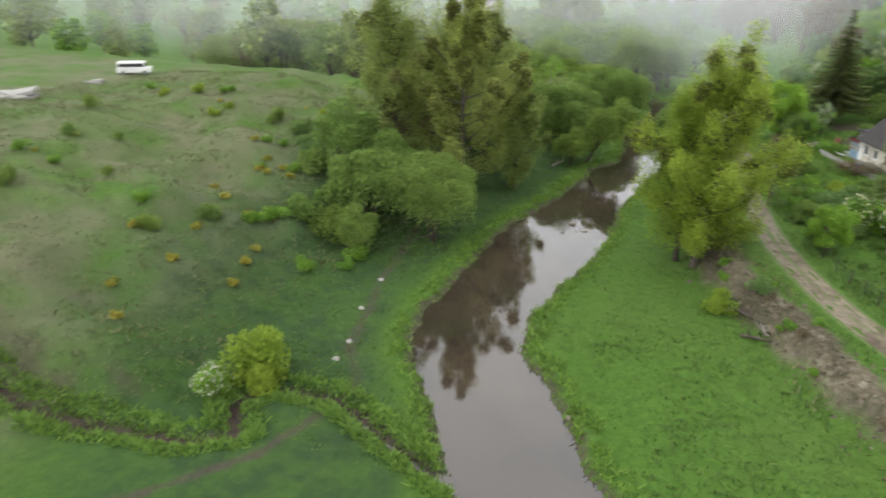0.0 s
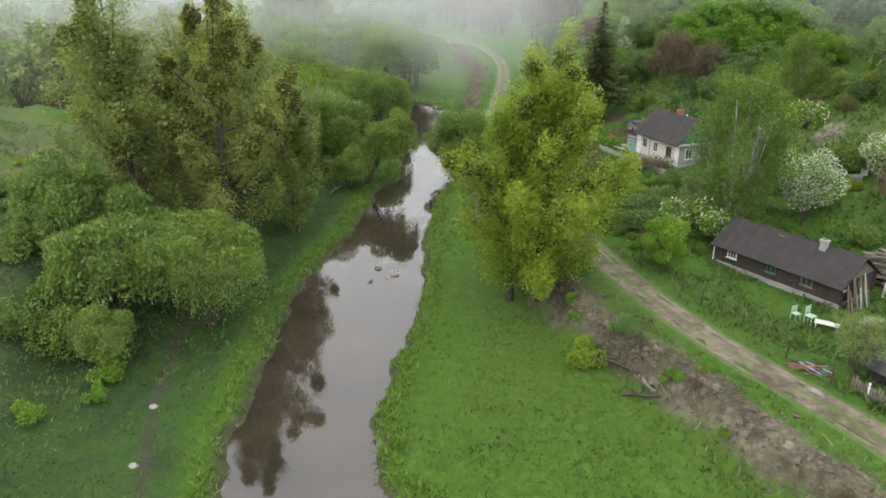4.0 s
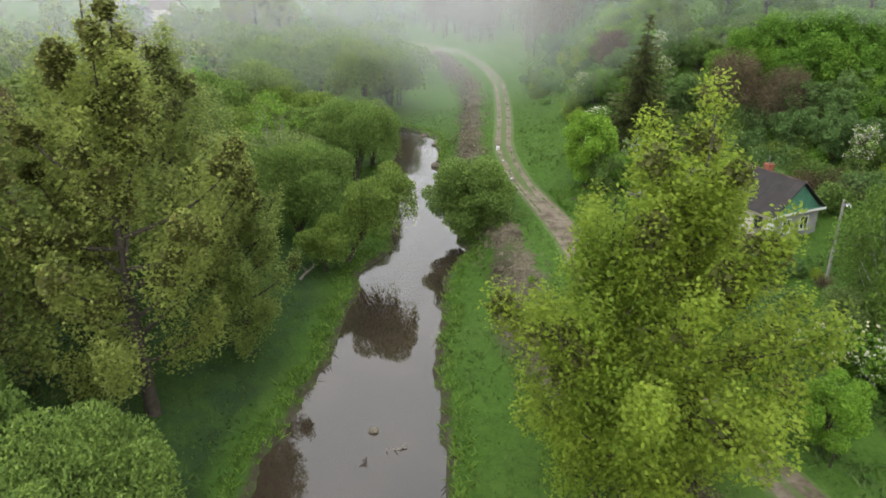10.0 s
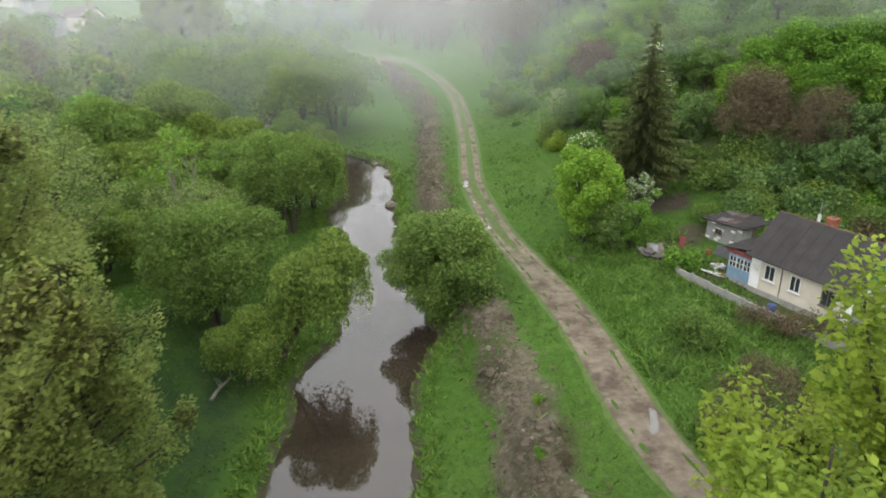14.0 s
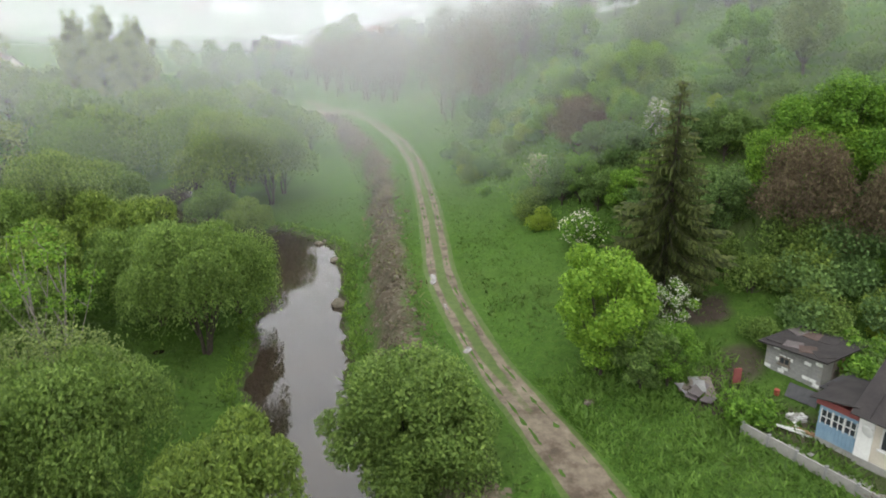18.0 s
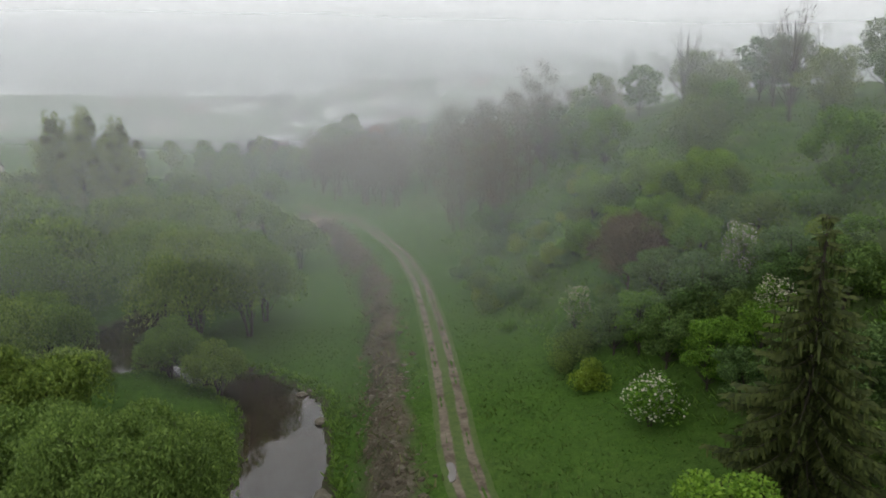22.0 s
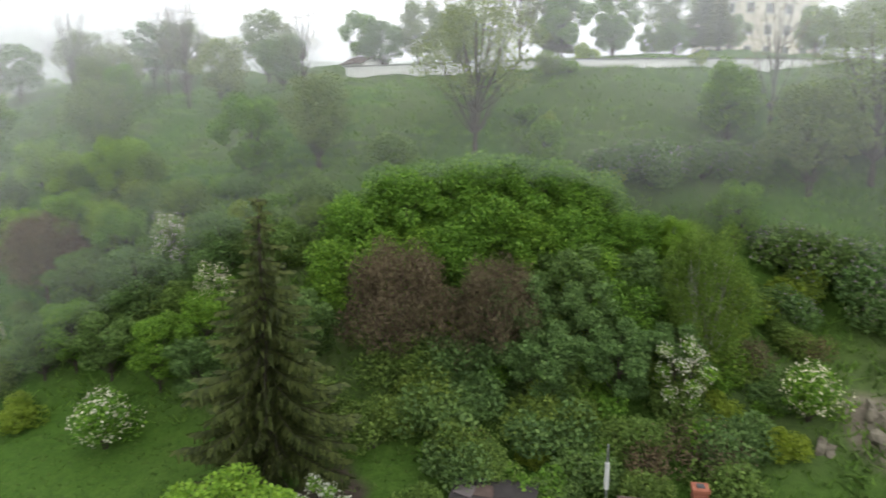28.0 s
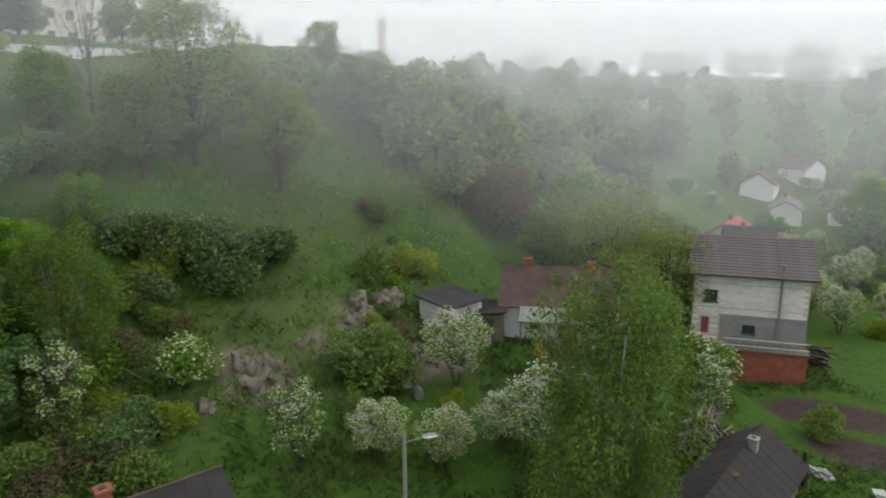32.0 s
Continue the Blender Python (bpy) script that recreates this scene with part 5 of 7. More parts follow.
# thick growth round the white house and in the allotments beyond
for x, y, s in [(62, 52, 0.7), (66, 45, 0.9), (69, 40, 0.8), (63, 57, 0.6), (70, 48, 0.9), (79, 46, 0.9), (82, 42, 0.8), (73, 36, 0.7), (84, 36, 0.8), (88, 44, 0.9), (92, 38, 0.8), (80, 32, 0.6), (95, 32, 0.8), (90, 30, 0.6), (76, 52, 0.7)]:
    plant("open_tree" if s > 0.75 else "round1", x, y, "olive-green tree in the hedge by the white house", s, group="garden hedge trees")
al = random.Random(41)
for i in range(80):
    x, y = al.uniform(56, 150), al.uniform(-40, 34)
    if abs(x - 64) < 9 and abs(y - 33) < 9 or math.hypot(x - 52, y - 39) < 9:
        continue
    k = al.choice(["bush1", "bush2", "bush0", "bush_white", "bush_young", "bush1"])
    plant(k, x, y, {"bush_white": "white-flowering bush among the allotments", "bush2": "dark bush among the allotments"}.get(k, "green bush among the allotments"), al.uniform(0.7, 1.7), group="allotment bushes")
for x, y in [(66, 20), (70, 12), (76, 16), (82, 8), (88, 14), (94, 4), (72, 24)]:
    plant("blossom_tree", x, y, "fruit tree in fading white blossom", al.uniform(0.6, 0.85), group="allotment fruit trees")
# the dark thicket at the hill's foot
for i in range(46):
    x, y = al.uniform(41, 60), al.uniform(87, 106)
    if x - 41 < (y - 96) * 0.3 or math.hypot(x - 41, y - 85) < 8:
        continue
    k = al.choice(["bush2", "bush2", "bush1", "bush0", "bush_brown"])
    plant(k, x, y, {"bush2": "dark green thicket bush at the foot of the hill", "bush_brown": "bare brown thicket bush at the foot of the hill"}.get(k, "green thicket bush at the foot of the hill"), al.uniform(0.8, 1.5), group="thicket at the hill foot")

# ---------------------------------------------------------------- buildings
def window(parent, x, y, z, w, h, face=-1, frame_mat=PAINT_WHITE, along="x", bars=1, sill=True):
    """A window let into a wall face: frame, panes, sill. along: the wall's direction; face: the way it looks."""
    turn = pose(x, y, z) if along == "x" else pose(x, y, z, 0, 0, 90)
    win = new("window")
    win.parent = parent
    win.matrix_basis = turn
    f = 0.07
    o = 0.05 * face
    lo, hi = min(o, -0.03 * face), max(o, -0.03 * face)
    for name, bx in (("frame", (-w / 2, lo, 0, -w / 2 + f, hi, h)), ("frame", (w / 2 - f, lo, 0, w / 2, hi, h)), ("frame", (-w / 2 + f, lo, h - f, w / 2 - f, hi, h)), ("frame", (-w / 2 + f, lo, 0, w / 2 - f, hi, f))):
        part(name, box(*bx), frame_mat, win)
    part("pane", box(-w / 2 + f, min(0, 0.02 * face), f, w / 2 - f, max(0, 0.02 * face), h - f), GLASS, win)
    for i in range(bars):
        bx = -w / 2 + (i + 1) * w / (bars + 1)
        part("glazing_bar", box(bx - 0.025, lo * 0.8, f, bx + 0.025, hi * 0.8, h - f), frame_mat, win)
    if sill:
        part("sill", box(-w / 2 - 0.08, min(0, 0.14 * face), -0.07, w / 2 + 0.08, max(0, 0.14 * face), 0.0), frame_mat, win)
    return win


def slope(parent, x0, x1, y_low, z_low, y_high, z_high, thick, mat, name="roof_slope", ribs=0, rib_mat=None):
    """One roof pitch as a slab, with courses laid on it."""
    d = math.hypot(y_high - y_low, z_high - z_low)
    ny_, nz_ = -(z_high - z_low) / d * thick, abs(y_high - y_low) / d * thick
    if y_high < y_low:
        ny_ = -ny_
    bm = bmesh.new()
    ring = [(y_low, z_low), (y_high, z_high), (y_high + ny_, z_high + nz_), (y_low + ny_, z_low + nz_)]
    a = [bm.verts.new((x0, y, z)) for y, z in ring]
    b = [bm.verts.new((x1, y, z)) for y, z in ring]
    bm.faces.new(a)
    bm.faces.new(b[::-1])
    for i in range(4):
        j = (i + 1) % 4
        bm.faces.new((a[j], a[i], b[i], b[j]))
    bmesh.ops.recalc_face_normals(bm, faces=bm.faces)
    roof = part(name, bm, mat, parent)
    g = random.Random(int(x1 * 10))
    for i in range(ribs):
        t = (i + 0.5) / ribs
        xx = x0 + (x1 - x0) * t
        lift = 0.018 + 0.012 * g.random()
        bm = bmesh.new()
        w = (x1 - x0) / ribs * 0.48
        q = [bm.verts.new((xx + sx_ * w, y_low + (y_high - y_low) * s_ + ny_ * k_, z_low + (z_high - z_low) * s_ + nz_ * k_)) for sx_ in (-1, 1) for s_ in (0.0, 0.99) for k_ in (1, 1 + lift / thick)]
        for ff in ((0, 1, 3, 2), (4, 6, 7, 5), (0, 4, 5, 1), (2, 3, 7, 6), (1, 5, 7, 3)):
            bm.faces.new([q[v] for v in ff])
        part("roof_sheet", bm, rib_mat or mat, roof)
    return roof


def gable(parent, x, thick, y0, y1, z0, z_top, mat, name="gable_wall"):
    bm = prism([(y0, z0), (y1, z0), ((y0 + y1) / 2, z_top)], x, x + thick)
    for v in bm.verts:
        v.co = (v.co.y, v.co.x, v.co.z)
    bmesh.ops.recalc_face_normals(bm, faces=bm.faces)
    return part(name, bm, mat, parent)


def stack(parent, x, y, z0, z1, w=0.5, mat=BRICK_RED):
    """A brick chimney with a corbelled head."""
    c = part("chimney", box(x - w / 2, y - w / 2, z0, x + w / 2, y + w / 2, z1, 0.02), mat, parent)
    part("chimney_head", box(x - w / 2 - 0.06, y - w / 2 - 0.06, z1 - 0.16, x + w / 2 + 0.06, y + w / 2 + 0.06, z1 + 0.002, 0.02), mat, c)
    part("flue", box(x - w / 4, y - w / 4, z1, x + w / 4, y + w / 4, z1 + 0.05), DARK_STEEL, c)
    return c


# the long log barn beside the track
barn = thing("log_barn", pose(38.07, 57.7, 2.4, 0, 0, -53.5), "long dark weathered log barn with a sagging felt roof", "barn")
BL, BD = 10.8, 4.6
part("foundation", box(-0.05, -0.06, -0.6, BL + 0.05, BD + 0.06, 0.3, 0.03), CONCRETE, barn, "crumbling whitewashed stone footing")
log_long = bpy.data.meshes.new("log")
bm = rod((0, 0, 0), (BL + 0.3, 0, 0), 0.115, None, 8)
bm.to_mesh(log_long)
bm.free()
log_long.materials.append(LOG)
log_short = bpy.data.meshes.new("log")
bm = rod((0, 0, 0), (0, BD + 0.3, 0), 0.115, None, 8)
bm.to_mesh(log_short)
bm.free()
log_short.materials.append(LOG)
for i in range(8):
    zz = 0.4 + i * 0.205
    under("log", log_long, barn, m=pose(-0.15, 0.02, zz))
    under("log", log_long, barn, m=pose(-0.15, BD - 0.02, zz))
    under("log", log_short, barn, m=pose(0.02, -0.15, zz + 0.1))
    under("log", log_short, barn, m=pose(BL - 0.02, -0.15, zz + 0.1))
part("inner_wall", box(0.05, 0.05, 0.3, BL - 0.05, BD - 0.05, 1.9), LOG, barn)
gable(barn, 0, 0.1, -0.1, BD + 0.1, 1.85, 3.5, LOG)
gable(barn, BL - 0.1, 0.1, -0.1, BD + 0.1, 1.85, 3.5, LOG)
for i in range(11):
    yy = 0.15 + i * 0.4
    part("gable_board", box(BL, yy, 1.9, BL + 0.03, yy + 0.33, 2.0 + 1.35 * (1 - abs(yy + 0.16 - 2.3) / 2.4)), TIMBER, barn)
slope(barn, -0.35, BL + 0.35, -0.45, 1.6, 2.3, 3.55, 0.07, ROOFING, ribs=13)
slope(barn, -0.35, BL + 0.35, BD + 0.45, 1.6, 2.3, 3.55, 0.07, ROOFING, ribs=13)
part("ridge_cap", rod((-0.36, 2.3, 3.6), (BL + 0.36, 2.3, 3.6), 0.09, None, 8), ROOFING, barn)
part("barge_board", box(BL + 0.351, -0.42, 1.56, BL + 0.385, -0.05, 1.7), PAINT_WHITE, barn)
stack(barn, 7.9, 2.0, 3.0, 4.15, 0.5, CONCRETE)
part("corner_board", box(-0.18, -0.2, 0.3, -0.10, -0.12, 1.9), PAINT_WHITE, barn, "pale corner board")
window(barn, 1.6, -0.11, 0.95, 0.85, 0.75, -1, PAINT_WHITE, bars=2)
part("curtain", box(1.27, -0.125, 1.03, 1.93, -0.118, 1.62), WHITEWASH, barn)
window(barn, 5.2, -0.11, 0.9, 0.8, 0.8, -1, PAINT_GREEN, bars=1)
window(barn, 8.2, -0.11, 0.9, 0.9, 0.8, -1, TIMBER, bars=1)
part("moss_patch", box(4.2, 1.75, 3.1, 4.7, 2.1, 3.43), LEAF_RUST, barn)


def heap(name, label, category, m, count, length, thick, spread, mat, seed, tall=0.8, flat=0.35, group=""):
    """A loose heap of boards or poles, each one a part."""
    g = random.Random(seed)
    ob = thing(name, m, label, category, group)
    for i in range(count):
        h = (i / count) * tall
        l_ = length * g.uniform(0.6, 1.1)
        b_ = box(-l_ / 2, -thick, 0, l_ / 2, thick, thick * flat * 2)
        k = 1 - 0.6 * i / count
        part("board", b_, mat[i % len(mat)], ob, m=pose(g.uniform(-1, 1) * spread[0] * k, g.uniform(-1, 1) * spread[1] * k, h + 0.03, g.uniform(-10, 10), g.uniform(-12, 12), g.uniform(-35, 35)))
    return ob


def frame_panel(parent, m, w, h, mat, bars=(1, 1)):
    """A loose glazed sash or door frame."""
    fr = new("sash")
    fr.parent = parent
    fr.matrix_basis = m
    for bx in ((-w / 2, -0.03, 0, -w / 2 + 0.09, 0.03, h), (w / 2 - 0.09, -0.03, 0, w / 2, 0.03, h), (-w / 2 + 0.09, -0.03, 0, w / 2 - 0.09, 0.03, 0.09), (-w / 2 + 0.09, -0.03, h - 0.09, w / 2 - 0.09, 0.03, h)):
        part("stile", box(*bx), mat, fr)
    for i in range(bars[1]):
        zz = h * (i + 1) / (bars[1] + 1)
        part("rail", box(-w / 2 + 0.09, -0.025, zz - 0.03, w / 2 - 0.09, 0.025, zz + 0.03), mat, fr)
    return fr


heap("wood_pile", "tall untidy heap of grey slab wood and branches", "wood pile", on_ground(49.6, 52.2, 0, -40), 90, 3.4, 0.07, (1.5, 1.3), [TIMBER, TIMBER, LOG, BARK_PALE], 3, 2.2, 0.6)
planks = thing("leaning_planks", on_ground(45.6, 48.9, 0, -53.5), "row of old planks leaning against the barn gable", "planks")
for i in range(16):
    part("plank", box(-0.02, -0.08, 0, 0.02, 0.08, 2.2 + 0.5 * math.sin(i * 2.1)), [TIMBER, LOG, TIMBER_WARM, PAINT_MINT, TIMBER][i % 5], planks, m=pose(0.25 + 0.06 * (i % 3), -1.1 + i * 0.19, 0, 0, -12 - (i % 4) * 2, (i % 5) * 4))
frames = thing("white_window_frames", on_ground(48.6, 50.0, 0, -20), "stack of old white window frames against the wood pile", "window frames")
for i in range(4):
    frame_panel(frames, pose(0.25 * i, 0.3 * i, 0, -14 - 5 * i, 0, -15 + 14 * i), 0.85, 1.2, PAINT_OLD)
heap("plank_stack", "small stack of fresh orange-brown boards", "planks", on_ground(49.8, 49.2, 0, 25), 9, 2.2, 0.12, (0.15, 0.3), [TIMBER_WARM], 4, 0.3)
heap("scrap_heap", "white plastic and sheet scrap beside the planks", "scrap", on_ground(45.6, 46.4, 0, 10), 8, 1.2, 0.16, (0.7, 0.4), [PAINT_OLD, CEMENT], 5, 0.3)
heap("broken_frames", "heap of broken red and white frames beside the track", "scrap wood", on_ground(38.2, 39.2, 0, -35), 26, 1.7, 0.06, (0.9, 0.6), [PAINT_MAROON, TIMBER_WARM, TIMBER, LOG, PAINT_BLUE], 6, 0.4)


def garden_chair(m, mat, label):
    ob = thing("garden_chair", m, label, "chair", "garden chairs")
    for x_ in (-0.22, 0.22):
        for y_ in (-0.22, 0.22):
            part("leg", box(x_ - 0.025, y_ - 0.025, 0, x_ + 0.025, y_ + 0.025, 0.45 if y_ < 0 else 1.0), mat, ob)
    part("seat", box(-0.27, -0.27, 0.45, 0.27, 0.245, 0.49, 0.01), mat, ob)
    for i in range(3):
        part("back_slat", box(-0.195, 0.2, 0.6 + i * 0.14, 0.195, 0.23, 0.69 + i * 0.14), mat, ob)
    return ob


garden_chair(on_ground(40.5, 46.9, 0, 20), PAINT_MINT, "mint-green painted chair standing by the barn")
garden_chair(on_ground(41.2, 46.2, 0, 35) @ Matrix.Diagonal((1.2, 1.2, 1.35, 1)), PAINT_MINT, "tall mint-green painted chair standing by the barn")
bench = thing("slatted_bench", on_ground(42.0, 45.3, 0, -30), "low white slatted bench in the grass", "bench")
for i in range(5):
    part("slat", box(-0.8, -0.3 + i * 0.14, 0.4, 0.8, -0.2 + i * 0.14, 0.44), PAINT_WHITE, bench)
for x_ in (-0.7, 0.66):
    for y_ in (-0.3, 0.3):
        part("leg", box(x_, y_ - 0.03, 0, x_ + 0.05, y_ + 0.03, 0.4), PAINT_WHITE, bench)

# wire fence along the track
fence = thing("wire_fence", pose(0, 0, 0), "wire fence on thin dark wooden posts beside the track", "fence")
posts = [(31.6, 57.4), (32.5, 54), (33.4, 50.8), (34.3, 48.6), (35.2, 46.8), (36.0, 45.0), (36.7, 43.0), (37.4, 40.7), (38.9, 37.8)]
post_mesh = bpy.data.meshes.new("post")
bm = rod((0, 0, -0.3), (0, 0, 1.25), 0.05, 0.04, 7)
bm.to_mesh(post_mesh)
bm.free()
post_mesh.materials.append(LOG)
tops = []
for i, (x, y) in enumerate(posts):
    z = float(ground_height(x, y))
    under("post", post_mesh, fence, m=pose(x, y, z, (i % 3 - 1) * 3, (i % 2) * 3, 0))
    tops.append(Vector((x, y, z)))
for h in (0.45, 0.85, 1.15):
    for a, b in zip(tops[:-1], tops[1:]):
        part("wire", rod(a + Vector((0, 0, h)), b + Vector((0, 0, h)), 0.008, None, 4), DARK_STEEL, fence)

# low dark shed and the picket fence beside the track
low = thing("low_shed", on_ground(44.2, 37.4, 0, -58), "low dugout shed with a black felt roof", "shed")
part("wall", box(-2.6, -1.5, -0.4, 2.6, 1.5, 0.95), LOG, low)
slope(low, -3.0, 3.0, -2.0, 0.75, 0.0, 1.75, 0.07, ROOF_BLACK, ribs=6)
slope(low, -3.0, 3.0, 2.0, 0.75, 0.0, 1.75, 0.07, ROOF_BLACK, ribs=6)
gable(low, -2.6, 0.08, -1.5, 1.5, 0.95, 1.72, LOG)
gable(low, 2.52, 0.08, -1.5, 1.5, 0.95, 1.72, LOG)
picket = thing("picket_fence", on_ground(40.6, 35.9, 0, -62), "short weathered grey picket fence", "fence")
for i in range(16):
    part("picket", box(-1.6 + i * 0.2, -0.02, 0, -1.47 + i * 0.2, 0.02, 0.9 + 0.15 * math.sin(i * 1.7)), PAINT_WHITE if i % 6 == 5 else TIMBER, picket)
for h in (0.25, 0.65):
    part("rail", box(-1.7, 0.021, h, 1.7, 0.06, h + 0.07), TIMBER, picket)
frames2 = thing("old_door_frames", on_ground(42.2, 33.4, 0, -60), "old white door and window frames leaning together", "window frames")
for i in range(5):
    frame_panel(frames2, pose(-0.9 + 0.42 * i, 0.2 * (i % 2), 0, -16 + 5 * i, 0, -30 + 16 * i), 0.7, 1.25 - 0.12 * (i % 3), PAINT_OLD, (1, 1 + i % 2))
heap("firewood", "split red-brown firewood heaped on the grass", "firewood", on_ground(42.6, 31.9, 0, 20), 34, 0.5, 0.08, (0.7, 0.5), [TIMBER_WARM, BRICK_RED, TIMBER], 8, 0.6, 0.8)
slabs = thing("leaning_slabs", on_ground(43.2, 30.2, 0, -50), "dark mossy slabs leaning in a row", "boards")
for i in range(9):
    part("slab", box(-0.03, -0.12, 0, 0.03, 0.12, 1.7), [LOG, TIMBER, PAINT_WHITE][i % 3 if i > 5 else 0], slabs, m=pose(i * 0.16, 0, 0, 0, 24, 8 * (i % 3)))

# cream cottage with blue porch
cot = thing("cream_cottage", pose(37.1, 87.6, 4.45, 0, 0, -64.5), "small cream-plastered cottage with a grey-brown slate roof", "house")
CL, CD = 7.5, 5.3
part("plinth", box(-0.06, -0.06, -0.8, CL + 0.06, CD + 0.06, 0.25, 0.02), CONCRETE, cot)
part("wall", box(0, 0, 0.25, CL, CD, 2.8), PLASTER, cot)
part("corner_pier", box(CL - 0.55, -0.05, 0.25, CL + 0.05, 0.06, 2.78), WHITEWASH, cot, "whitewashed corner pier")
part("corner_pier", box(-0.05, -0.05, 0.25, 0.7, 0.06, 2.78), WHITEWASH, cot, "whitewashed corner pier")
part("end_wall", box(CL + 0.003, 0.1, 0.3, CL + 0.04, CD - 0.02, 2.75), CEMENT, cot, "grey rendered end wall")
gable(cot, CL - 0.06, 0.1, -0.02, CD + 0.02, 2.8, 5.15, PAINT_GREEN)
gable(cot, 0, 0.1, -0.02, CD + 0.02, 2.8, 5.15, TIMBER)
slope(cot, -0.35, CL + 0.35, -0.5, 2.62, CD / 2, 5.3, 0.06, ROOFING, ribs=9)
slope(cot, -0.35, CL + 0.35, CD + 0.5, 2.62, CD / 2, 5.3, 0.06, ROOFING, ribs=9)
part("ridge_cap", rod((-0.36, CD / 2, 5.36), (CL + 0.36, CD / 2, 5.36), 0.08, None, 8), ROOF_BROWN, cot)
part("end_eave", box(CL + 0.04, -0.15, 2.72, CL + 0.42, CD + 0.15, 2.84), PAINT_GREEN, cot)
part("verge_board", box(CL + 0.42, -0.3, 2.66, CL + 0.46, CD + 0.3, 2.86), PAINT_WHITE, cot)
stack(cot, 3.1, 3.5, 4.0, 5.75, 0.6)
window(cot, 1.5, 0, 1.15, 0.85, 1.15, -1)
window(cot, 3.5, 0, 1.1, 0.8, 1.15, -1)
window(cot, 5.9, 0, 1.0, 0.95, 1.2, -1, TIMBER)
window(cot, CL + 0.045, 1.5, 0.95, 1.0, 1.2, -1, PAINT_WHITE, "y")
window(cot, CL + 0.045, 3.6, 0.95, 1.0, 1.2, -1, PAINT_WHITE, "y")
dish = part("satellite_dish", lump(0.34, 0.07, 0.34, 1, 0.0), PAINT_WHITE, cot, m=pose(0.55, -0.35, 2.0, 12, 0, -15))
part("bracket", rod((0, 0.05, 0), (0, 0.33, -0.05), 0.02), STEEL, dish)
part("drain_pipe", rod((2.45, -0.06, 0.3), (2.45, -0.06, 2.6), 0.03), DARK_STEEL, cot)
porch = new("porch")
porch.parent = cot
tagged(porch, "pale blue boarded porch with a maroon fascia")
part("base", box(-2.1, 0.1, -0.5, -0.07, 2.3, 0.2), CONCRETE, porch)
part("wall", box(-2.1, 0.1, 0.2, -0.07, 2.3, 2.15), PAINT_BLUE, porch)
for i in range(10):
    part("board", box(-2.08 + i * 0.2, 0.065, 0.22, -1.92 + i * 0.2, 0.098, 1.05), PAINT_BLUE, porch)
for i in range(10):
    part("board", box(-2.135, 0.16 + i * 0.21, 0.22, -2.102, 0.33 + i * 0.21, 1.05), PAINT_BLUE, porch)
for i in range(3):
    part("window_pane", box(-1.95 + i * 0.62, 0.07, 1.15, -1.42 + i * 0.62, 0.097, 1.85), GLASS, porch)
    for x_ in (-1.99, -1.7, -1.43):
        part("window_frame", box(x_ + i * 0.62, 0.05, 1.08, x_ + 0.05 + i * 0.62, 0.105, 1.92), PAINT_WHITE, porch)
    part("window_frame", box(-1.94 + i * 0.62, 0.05, 1.48, -1.43 + i * 0.62, 0.104, 1.53), PAINT_WHITE, porch)
for i in range(2):
    part("window_pane", box(-2.13, 0.35 + i * 0.95, 1.15, -2.103, 1.1 + i * 0.95, 1.85), GLASS, porch)
part("fascia", box(-2.25, -0.06, 2.15, -0.08, 2.42, 2.5), PAINT_MAROON, porch, "maroon fascia board")
part("porch_roof", prism([(-2.5, 2.45), (-0.08, 2.95), (-0.08, 3.02), (-2.5, 2.52)], -0.35, 3.2), ROOFING, porch)
# lean-to between the cottage and the block shed
lean = thing("lean_to", on_ground(39.6, 90.4, 0, -64.5), "tumbledown lean-to with a patched felt roof", "shed")
part("wall", box(-1.6, -0.9, -0.3, 1.6, 1.4, 1.5), TIMBER, lean)
part("lean_roof", prism([(-1.9, 1.45), (1.9, 1.85), (1.9, 1.92), (-1.9, 1.52)], -1.3, 1.8), ROOF_BLACK, lean)
for i in range(5):
    part("loose_sheet", box(-0.5, -0.35, 0, 0.5, 0.35, 0.04), [ROOFING, ROOF_BLACK][i % 2], lean, m=pose(-1.2 + i * 0.6, -0.6 + (i % 3) * 0.5, 1.62 + 0.06 * i, 3, -4, 20 * i))

blk = thing("block_shed", pose(37.6, 96.6, 4.6, 0, 0, -66), "small grey block shed with a worn felt roof", "shed")
part("wall", box(0, 0, -0.5, 3.6, 3.6, 2.1), CONCRETE, blk)
g_ = random.Random(12)
for r_ in range(9):
    for c_ in range(8):
        x_ = c_ * 0.45 + (0.225 if r_ % 2 else 0)
        if x_ + 0.42 < 3.62:
            part("block", box(x_ + 0.02, -0.03, 0.02 + r_ * 0.23, x_ + 0.42, 0.0, 0.22 + r_ * 0.23), CEMENT if g_.random() < 0.75 else WHITEWASH, blk)
part("door", box(3.603, 1.9, 0.1, 3.64, 2.7, 1.9), TIMBER_WARM, blk)
part("board_patch", box(3.603, 1.1, 0.1, 3.63, 1.85, 2.0), TIMBER, blk)
window(blk, 1.3, -0.035, 1.05, 0.7, 0.5, -1, TIMBER)
part("shed_roof", prism([(-0.4, 2.05), (4.0, 2.35), (4.0, 2.43), (-0.4, 2.13)], -0.4, 4.0), ROOFING, blk)
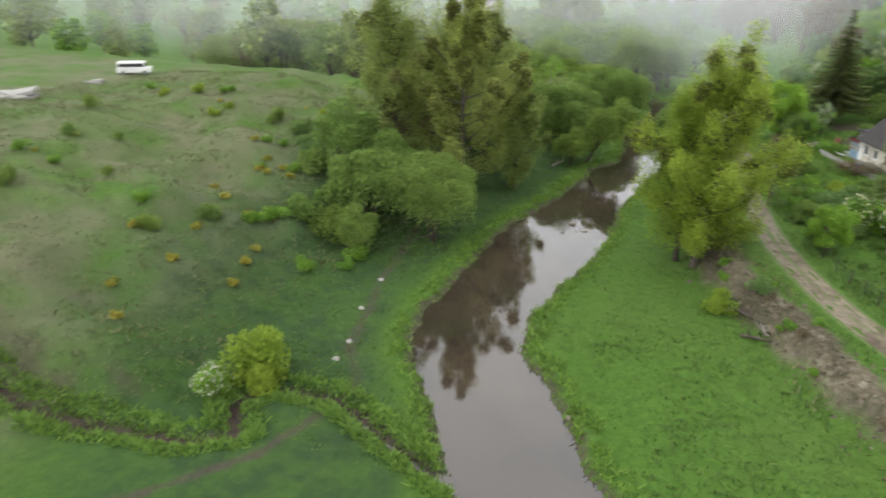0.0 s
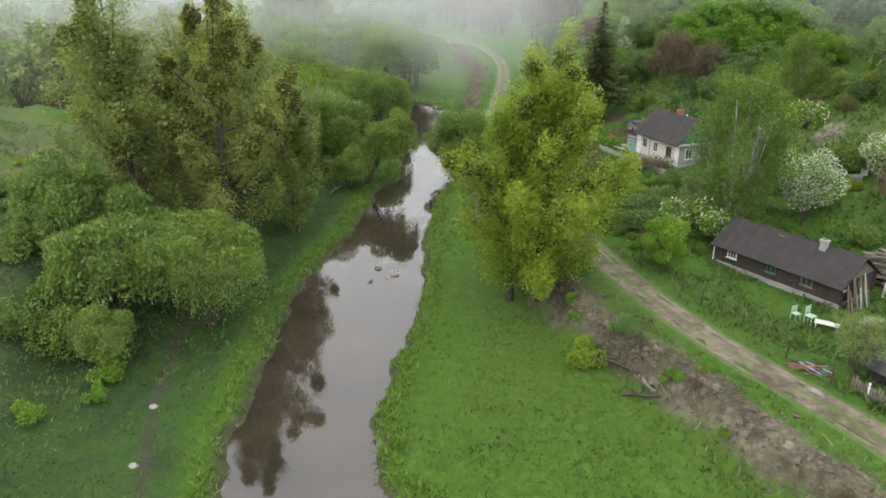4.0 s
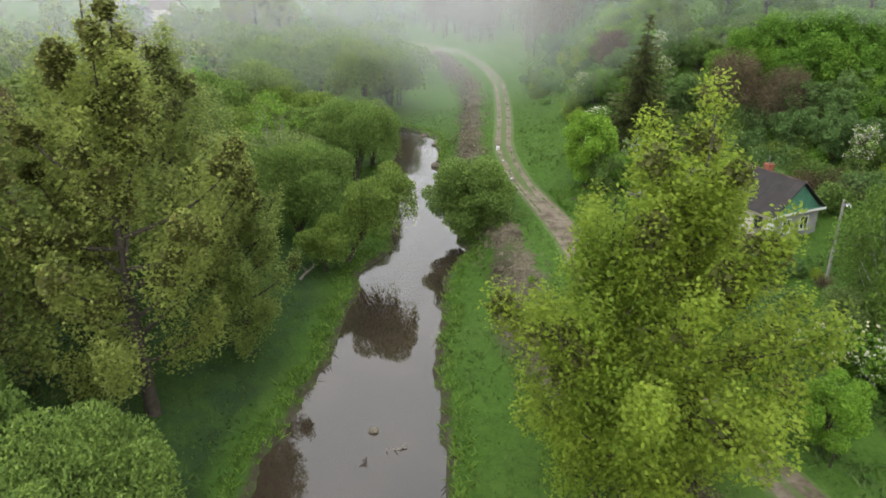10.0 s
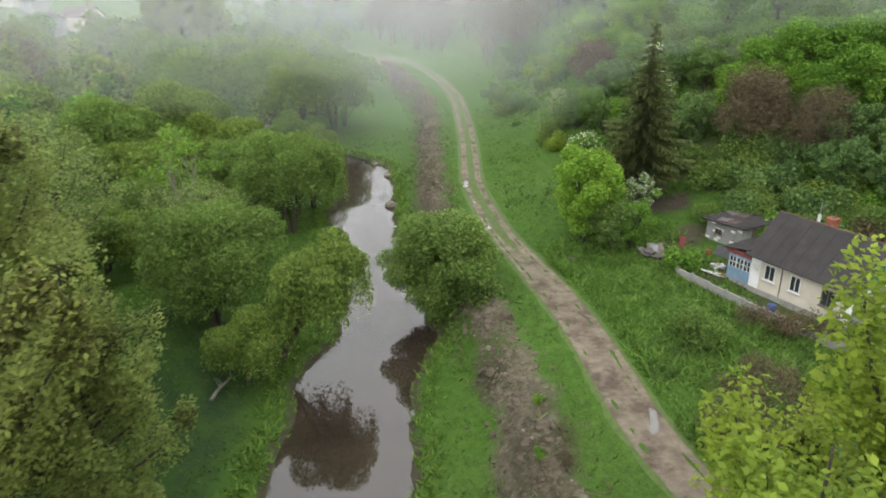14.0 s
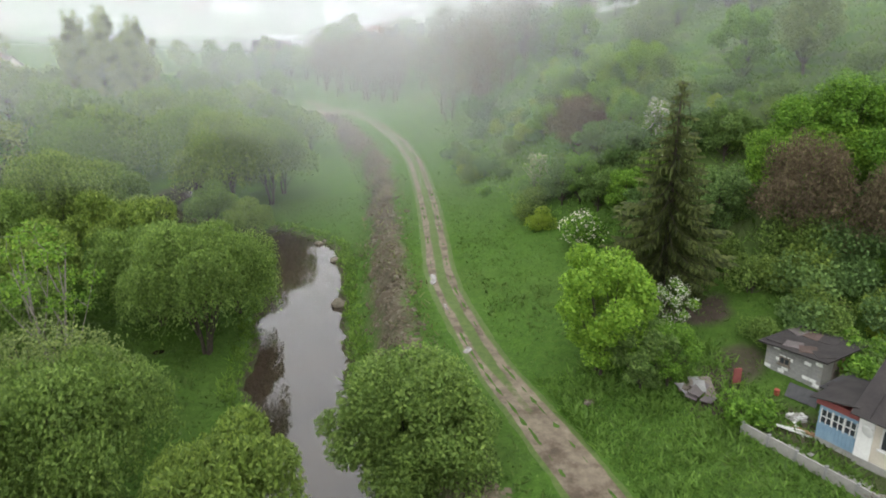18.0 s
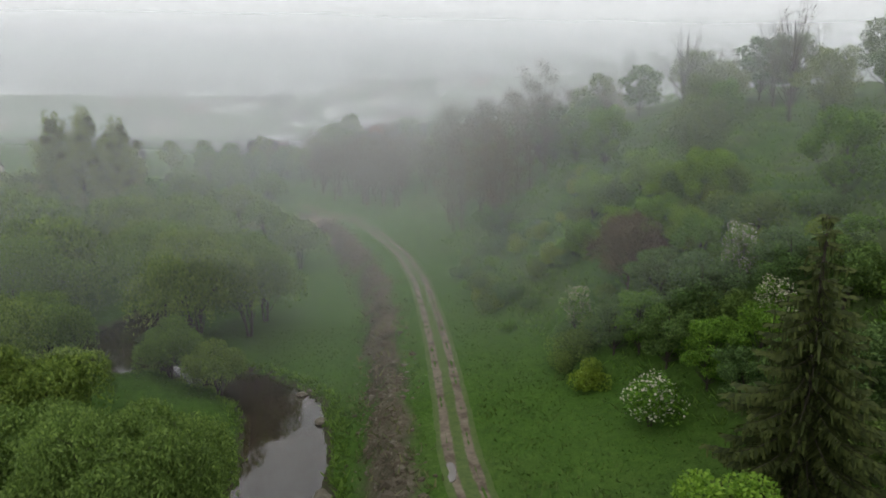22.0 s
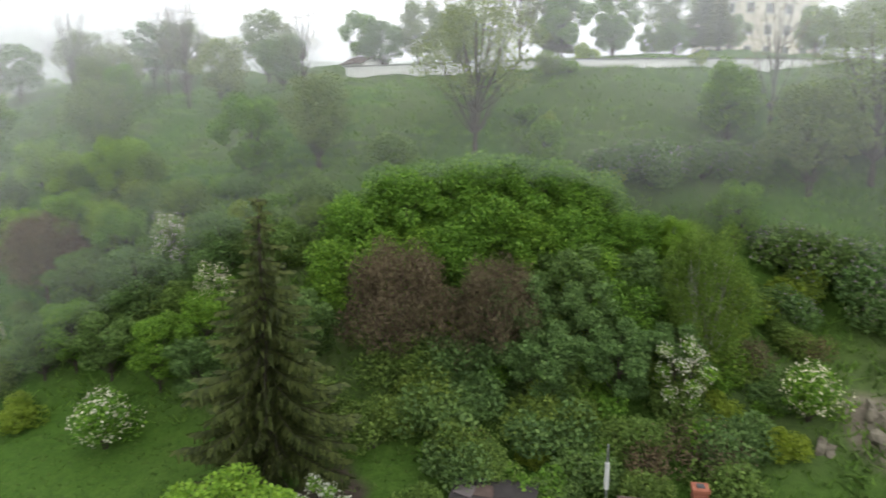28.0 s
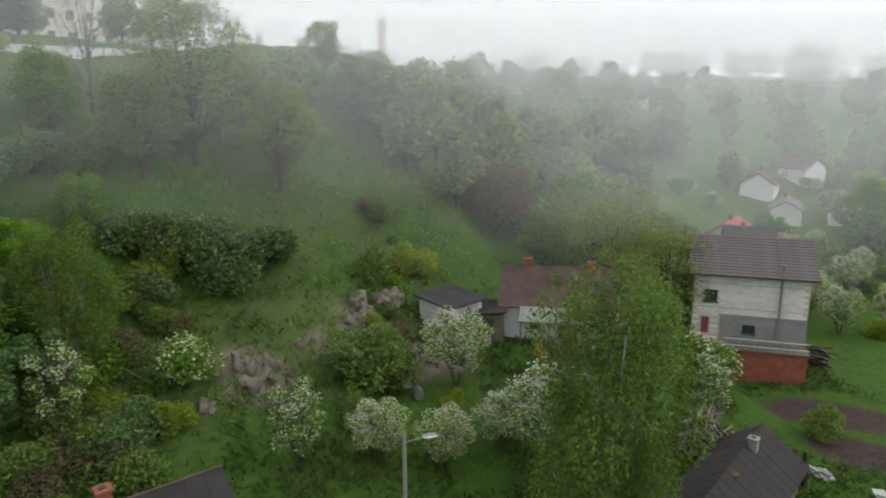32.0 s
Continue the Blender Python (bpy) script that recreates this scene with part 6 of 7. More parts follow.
for i in range(7):
    part("roof_patch", box(-0.5, -0.5, 0, 0.5, 0.5, 0.025), [ROOFING, ROOF_TILE, ROOF_BROWN][i % 3], blk, m=pose(0.4 + (i % 4) * 0.95, 0.5 + (i // 4) * 2.2, 2.2 + 0.068 * (0.4 + (i % 4) * 0.95), 0, -3.9, i * 17))
heap("scrap_pile", "dark scrap and rags piled beside the shed", "scrap", on_ground(41.4, 92.6, 0.0, 20), 18, 1.2, 0.15, (1.0, 0.7), [ROOF_BLACK, DARK_STEEL, TIMBER, WHITEWASH], 14, 0.7)
bed = thing("bed_base", on_ground(37.4, 92.6, 0, -60), "old metal bed base leaning on the shed", "bed base")
part("rim", box(-0.9, -0.03, 0.1, 0.9, 0.03, 0.95), DARK_STEEL, bed, m=pose(0, 0, 0, -28))
part("bucket", rod((-1.3, -0.1, 0), (-1.3, -0.1, 0.35), 0.14, 0.18), PAINT_RED, bed)
# garden wall, path, planks in the yard
path = thing("concrete_path", pose(0, 0, 0), "cracked concrete path along the cottage front", "path")
a, b = Vector((33.9, 91.0, 0)), Vector((39.6, 78.6, 0))
for i in range(9):
    p = a.lerp(b, (i + 0.5) / 9)
    part("slab", box(-0.73, -0.6, -0.35, 0.73, 0.6, 0.05, 0.02), CONCRETE, path, m=pose(p.x, p.y, float(ground_height(p.x, p.y)), 0, 1.0 * (i % 3 - 1), -65))
gw = thing("low_garden_wall", pose(0, 0, 0), "low pale concrete panel wall beside the path", "wall")
a, b = Vector((33.1, 91.2, 0)), Vector((38.9, 78.2, 0))
for i in range(9):
    p = a.lerp(b, (i + 0.5) / 9)
    z = float(ground_height(p.x, p.y))
    pan = part("panel", box(-0.76, -0.06, -0.2, 0.76, 0.06, 0.62, 0.01), CONCRETE, gw, m=pose(p.x, p.y, z, 0, 0, -66))
    part("post", box(-0.8, -0.09, -0.2, -0.66, 0.09, 0.72), CEMENT, pan)
heap("yard_planks", "few long pale planks lying in the yard", "planks", on_ground(35.9, 90.3, 0.0, -62), 5, 2.2, 0.09, (0.1, 0.45), [PAINT_WHITE, TIMBER_WARM], 15, 0.1)
heap("yard_rubble", "small heap of broken white tiles in the yard", "rubble", on_ground(36.4, 91.4, 0.0, 10), 22, 0.4, 0.12, (0.7, 0.4), [PAINT_WHITE, CONCRETE], 16, 0.2)
heap("corrugated_sheets", "grey corrugated sheets and boards lying by the yard", "scrap", on_ground(32.6, 95.4, 0.0, 60), 12, 2.0, 0.35, (0.7, 0.9), [TIMBER, ROOF_TILE, CEMENT], 17, 0.35, 0.05)
part("red_post", box(34.9, 95.4, 4.2, 35.4, 95.5, 5.6), PAINT_MAROON, thing("red_gate_leaf", pose(0, 0, 0), "narrow rusty maroon gate leaf by the shed", "gate"))
heap("brown_scrap", "small heap of rusty brown scrap beside the track", "scrap", on_ground(26.1, 96.2, 0, 0), 4, 0.6, 0.12, (0.4, 0.3), [ROOF_BROWN, TIMBER], 18, 0.2)
barrel_b = thing("blue_barrel", on_ground(36.9, 83.9), "blue plastic water barrel by the cottage wall", "barrel")
part("body", rod((0, 0, 0), (0, 0, 0.8), 0.28, 0.28, 14), PLASTIC_BLUE, barrel_b)
part("rim", rod((0, 0, 0.8), (0, 0, 0.86), 0.3, 0.3, 14), PLASTIC_BLUE, barrel_b)
mast = thing("vent_mast", on_ground(43.9, 91.4), "white bandaged mast behind the cottage", "mast")
part("pole", rod((0, 0, 0), (0, 0, 4.2), 0.07, 0.05), STEEL, mast)
part("wrapping", rod((0, 0, 1.8), (0, 0, 3.2), 0.13, 0.12), PAINT_WHITE, mast)


# white two-storey house with brick base and deck
wh = thing("white_block_house", pose(63.1, 44.3, 3.0, 0, 0, -121), "unfinished two-storey house of white blocks on a brick base", "house")
WL, WD, W0 = 8.9, 7.5, 2.1
part("brick_base", box(0, -1.6, -1.2, WL, WD, W0, 0.01), BRICK_RED, wh, "red brick basement under the terrace")
part("wall", box(0, 0, W0, WL, WD, 8.3), PLASTER, wh, "pale mortar between white blocks")
part("cement_band", box(2.2, -0.03, W0, WL - 0.02, -0.002, 4.6), CEMENT, wh, "grey cement render on the lower wall")
block_mesh = bpy.data.meshes.new("block")
bm = box(0, -0.03, 0, 0.555, -0.002, 0.225)
bm.to_mesh(block_mesh)
bm.free()
block_mesh.materials.append(BLOCK_WHITE)
for r_ in range(24):
    zz = 2.12 + r_ * 0.255
    for c_ in range(16):
        x_ = c_ * 0.587 - (0.29 if r_ % 2 else 0.0)
        if x_ < -0.01 or x_ + 0.555 > WL or (zz < 4.6 and x_ > 1.7):
            continue
        if -0.1 < x_ - 0.5 < 1.1 and 5.6 < zz + 0.2 < 6.75 or 0.1 < x_ < 1.4 and 2.7 < zz + 0.1 < 4.35:
            continue
        under("block", block_mesh, wh, m=pose(x_, 0, zz))
part("ledge", box(-0.03, -0.09, 7.25, WL + 0.03, -0.024, 7.35), BRICK_WHITE, wh)
part("ledge", box(-0.03, -0.08, 5.2, WL + 0.03, -0.024, 5.28), BRICK_WHITE, wh)
window(wh, 1.35, -0.03, 5.7, 1.05, 1.0, -1, DARK_STEEL, bars=0)
window(wh, 4.5, -0.035, 3.1, 1.05, 0.75, -1, DARK_STEEL, bars=1)
part("door", box(0.75, -0.06, 2.9, 1.35, -0.025, 4.3), PAINT_MAROON, wh)
slope(wh, -0.5, WL + 0.5, -0.7, 8.05, WD / 2, 10.6, 0.1, ROOF_TILE, ribs=0)
for i in range(14):
    t0 = i / 14
    yy, zz = -0.7 + (WD / 2 + 0.7) * t0, 8.05 + 2.55 * t0
    bm = box(-0.5, 0, 0, WL + 0.5, 0.33, 0.05)
    part("tile_course", bm, ROOF_TILE, wh, m=pose(0, yy - 0.05, zz + 0.1, 28, 0, 0))
slope(wh, -0.5, WL + 0.5, WD + 0.7, 8.05, WD / 2, 10.6, 0.1, ROOF_TILE)
gable(wh, 0, 0.2, 0, WD, 8.3, 10.4, BRICK_WHITE)
gable(wh, WL - 0.2, 0.2, 0, WD, 8.3, 10.4, BRICK_WHITE)
part("flue_pipe", rod((6.7, -0.25, 3.0), (6.7, -0.25, 9.2), 0.1, 0.1, 10), STEEL, wh, "grey metal flue pipe")
part("deck", box(2.4, -1.75, W0, WL + 0.1, -0.05, W0 + 0.12), TIMBER, wh)
for i in range(12):
    part("baluster", box(2.6 + i * 0.56, -1.72, W0 + 0.12, 2.64 + i * 0.56, -1.68, W0 + 1.0), STEEL, wh)
for h in (0.45, 1.0):
    part("handrail", box(2.5, -1.74, W0 + h, WL + 0.05, -1.67, W0 + h + 0.06), PAINT_WHITE, wh)
heap("timber_pile", "dark pile of boards beside the white house", "planks", on_ground(60.4, 33.4, 0, 20), 24, 2.4, 0.1, (0.5, 0.6), [LOG, TIMBER], 21, 1.6)

# white brick shed and the old cottage under the hill
bs = thing("white_brick_shed", pose(63.4, 68.0, 8.0, 0, 0, -150), "white brick shed with a black felt roof", "shed")
part("wall", box(0, 0, -1.2, 3.3, 3.4, 2.5), WHITEWASH, bs)
brick_mesh = bpy.data.meshes.new("brick")
bm = box(0, -0.03, 0, 0.36, 0.0, 0.12)
bm.to_mesh(brick_mesh)
bm.free()
brick_mesh.materials.append(BRICK_WHITE)
for r_ in range(17):
    for c_ in range(8):
        x_ = c_ * 0.4 + (0.2 if r_ % 2 else 0.02)
        if x_ + 0.36 <= 3.3:
            under("brick", brick_mesh, bs, m=pose(x_, 0, 0.05 + r_ * 0.145))
            if x_ + 0.36 <= 3.4:
                under("brick", brick_mesh, bs, m=pose(3.3, x_, 0.05 + r_ * 0.145, 0, 0, 90))
window(bs, 0.55, -0.035, 0.35, 0.5, 0.5, -1, PAINT_WHITE)
window(bs, 3.335, 1.9, 1.6, 0.45, 0.5, -1, DARK_STEEL, "y", 0, False)
window(bs, 3.335, 2.5, 0.6, 0.45, 0.4, -1, DARK_STEEL, "y", 0, False)
part("shed_roof", prism([(-0.35, 2.75), (3.65, 2.45), (3.65, 2.55), (-0.35, 2.86)], -0.4, 3.8), ROOF_BLACK, bs)
for i in range(6):
    part("felt_strip", prism([(-0.36, 2.865), (3.66, 2.555), (3.66, 2.575), (-0.36, 2.885)], -0.38 + i * 0.7, 0.28 + i * 0.7), ROOF_BLACK, bs)
oc = thing("old_cottage", pose(61.8, 61.7, 7.7, 0, 0, -114), "old whitewashed cottage with a rusty brown roof", "house")
part("wall", box(0, 0, -1.0, 9.5, 5.5, 2.3), WHITEWASH, oc)
gable(oc, 0, 0.15, 0, 5.5, 2.3, 4.6, TIMBER)
gable(oc, 9.35, 0.15, 0, 5.5, 2.3, 4.6, TIMBER)
slope(oc, -0.5, 10, -0.3, 2.2, 2.75, 4.75, 0.07, ROOF_BROWN, ribs=12)
slope(oc, -0.5, 10, 5.8, 2.2, 2.75, 4.75, 0.07, ROOF_BROWN, ribs=12)
slope(oc, 1.2, 5.6, -1.7, 1.55, -0.2, 2.3, 0.05, CEMENT, ribs=6)
for x_ in (1.3, 3.4, 5.4):
    part("porch_post", box(x_, -1.6, -0.8, x_ + 0.1, -1.5, 1.6), TIMBER, oc)
stack(oc, 1.6, 2.75, 4.3, 5.4, 0.5)
stack(oc, 6.5, 2.6, 4.3, 5.3, 0.5)
window(oc, 6.8, 0, 0.6, 0.8, 1.0, -1)
window(oc, 2.4, 0, 0.6, 0.8, 1.0, -1, TIMBER)
part("door", box(4.2, -0.05, -0.2, 5.0, -0.003, 1.7), TIMBER, oc)
hut = thing("boarded_hut", pose(61.3, 64.0, 7.7, 0, 0, -114), "narrow dark boarded hut between shed and cottage", "shed")
part("wall", box(0, 0, -0.8, 1.9, 2.6, 1.9), TIMBER, hut)
part("doorway", box(0.5, -0.03, 0.0, 1.2, -0.003, 1.6), DARK_STEEL, hut)
part("hut_roof", prism([(-0.3, 1.95), (2.2, 2.2), (2.2, 2.28), (-0.3, 2.03)], -0.4, 3.0), ROOFING, hut)
car = thing("yellow_garden_tractor", on_ground(58.2, 60.2, 0, 20), "small yellow garden tractor parked on the grass", "tractor")
part("body", box(-0.6, -0.35, 0.3, 0.3, 0.35, 0.8, 0.06), PLASTIC_YELLOW, car)
part("cowl", box(-0.1, -0.28, 0.8, 0.3, 0.28, 1.2, 0.08), PLASTIC_YELLOW, car)
part("seat", box(-0.55, -0.22, 0.8, -0.2, 0.22, 0.95, 0.04), DARK_STEEL, car)
for x_ in (-0.4, 0.35):
    for y_ in (-0.45, 0.33):
        part("wheel", rod((x_, y_, 0.26), (x_, y_ + 0.12, 0.26), 0.26, None, 14), DARK_STEEL, car)
tank = thing("grey_water_barrel", on_ground(55.0, 70.0), "grey metal water barrel under the apple tree", "barrel")
part("body", rod((-0.4, 0, 0.35), (0.5, 0, 0.35), 0.35, None, 14), STEEL, tank)
part("cap", rod((0.5, 0, 0.35), (0.54, 0, 0.35), 0.1, None, 10), DARK_STEEL, tank)
heap("stone_terrace", "rough stone terrace edge below the shed", "stones", on_ground(57.0, 71.2, 0, 40), 24, 0.8, 0.25, (1.7, 0.4), [STONE, CONCRETE], 24, 0.9, 0.8)
box_ = thing("white_beehive", on_ground(56.0, 70.6), "white wooden beehive box in the garden", "beehive")
part("body", box(-0.25, -0.25, 0.15, 0.25, 0.25, 0.85), PAINT_WHITE, box_)
part("lid", box(-0.3, -0.3, 0.85, 0.3, 0.3, 0.95), STEEL, box_)
for x_ in (-0.2, 0.14):
    part("foot", box(x_, -0.2, 0, x_ + 0.06, 0.2, 0.15), TIMBER, box_)

# street lamp by the cottage
lamp = thing("street_lamp", on_ground(41.6, 73.6), "grey concrete street lamp pole with a white head", "street lamp")
part("pole", rod((0, 0, -0.3), (0, 0, 6.6), 0.13, 0.09, 10), CONCRETE, lamp)
part("arm", rod((0, 0, 6.2), (-0.2, -0.9, 6.5), 0.03), STEEL, lamp)
head = part("head", lump(0.16, 0.34, 0.09, 2, 0.0), LAMP_GLASS, lamp, m=pose(-0.25, -1.15, 6.5))
part("hood", box(-0.12, -0.25, 0.06, 0.12, 0.25, 0.12, 0.02), STEEL, head)

# rocks
for i, (x, y, r, dz) in enumerate([(11.0, 121.9, 0.75, 0.1), (10.9, 122.9, 0.5, 0.05), (10.6, 134.7, 0.6, 0.1), (8.6, 141.2, 0.5, 0.05), (9.4, 141.8, 0.4, 0.1), (17.9, 24.2, 0.4, 0.1), (18.8, 24.9, 0.3, 0.1), (8.2, 60.5, 0.35, 0.05)]):
    st = thing("river_stone", pose(x, y, dz), "dark wet boulder at the water's edge", "stone", "river stones")
    part("stone", lump(r, r * 0.8, r * 0.6, i + 3, 0.4), STONE, st)
for i, (x, y, z_, r) in enumerate([(62.1, 72.4, -0.3, 1.2), (63.4, 71.0, -0.2, 1.1), (61.2, 73.4, -0.3, 1.0), (64.3, 70.2, 0, 1.0), (62.8, 72.8, 0.3, 0.8), (56.4, 80.4, -0.5, 1.4), (57.2, 81.2, -0.3, 1.0), (56.8, 79.4, -0.3, 1.0), (58.8, 77.2, -0.4, 0.8), (54.5, 83.2, -0.4, 0.8)]):
    oc_ = thing("rock_outcrop", on_ground(x, y, z_), "weathered brown rock outcrop in the slope", "rock", "rock outcrops")
    bm = lump(r, r * 0.75, r * 0.85, i + 30, 0.75, 3)
    for v in bm.verts:
        v.co.z = round(v.co.z * 2.2) / 2.2 * 0.6 + v.co.z * 0.4
    part("rock", bm, STONE, oc_, m=pose(0, 0, 0, i * 9, i * 13, i * 40))

# fallen and dead wood
for i, (x, y, l_, t_) in enumerate([(0.1, 82.4, 2.6, 70), (-3.0, 47.6, 2.2, 20), (27.2, 41.6, 3.4, -50), (28.3, 39.6, 3.0, -80), (28.0, 38.6, 2.4, -20), (26.6, 42.6, 2.6, 10), (9.6, 58.7, 1.6, 15), (7.8, 57.2, 1.3, 60)]):
    lg = thing("fallen_branch", on_ground(x, y, 0.15 if y < 57 or y > 59 else 0.65, t_), "bare fallen branch lying on the bank", "branch", "fallen branches")
    v, f = [], []
    bough(v, f, [(-l_ / 2, 0, 0), (-l_ / 6, 0.1, 0.12), (l_ / 4, -0.05, 0.3), (l_ / 2, 0.1, 0.42)], [0.13, 0.11, 0.08, 0.03], 6)
    bark = BARK if i % 3 else BARK_PALE
    under("stem", mesh_from("stem", v, f, bark, True), lg)
    g = random.Random(i)
    for k_ in range(6):
        q = Vector((g.uniform(-l_ / 3, l_ / 2), 0, 0.2))
        d = Vector((g.uniform(-0.5, 0.8), g.uniform(-1, 1), g.uniform(0, 1.0))) * l_ * 0.3
        v, f = [], []
        bough(v, f, [tuple(q), tuple(q + d * 0.5), tuple(q + d)], [0.05, 0.035, 0.01], 4)
        under("side_branch", mesh_from("side_branch", v, f, bark, True), lg)

# white wall on the hilltop
hw = thing("boundary_wall", pose(0, 0, 0), "long white boundary wall along the hilltop", "wall")
line = [(75.5, 138.5), (75.6, 127), (75.8, 116), (76.2, 109.5), (80.5, 101.5), (85.5, 94.8), (91.5, 89.0)]
for (ax, ay), (bx, by) in zip(line[:-1], line[1:]):
    n_seg = max(1, int(math.hypot(bx - ax, by - ay) / 3.2))
    for i in range(n_seg):
        px_, py_ = ax + (bx - ax) * (i + 0.5) / n_seg, ay + (by - ay) * (i + 0.5) / n_seg
        l_ = math.hypot(bx - ax, by - ay) / n_seg
        m = pose(px_, py_, 28.4, 0, 0, math.degrees(math.atan2(by - ay, bx - ax)))
        pn = part("panel", box(-l_ / 2, -0.12, -2.5, l_ / 2, 0.12, 1.55), WHITEWASH, hw, m=m)
        part("coping", box(-l_ / 2, -0.2, 1.55, l_ / 2, 0.2, 1.68), CEMENT, pn)
        part("pier", box(-0.2, -0.2, -2.5, 0.2, 0.2, 1.54), WHITEWASH, pn, m=pose(-l_ / 2 + 0.2, 0, 0))


def far_house(x, y, l_, d_, h_, rise, turn, wall_mat, roof_mat, label, dz=0.0):
    """A distant house: walls, two pitches, gables, windows on every side."""
    ob = thing("far_house", on_ground(x, y, dz, turn), label, "house", "distant houses")
    part("wall", box(-l_ / 2, -d_ / 2, -2, l_ / 2, d_ / 2, h_), wall_mat, ob)
    gable(ob, -l_ / 2, 0.15, -d_ / 2, d_ / 2, h_, h_ + rise, wall_mat)
    gable(ob, l_ / 2 - 0.15, 0.15, -d_ / 2, d_ / 2, h_, h_ + rise, wall_mat)
    slope(ob, -l_ / 2 - 0.4, l_ / 2 + 0.4, -d_ / 2 - 0.4, h_ - 0.2, 0, h_ + rise + 0.1, 0.1, roof_mat)
    slope(ob, -l_ / 2 - 0.4, l_ / 2 + 0.4, d_ / 2 + 0.4, h_ - 0.2, 0, h_ + rise + 0.1, 0.1, roof_mat)
    for i in range(max(1, int(l_ / 3))):
        window(ob, -l_ / 2 + (i + 0.5) * l_ / max(1, int(l_ / 3)), -d_ / 2, h_ * 0.4, 0.9, 1.1, -1, PAINT_WHITE)
    stack(ob, l_ * 0.2, 0.3, h_ + rise * 0.6, h_ + rise + 0.7, 0.5)
    return ob


for row in [(92, 16, 7, 6, 2.6, 2.6, 60, "w", "dark", 0), (101, 13, 9, 5, 2.6, 1.6, -50, "w", "red", 0), (114, -20, 8, 5, 2.4, 1.5, -40, "w", "brown", 0), (118, -11, 9, 5, 2.4, 1.4, -40, "w", "grey", 0), (134, -18, 11, 6, 2.8, 2, -45, "w", "brown", 0),
            (170, -12, 16, 8, 5, 2, -30, "w", "grey", 0), (142, -34, 8, 6, 2.6, 2, 10, "w", "brown", 0)]:
    far_house(*row[:7], WHITEWASH, {"dark": ROOFING, "red": ROOF_RED, "brown": ROOF_BROWN, "grey": ROOF_TILE}[row[8]], f"small white house with a {row[8]} roof among gardens")
town = random.Random(31)
far_house(3, 330, 9, 8, 4.5, 3.5, 90, WHITEWASH, ROOF_TILE, "tall white gabled house in the misty suburb")
for i in range(46):
    a, r = radians(town.uniform(-30, 12)), town.uniform(215, 400)
    far_house(12 + math.sin(a) * r, 79 + math.cos(a) * r, town.uniform(7, 13), town.uniform(6, 8), town.uniform(2.6, 5), town.uniform(1.8, 3.2), town.uniform(-40, 40), [WHITEWASH, PLASTER, BRICK_RED, CEMENT][i % 4], [ROOF_TILE, ROOF_BROWN, STEEL, ROOFING][i % 4],
              "low suburban house dim in the mist")
# hilltop buildings
ap = thing("apartment_block", pose(131, 107, 28, 0, 0, -35), "tall pale apartment block behind the hilltop trees", "building")
part("wall", box(-7, -5, -3, 7, 5, 20), PLASTER, ap)
part("parapet", box(-7.2, -5.2, 20, 7.2, 5.2, 20.7), WHITEWASH, ap)
for f_ in range(6):
    for i in range(4):
        window(ap, -5.2 + i * 3.4, -5, 1.5 + f_ * 3.0, 1.4, 1.5, -1)
        window(ap, -7, -3.4 + i * 2.2, 1.5 + f_ * 3.0, 1.1, 1.5, 1, PAINT_WHITE, "y")
lodge = thing("white_lodge", pose(79.5, 139.5, 28.4, 0, 0, 75) @ Matrix.Diagonal((0.65, 0.65, 0.75, 1)), "low white lodge with a reddish roof behind the wall", "house")
part("wall", box(-3.5, -2.5, -1.5, 3.5, 2.5, 2.9), WHITEWASH, lodge)
slope(lodge, -3.9, 3.9, -2.9, 2.7, 0, 3.9, 0.08, ROOF_BROWN)
slope(lodge, -3.9, 3.9, 2.9, 2.7, 0, 3.9, 0.08, ROOF_BROWN)
gable(lodge, -3.5, 0.15, -2.5, 2.5, 2.9, 3.85, WHITEWASH)
gable(lodge, 3.35, 0.15, -2.5, 2.5, 2.9, 3.85, WHITEWASH)
window(lodge, -3.52, 0.3, 1.2, 0.8, 1.0, 1, DARK_STEEL, "y")
spire = thing("church_spire", pose(279.5, 77.2, 20), "slim church tower with a pointed spire in the mist", "church")
part("tower", box(-2.4, -2.4, 0, 2.4, 2.4, 16), PLASTER, spire)
part("cap", rod((0, 0, 16), (0, 0, 26), 2.9, 0.1, 8), ROOF_BROWN, spire)
part("cross", box(-0.12, -0.12, 25.5, 0.12, 0.12, 29), DARK_STEEL, spire)
chim = thing("factory_chimney", pose(320, 26.4, 20), "tall factory chimney dim in the mist", "chimney")
part("shaft", rod((0, 0, 0), (0, 0, 32), 2.2, 1.7, 16), BRICK_RED, chim)
part("collar", rod((0, 0, 30.5), (0, 0, 34), 2.3, 2.3, 16), CEMENT, chim)

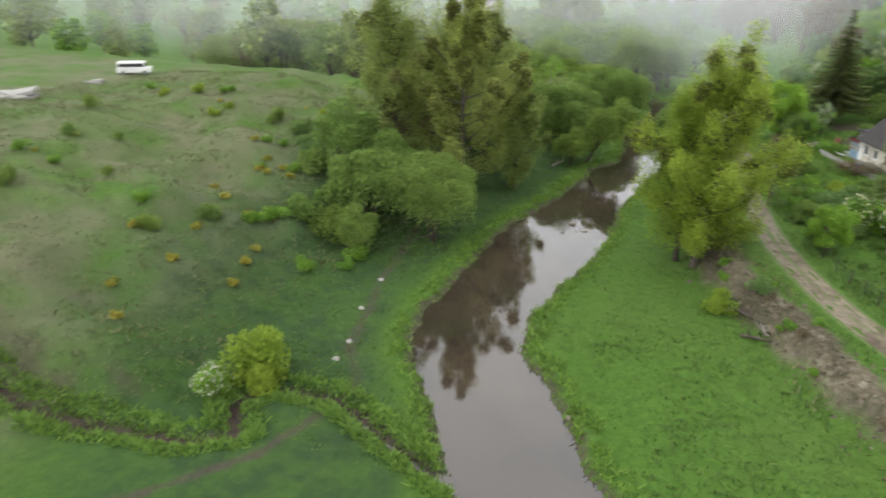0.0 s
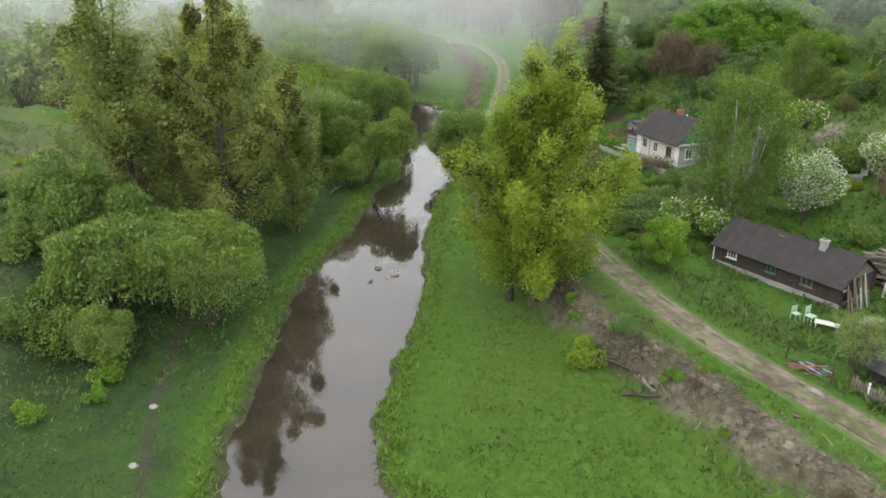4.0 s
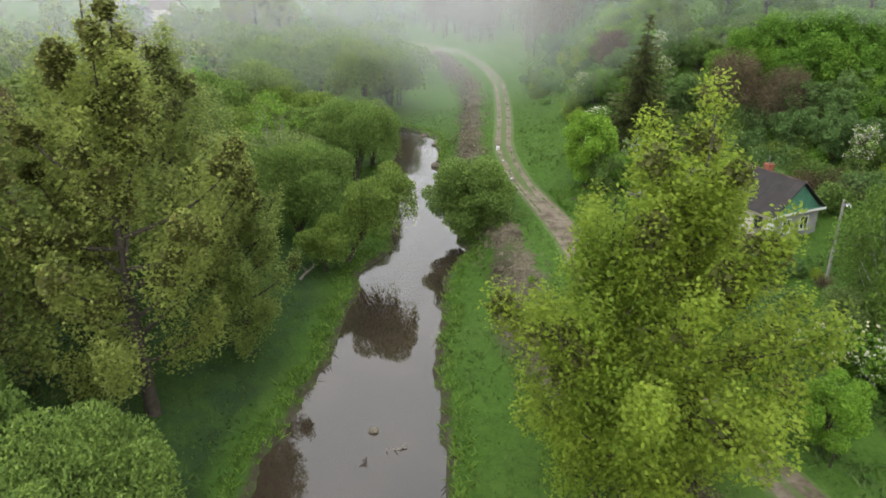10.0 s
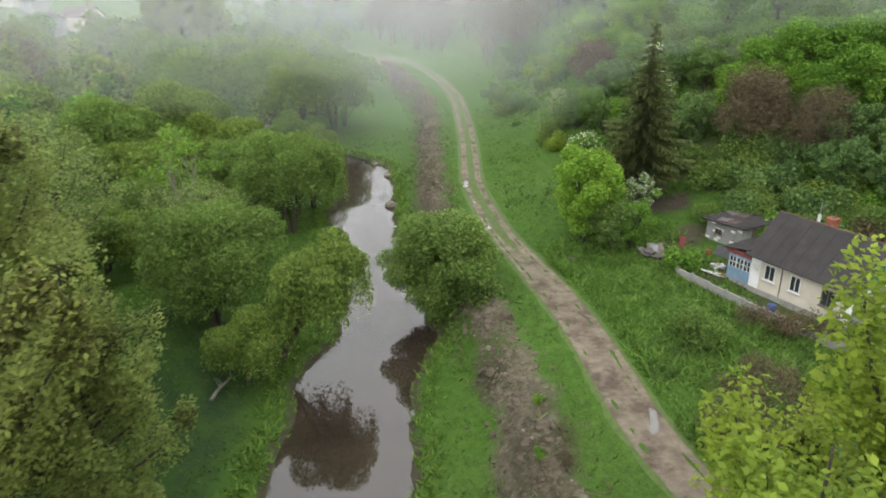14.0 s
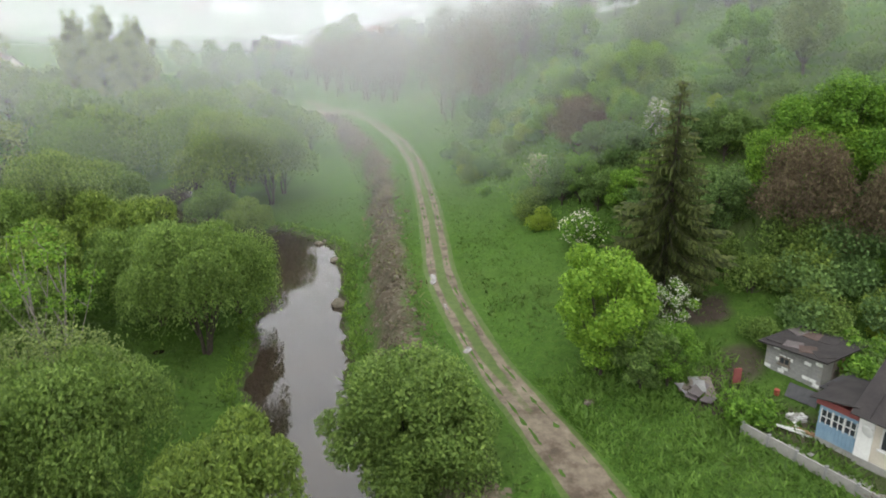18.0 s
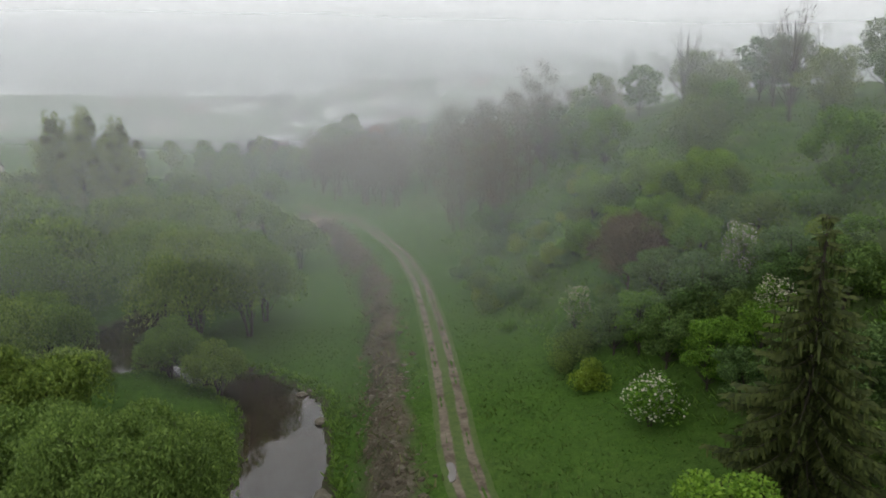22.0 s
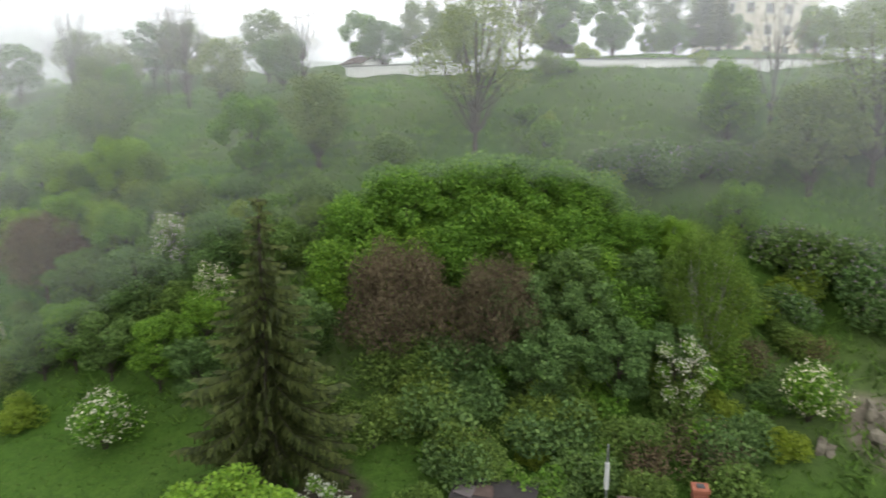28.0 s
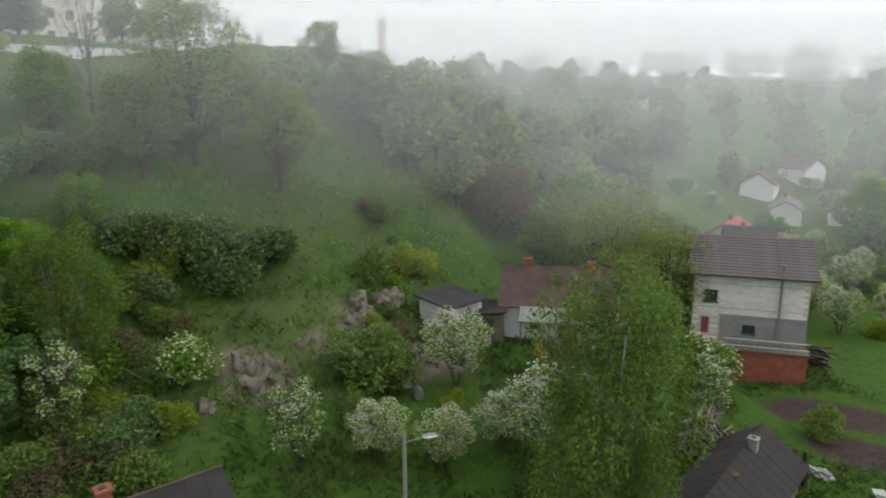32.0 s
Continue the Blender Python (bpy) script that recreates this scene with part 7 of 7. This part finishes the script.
# parked van and slabs on the bare plateau
van = thing("parked_van", on_ground(-61.5, 66.2, 0, 38), "white van parked on the grassy plateau", "van")
part("body", box(-2.4, -0.95, 0.35, 2.4, 0.95, 1.15, 0.1), PAINT_WHITE, van)
part("cabin", box(-2.3, -0.88, 1.15, 1.6, 0.88, 1.95, 0.15), PAINT_WHITE, van)
part("window_band", box(-2.1, -0.9, 1.25, 1.35, 0.9, 1.7), GLASS, van)
part("windscreen", box(1.5, -0.75, 1.2, 1.66, 0.75, 1.75), GLASS, van)
for x_ in (-1.5, 1.5):
    for y_ in (-0.98, 0.78):
        w_ = part("wheel", rod((x_, y_, 0.34), (x_, y_ + 0.2, 0.34), 0.34, None, 14), DARK_STEEL, van)
        part("hub", rod((x_, y_ - 0.01, 0.34), (x_, y_ + 0.21, 0.34), 0.15, None, 10), STEEL, w_)
heap("concrete_slabs", "old concrete slabs lying on the plateau", "slabs", on_ground(-58.5, 45, 0, 20), 5, 4.5, 1.0, (0.8, 1.2), [CONCRETE], 41, 0.5, 0.2)
heap("concrete_slabs", "old concrete slabs lying on the plateau", "slabs", on_ground(-59.2, 57.4, 0, 30), 3, 2.4, 0.6, (0.5, 0.8), [CONCRETE], 42, 0.3, 0.2)
for x, y in [(-2.7, 36.6), (0.7, 25.8), (-1.4, 31), (1.2, 23.2)]:
    st = thing("pale_stone", on_ground(x, y), "single pale stone lying on the meadow", "stone", "pale stones")
    part("stone", lump(0.3, 0.24, 0.18, int(x * 3) + 9, 0.3), CONCRETE, st)

# ---------------------------------------------------------------- undergrowth, grass, rubble, puddles
def blades(name, label, category, pts, height, mat, seed, spread=0.16, per=3):
    """Upright tufts at pts, joined: too many to count."""
    g = np.random.default_rng(seed)
    n = len(pts) * per
    base = np.repeat(pts, per, 0) + np.concatenate([g.normal(0, spread, (n, 2)), np.zeros((n, 1))], 1)
    a = g.uniform(0, 2 * np.pi, n)
    h = np.repeat(height, per) * g.uniform(0.6, 1.3, n)
    lean = g.normal(0, 0.8, (n, 2)) * h[:, None]
    w = np.stack([np.cos(a), np.sin(a), np.zeros(n)], 1) * (0.05 + 0.10 * h)[:, None]
    top = base + np.concatenate([lean, h[:, None]], 1)
    q = np.stack([base - w, base + w, top + w * 0.25, top - w * 0.25], 1)
    me = quads_mesh(name, q, mat)
    return tagged(new(name, me), label, category, kind="stuff")


def scatter(seed, n, x0, x1, y0, y1):
    g = np.random.default_rng(seed)
    x, y = g.uniform(x0, x1, n), g.uniform(y0, y1, n)
    return x, y


def raised(x, y, dz=-0.03):
    return np.stack([x, y, ground_height(x, y) + dz], 1)


x, y = scatter(101, 60000, -22, 30, 14, 150)
d = from_water(x, y)
keep = (d > 0.1) & (d < 1.6)
x1, y1 = x[keep], y[keep]
blades("bank_grass", "tall lush grass overhanging the water's edge", "grass", raised(x1, y1), 0.2 + 0.2 * np.abs(lattice(x1, y1, 3, 61)), GRASS_LUSH, 102, 0.14, 4)
x, y = scatter(103, 46000, -12, 46, 14, 160)
d = from_water(x, y)
rx = np.interp(y, ROAD_Y, ROAD_X)
rbx = np.interp(y, RIDGE_Y, RIDGE_X)
keep = (d > 0.8) & (np.abs(x - rx) > 2.0) & (np.abs(x - rbx) > 1.7) & (x < np.interp(y, FOOT_Y, FOOT_X) + 6)
x2, y2 = x[keep], y[keep]
blades("meadow_grass", "short lush meadow grass", "grass", raised(x2, y2), 0.13 + 0.16 * np.clip(lattice(x2, y2, 5, 62) + lattice(x2, y2, 1.5, 63) * 0.6, 0, 1), GRASS, 104, 0.2, 2)
x, y = scatter(105, 20000, -60, -6, 8, 75)
x3, y3 = x[from_water(x, y) > 2], y[from_water(x, y) > 2]
blades("hill_grass", "rough dry tussock grass on the hillside", "grass", raised(x3, y3), 0.12 + 0.18 * np.abs(lattice(x3, y3, 4, 64)), GRASS_DRY, 106, 0.3, 2)
x, y = scatter(107, 26000, 28, 92, 60, 190)
s = x - np.interp(y, FOOT_Y, FOOT_X)
keep = (s > 1) & (s < 42)
x4, y4 = x[keep], y[keep]
blades("slope_grass", "long tussocky grass on the hillside", "grass", raised(x4, y4), 0.25 + 0.25 * np.abs(lattice(x4, y4, 5, 65)), GRASS_LUSH, 108, 0.3, 3)
x, y = scatter(109, 5200, 10, 42, 20, 240)
rbx = np.interp(y, RIDGE_Y, RIDGE_X)
keep = (np.abs(x - rbx) < 3.0) & (lattice(x, y, 5, 22) > -0.6)
x5, y5 = x[keep], y[keep]
blades("ridge_straw", "pale dead stalks on the earth ridge", "dry grass", raised(x5, y5), 0.3 + 0.2 * np.abs(lattice(x5, y5, 4, 66)), GRASS_DRY, 110, 0.3, 3)


def clods(name, label, n, mat, seed, size):
    """Rough lumps of earth and stone along the ridge."""
    g = np.random.default_rng(seed)
    y = g.uniform(20, 232, n)
    x = np.interp(y, RIDGE_Y, RIDGE_X) + g.normal(0, 0.95, n)
    z = ground_height(x, y)
    base = np.array([[-1, -1, -0.4], [1, -1, -0.4], [1, 1, -0.4], [-1, 1, -0.4], [-0.6, -0.6, 0.5], [0.6, -0.7, 0.4], [0.6, 0.6, 0.55], [-0.7, 0.6, 0.45]])
    quads = [(0, 1, 5, 4), (1, 2, 6, 5), (2, 3, 7, 6), (3, 0, 4, 7), (4, 5, 6, 7)]
    sz = size * g.lognormal(0, 0.5, (n, 1, 1))
    v = base[None] * sz * g.uniform(0.5, 1.4, (n, 8, 3))
    a = g.uniform(0, 2 * np.pi, n)
    c, s = np.cos(a)[:, None], np.sin(a)[:, None]
    vx, vy = v[..., 0] * c - v[..., 1] * s, v[..., 0] * s + v[..., 1] * c
    v = np.stack([vx + x[:, None], vy + y[:, None], v[..., 2] + z[:, None]], -1)
    q = v[:, np.array(quads)].reshape(-1, 4, 3)
    tagged(new(name, quads_mesh(name, q, mat)), label, "rubble", kind="stuff")


clods("earth_clods", "dark clods of dug earth on the ridge", 7000, CLOD, 201, 0.10)
clods("broken_stone", "pale broken stones strewn on the ridge", 500, STONE, 202, 0.10)

PUDDLE = finish(material("puddle_water"), (0.11, 0.095, 0.078), 0.06, 0, None, 0, 1.0)
for i, (x, y, rx_, ry_) in enumerate([(19.3, 117.9, 0.42, 1.2), (20.1, 104.8, 0.4, 0.8), (19.7, 112, 0.3, 0.7), (24.3, 86.5, 0.7, 0.9), (24.6, 82.6, 0.5, 0.8), (23.4, 91.8, 0.45, 0.7), (25.3, 74.5, 0.6, 1.4), (39.6, 31.0, 0.4, 1.0), (37.6, 36.6, 0.35, 0.8), (30.3, 50.6, 0.4, 0.7)]):
    ring = [(rx_ * math.cos(a) * (1 + 0.25 * math.sin(3 * a + i)), ry_ * math.sin(a) * (1 + 0.2 * math.sin(2 * a + i)), 0) for a in np.linspace(0, 2 * math.pi, 22)[:-1]]
    pd = thing("puddle", on_ground(x, y, 0.02, 0), "shallow muddy puddle in the track", "puddle", "puddles")
    low_ring = [(u * 1.05, v * 1.05, -0.12) for u, v, _ in ring]
    n = len(ring)
    under("water", mesh_from("water", ring + low_ring, [tuple(range(n))] + [(k, (k + 1) % n, n + (k + 1) % n, n + k) for k in range(n)], PUDDLE), pd)

# undergrowth on the hillside and bank bushes
ug = random.Random(77)
made = 0
while made < 120:
    y = ug.uniform(84, 172)
    x = float(np.interp(y, FOOT_Y, FOOT_X)) + ug.uniform(-1, 17)
    if ug.random() < 0.35 and y > 132:
        continue
    if math.hypot(x - 41, y - 86) < 7 or float(lattice(np.array(x), np.array(y), 9, 71)) < -0.35:
        continue
    k = ug.choice(["bush0", "bush1", "bush1", "bush2", "bush_young"])
    plant(k, x, y, {"bush2": "dark green undergrowth bush on the slope", "bush_young": "pale yellow-green bush on the slope"}.get(k, "green undergrowth bush on the slope"), ug.uniform(0.6, 1.25), group="hillside undergrowth")
    made += 1
made = 0
while made < 46:
    x, y = ug.uniform(52, 84), ug.uniform(66, 112)
    if float(lattice(np.array(x), np.array(y), 8, 72)) < 0.0:
        continue
    plant(ug.choice(["bush0", "bush1", "bush_brown", "bush_young"]), x, y, "small bush scattered on the grassy hillside", ug.uniform(0.5, 1.0), group="hillside undergrowth")
    made += 1
for i in range(26):
    y = ug.uniform(20, 88)
    x = float(np.interp(y, RIDGE_Y, RIDGE_X)) + ug.uniform(-1.4, 1.6)
    plant(ug.choice(["bush0", "bush_brown", "bush0"]), x, y, "low weedy bush on the earth ridge", ug.uniform(0.25, 0.5), group="ridge weeds")

for i in range(85):
    x, y = ug.uniform(-52, -7), ug.uniform(18, 66)
    if float(lattice(np.array(x), np.array(y), 9, 73)) < -0.1:
        continue
    plant(ug.choice(["bush0", "bush0", "bush_young", "bush1", "broom"]), x, y, "low weedy bush on the hummocky hillside", ug.uniform(0.3, 0.65), group="hillside weeds")
x, y = scatter(121, 16000, -24, 14, 6, 24)
bl = from_line(BROOK, x, y)
keep = (bl > 0.4) & (bl < 1.7) & (from_water(x, y) > 0.3)
x6, y6 = x[keep], y[keep]
blades("brook_reeds", "rank green grass crowding the little brook", "grass", raised(x6, y6), 0.2 + 0.2 * np.abs(lattice(x6, y6, 2, 67)), GRASS_LUSH, 122, 0.12, 4)
far_wood("plateau_wood", "dim wood behind the bare plateau", [(ug.choice(["far0", "far1", "far1", "far_brown"]), ug.uniform(-230, -64), ug.uniform(84, 260), ug.uniform(0.9, 1.5)) for _ in range(80)])

# the overgrown garden between the barn, the cottage and the track
for i in range(46):
    x, y = ug.uniform(28.5, 44), ug.uniform(59, 79)
    if abs(x - float(np.interp(y, ROAD_Y, ROAD_X))) < 2.6 or (x > 36 and y < 61) or (y > 76 and x > 34):
        continue
    k = ug.choice(["bush0", "bush1", "bush2", "bush_young", "bush0", "bush_brown"])
    plant(k, x, y, {"bush2": "dark bush in the overgrown garden", "bush_brown": "bare brown bush in the overgrown garden"}.get(k, "green bush in the overgrown garden"), ug.uniform(0.4, 0.95), group="garden bushes")
x, y = scatter(131, 9000, 27, 66, 34, 82)
keep = (np.abs(x - np.interp(y, ROAD_Y, ROAD_X)) > 2.2) & (x > np.interp(y, ROAD_Y, ROAD_X)) & (lattice(x, y, 4, 74) > -0.25) & (np.hypot(x - 50.5, y - 40.2) > 6.0)
x7, y7 = x[keep], y[keep]
blades("garden_grass", "rank uncut grass in the cottage gardens", "grass", raised(x7, y7), 0.25 + 0.3 * np.abs(lattice(x7, y7, 3, 68)), GRASS, 132, 0.25, 3)

x, y = scatter(141, 9000, 24, 40, 66, 100)
keep = (x > np.interp(y, ROAD_Y, ROAD_X) + 2.0) & (x < 37.5 - 0.1 * np.abs(y - 80))
x8, y8 = x[keep], y[keep]
blades("yard_grass", "knee-high grass in front of the cottage", "grass", raised(x8, y8), 0.15 + 0.4 * np.abs(lattice(x8, y8, 2.5, 69)), GRASS_LUSH, 142, 0.2, 3)
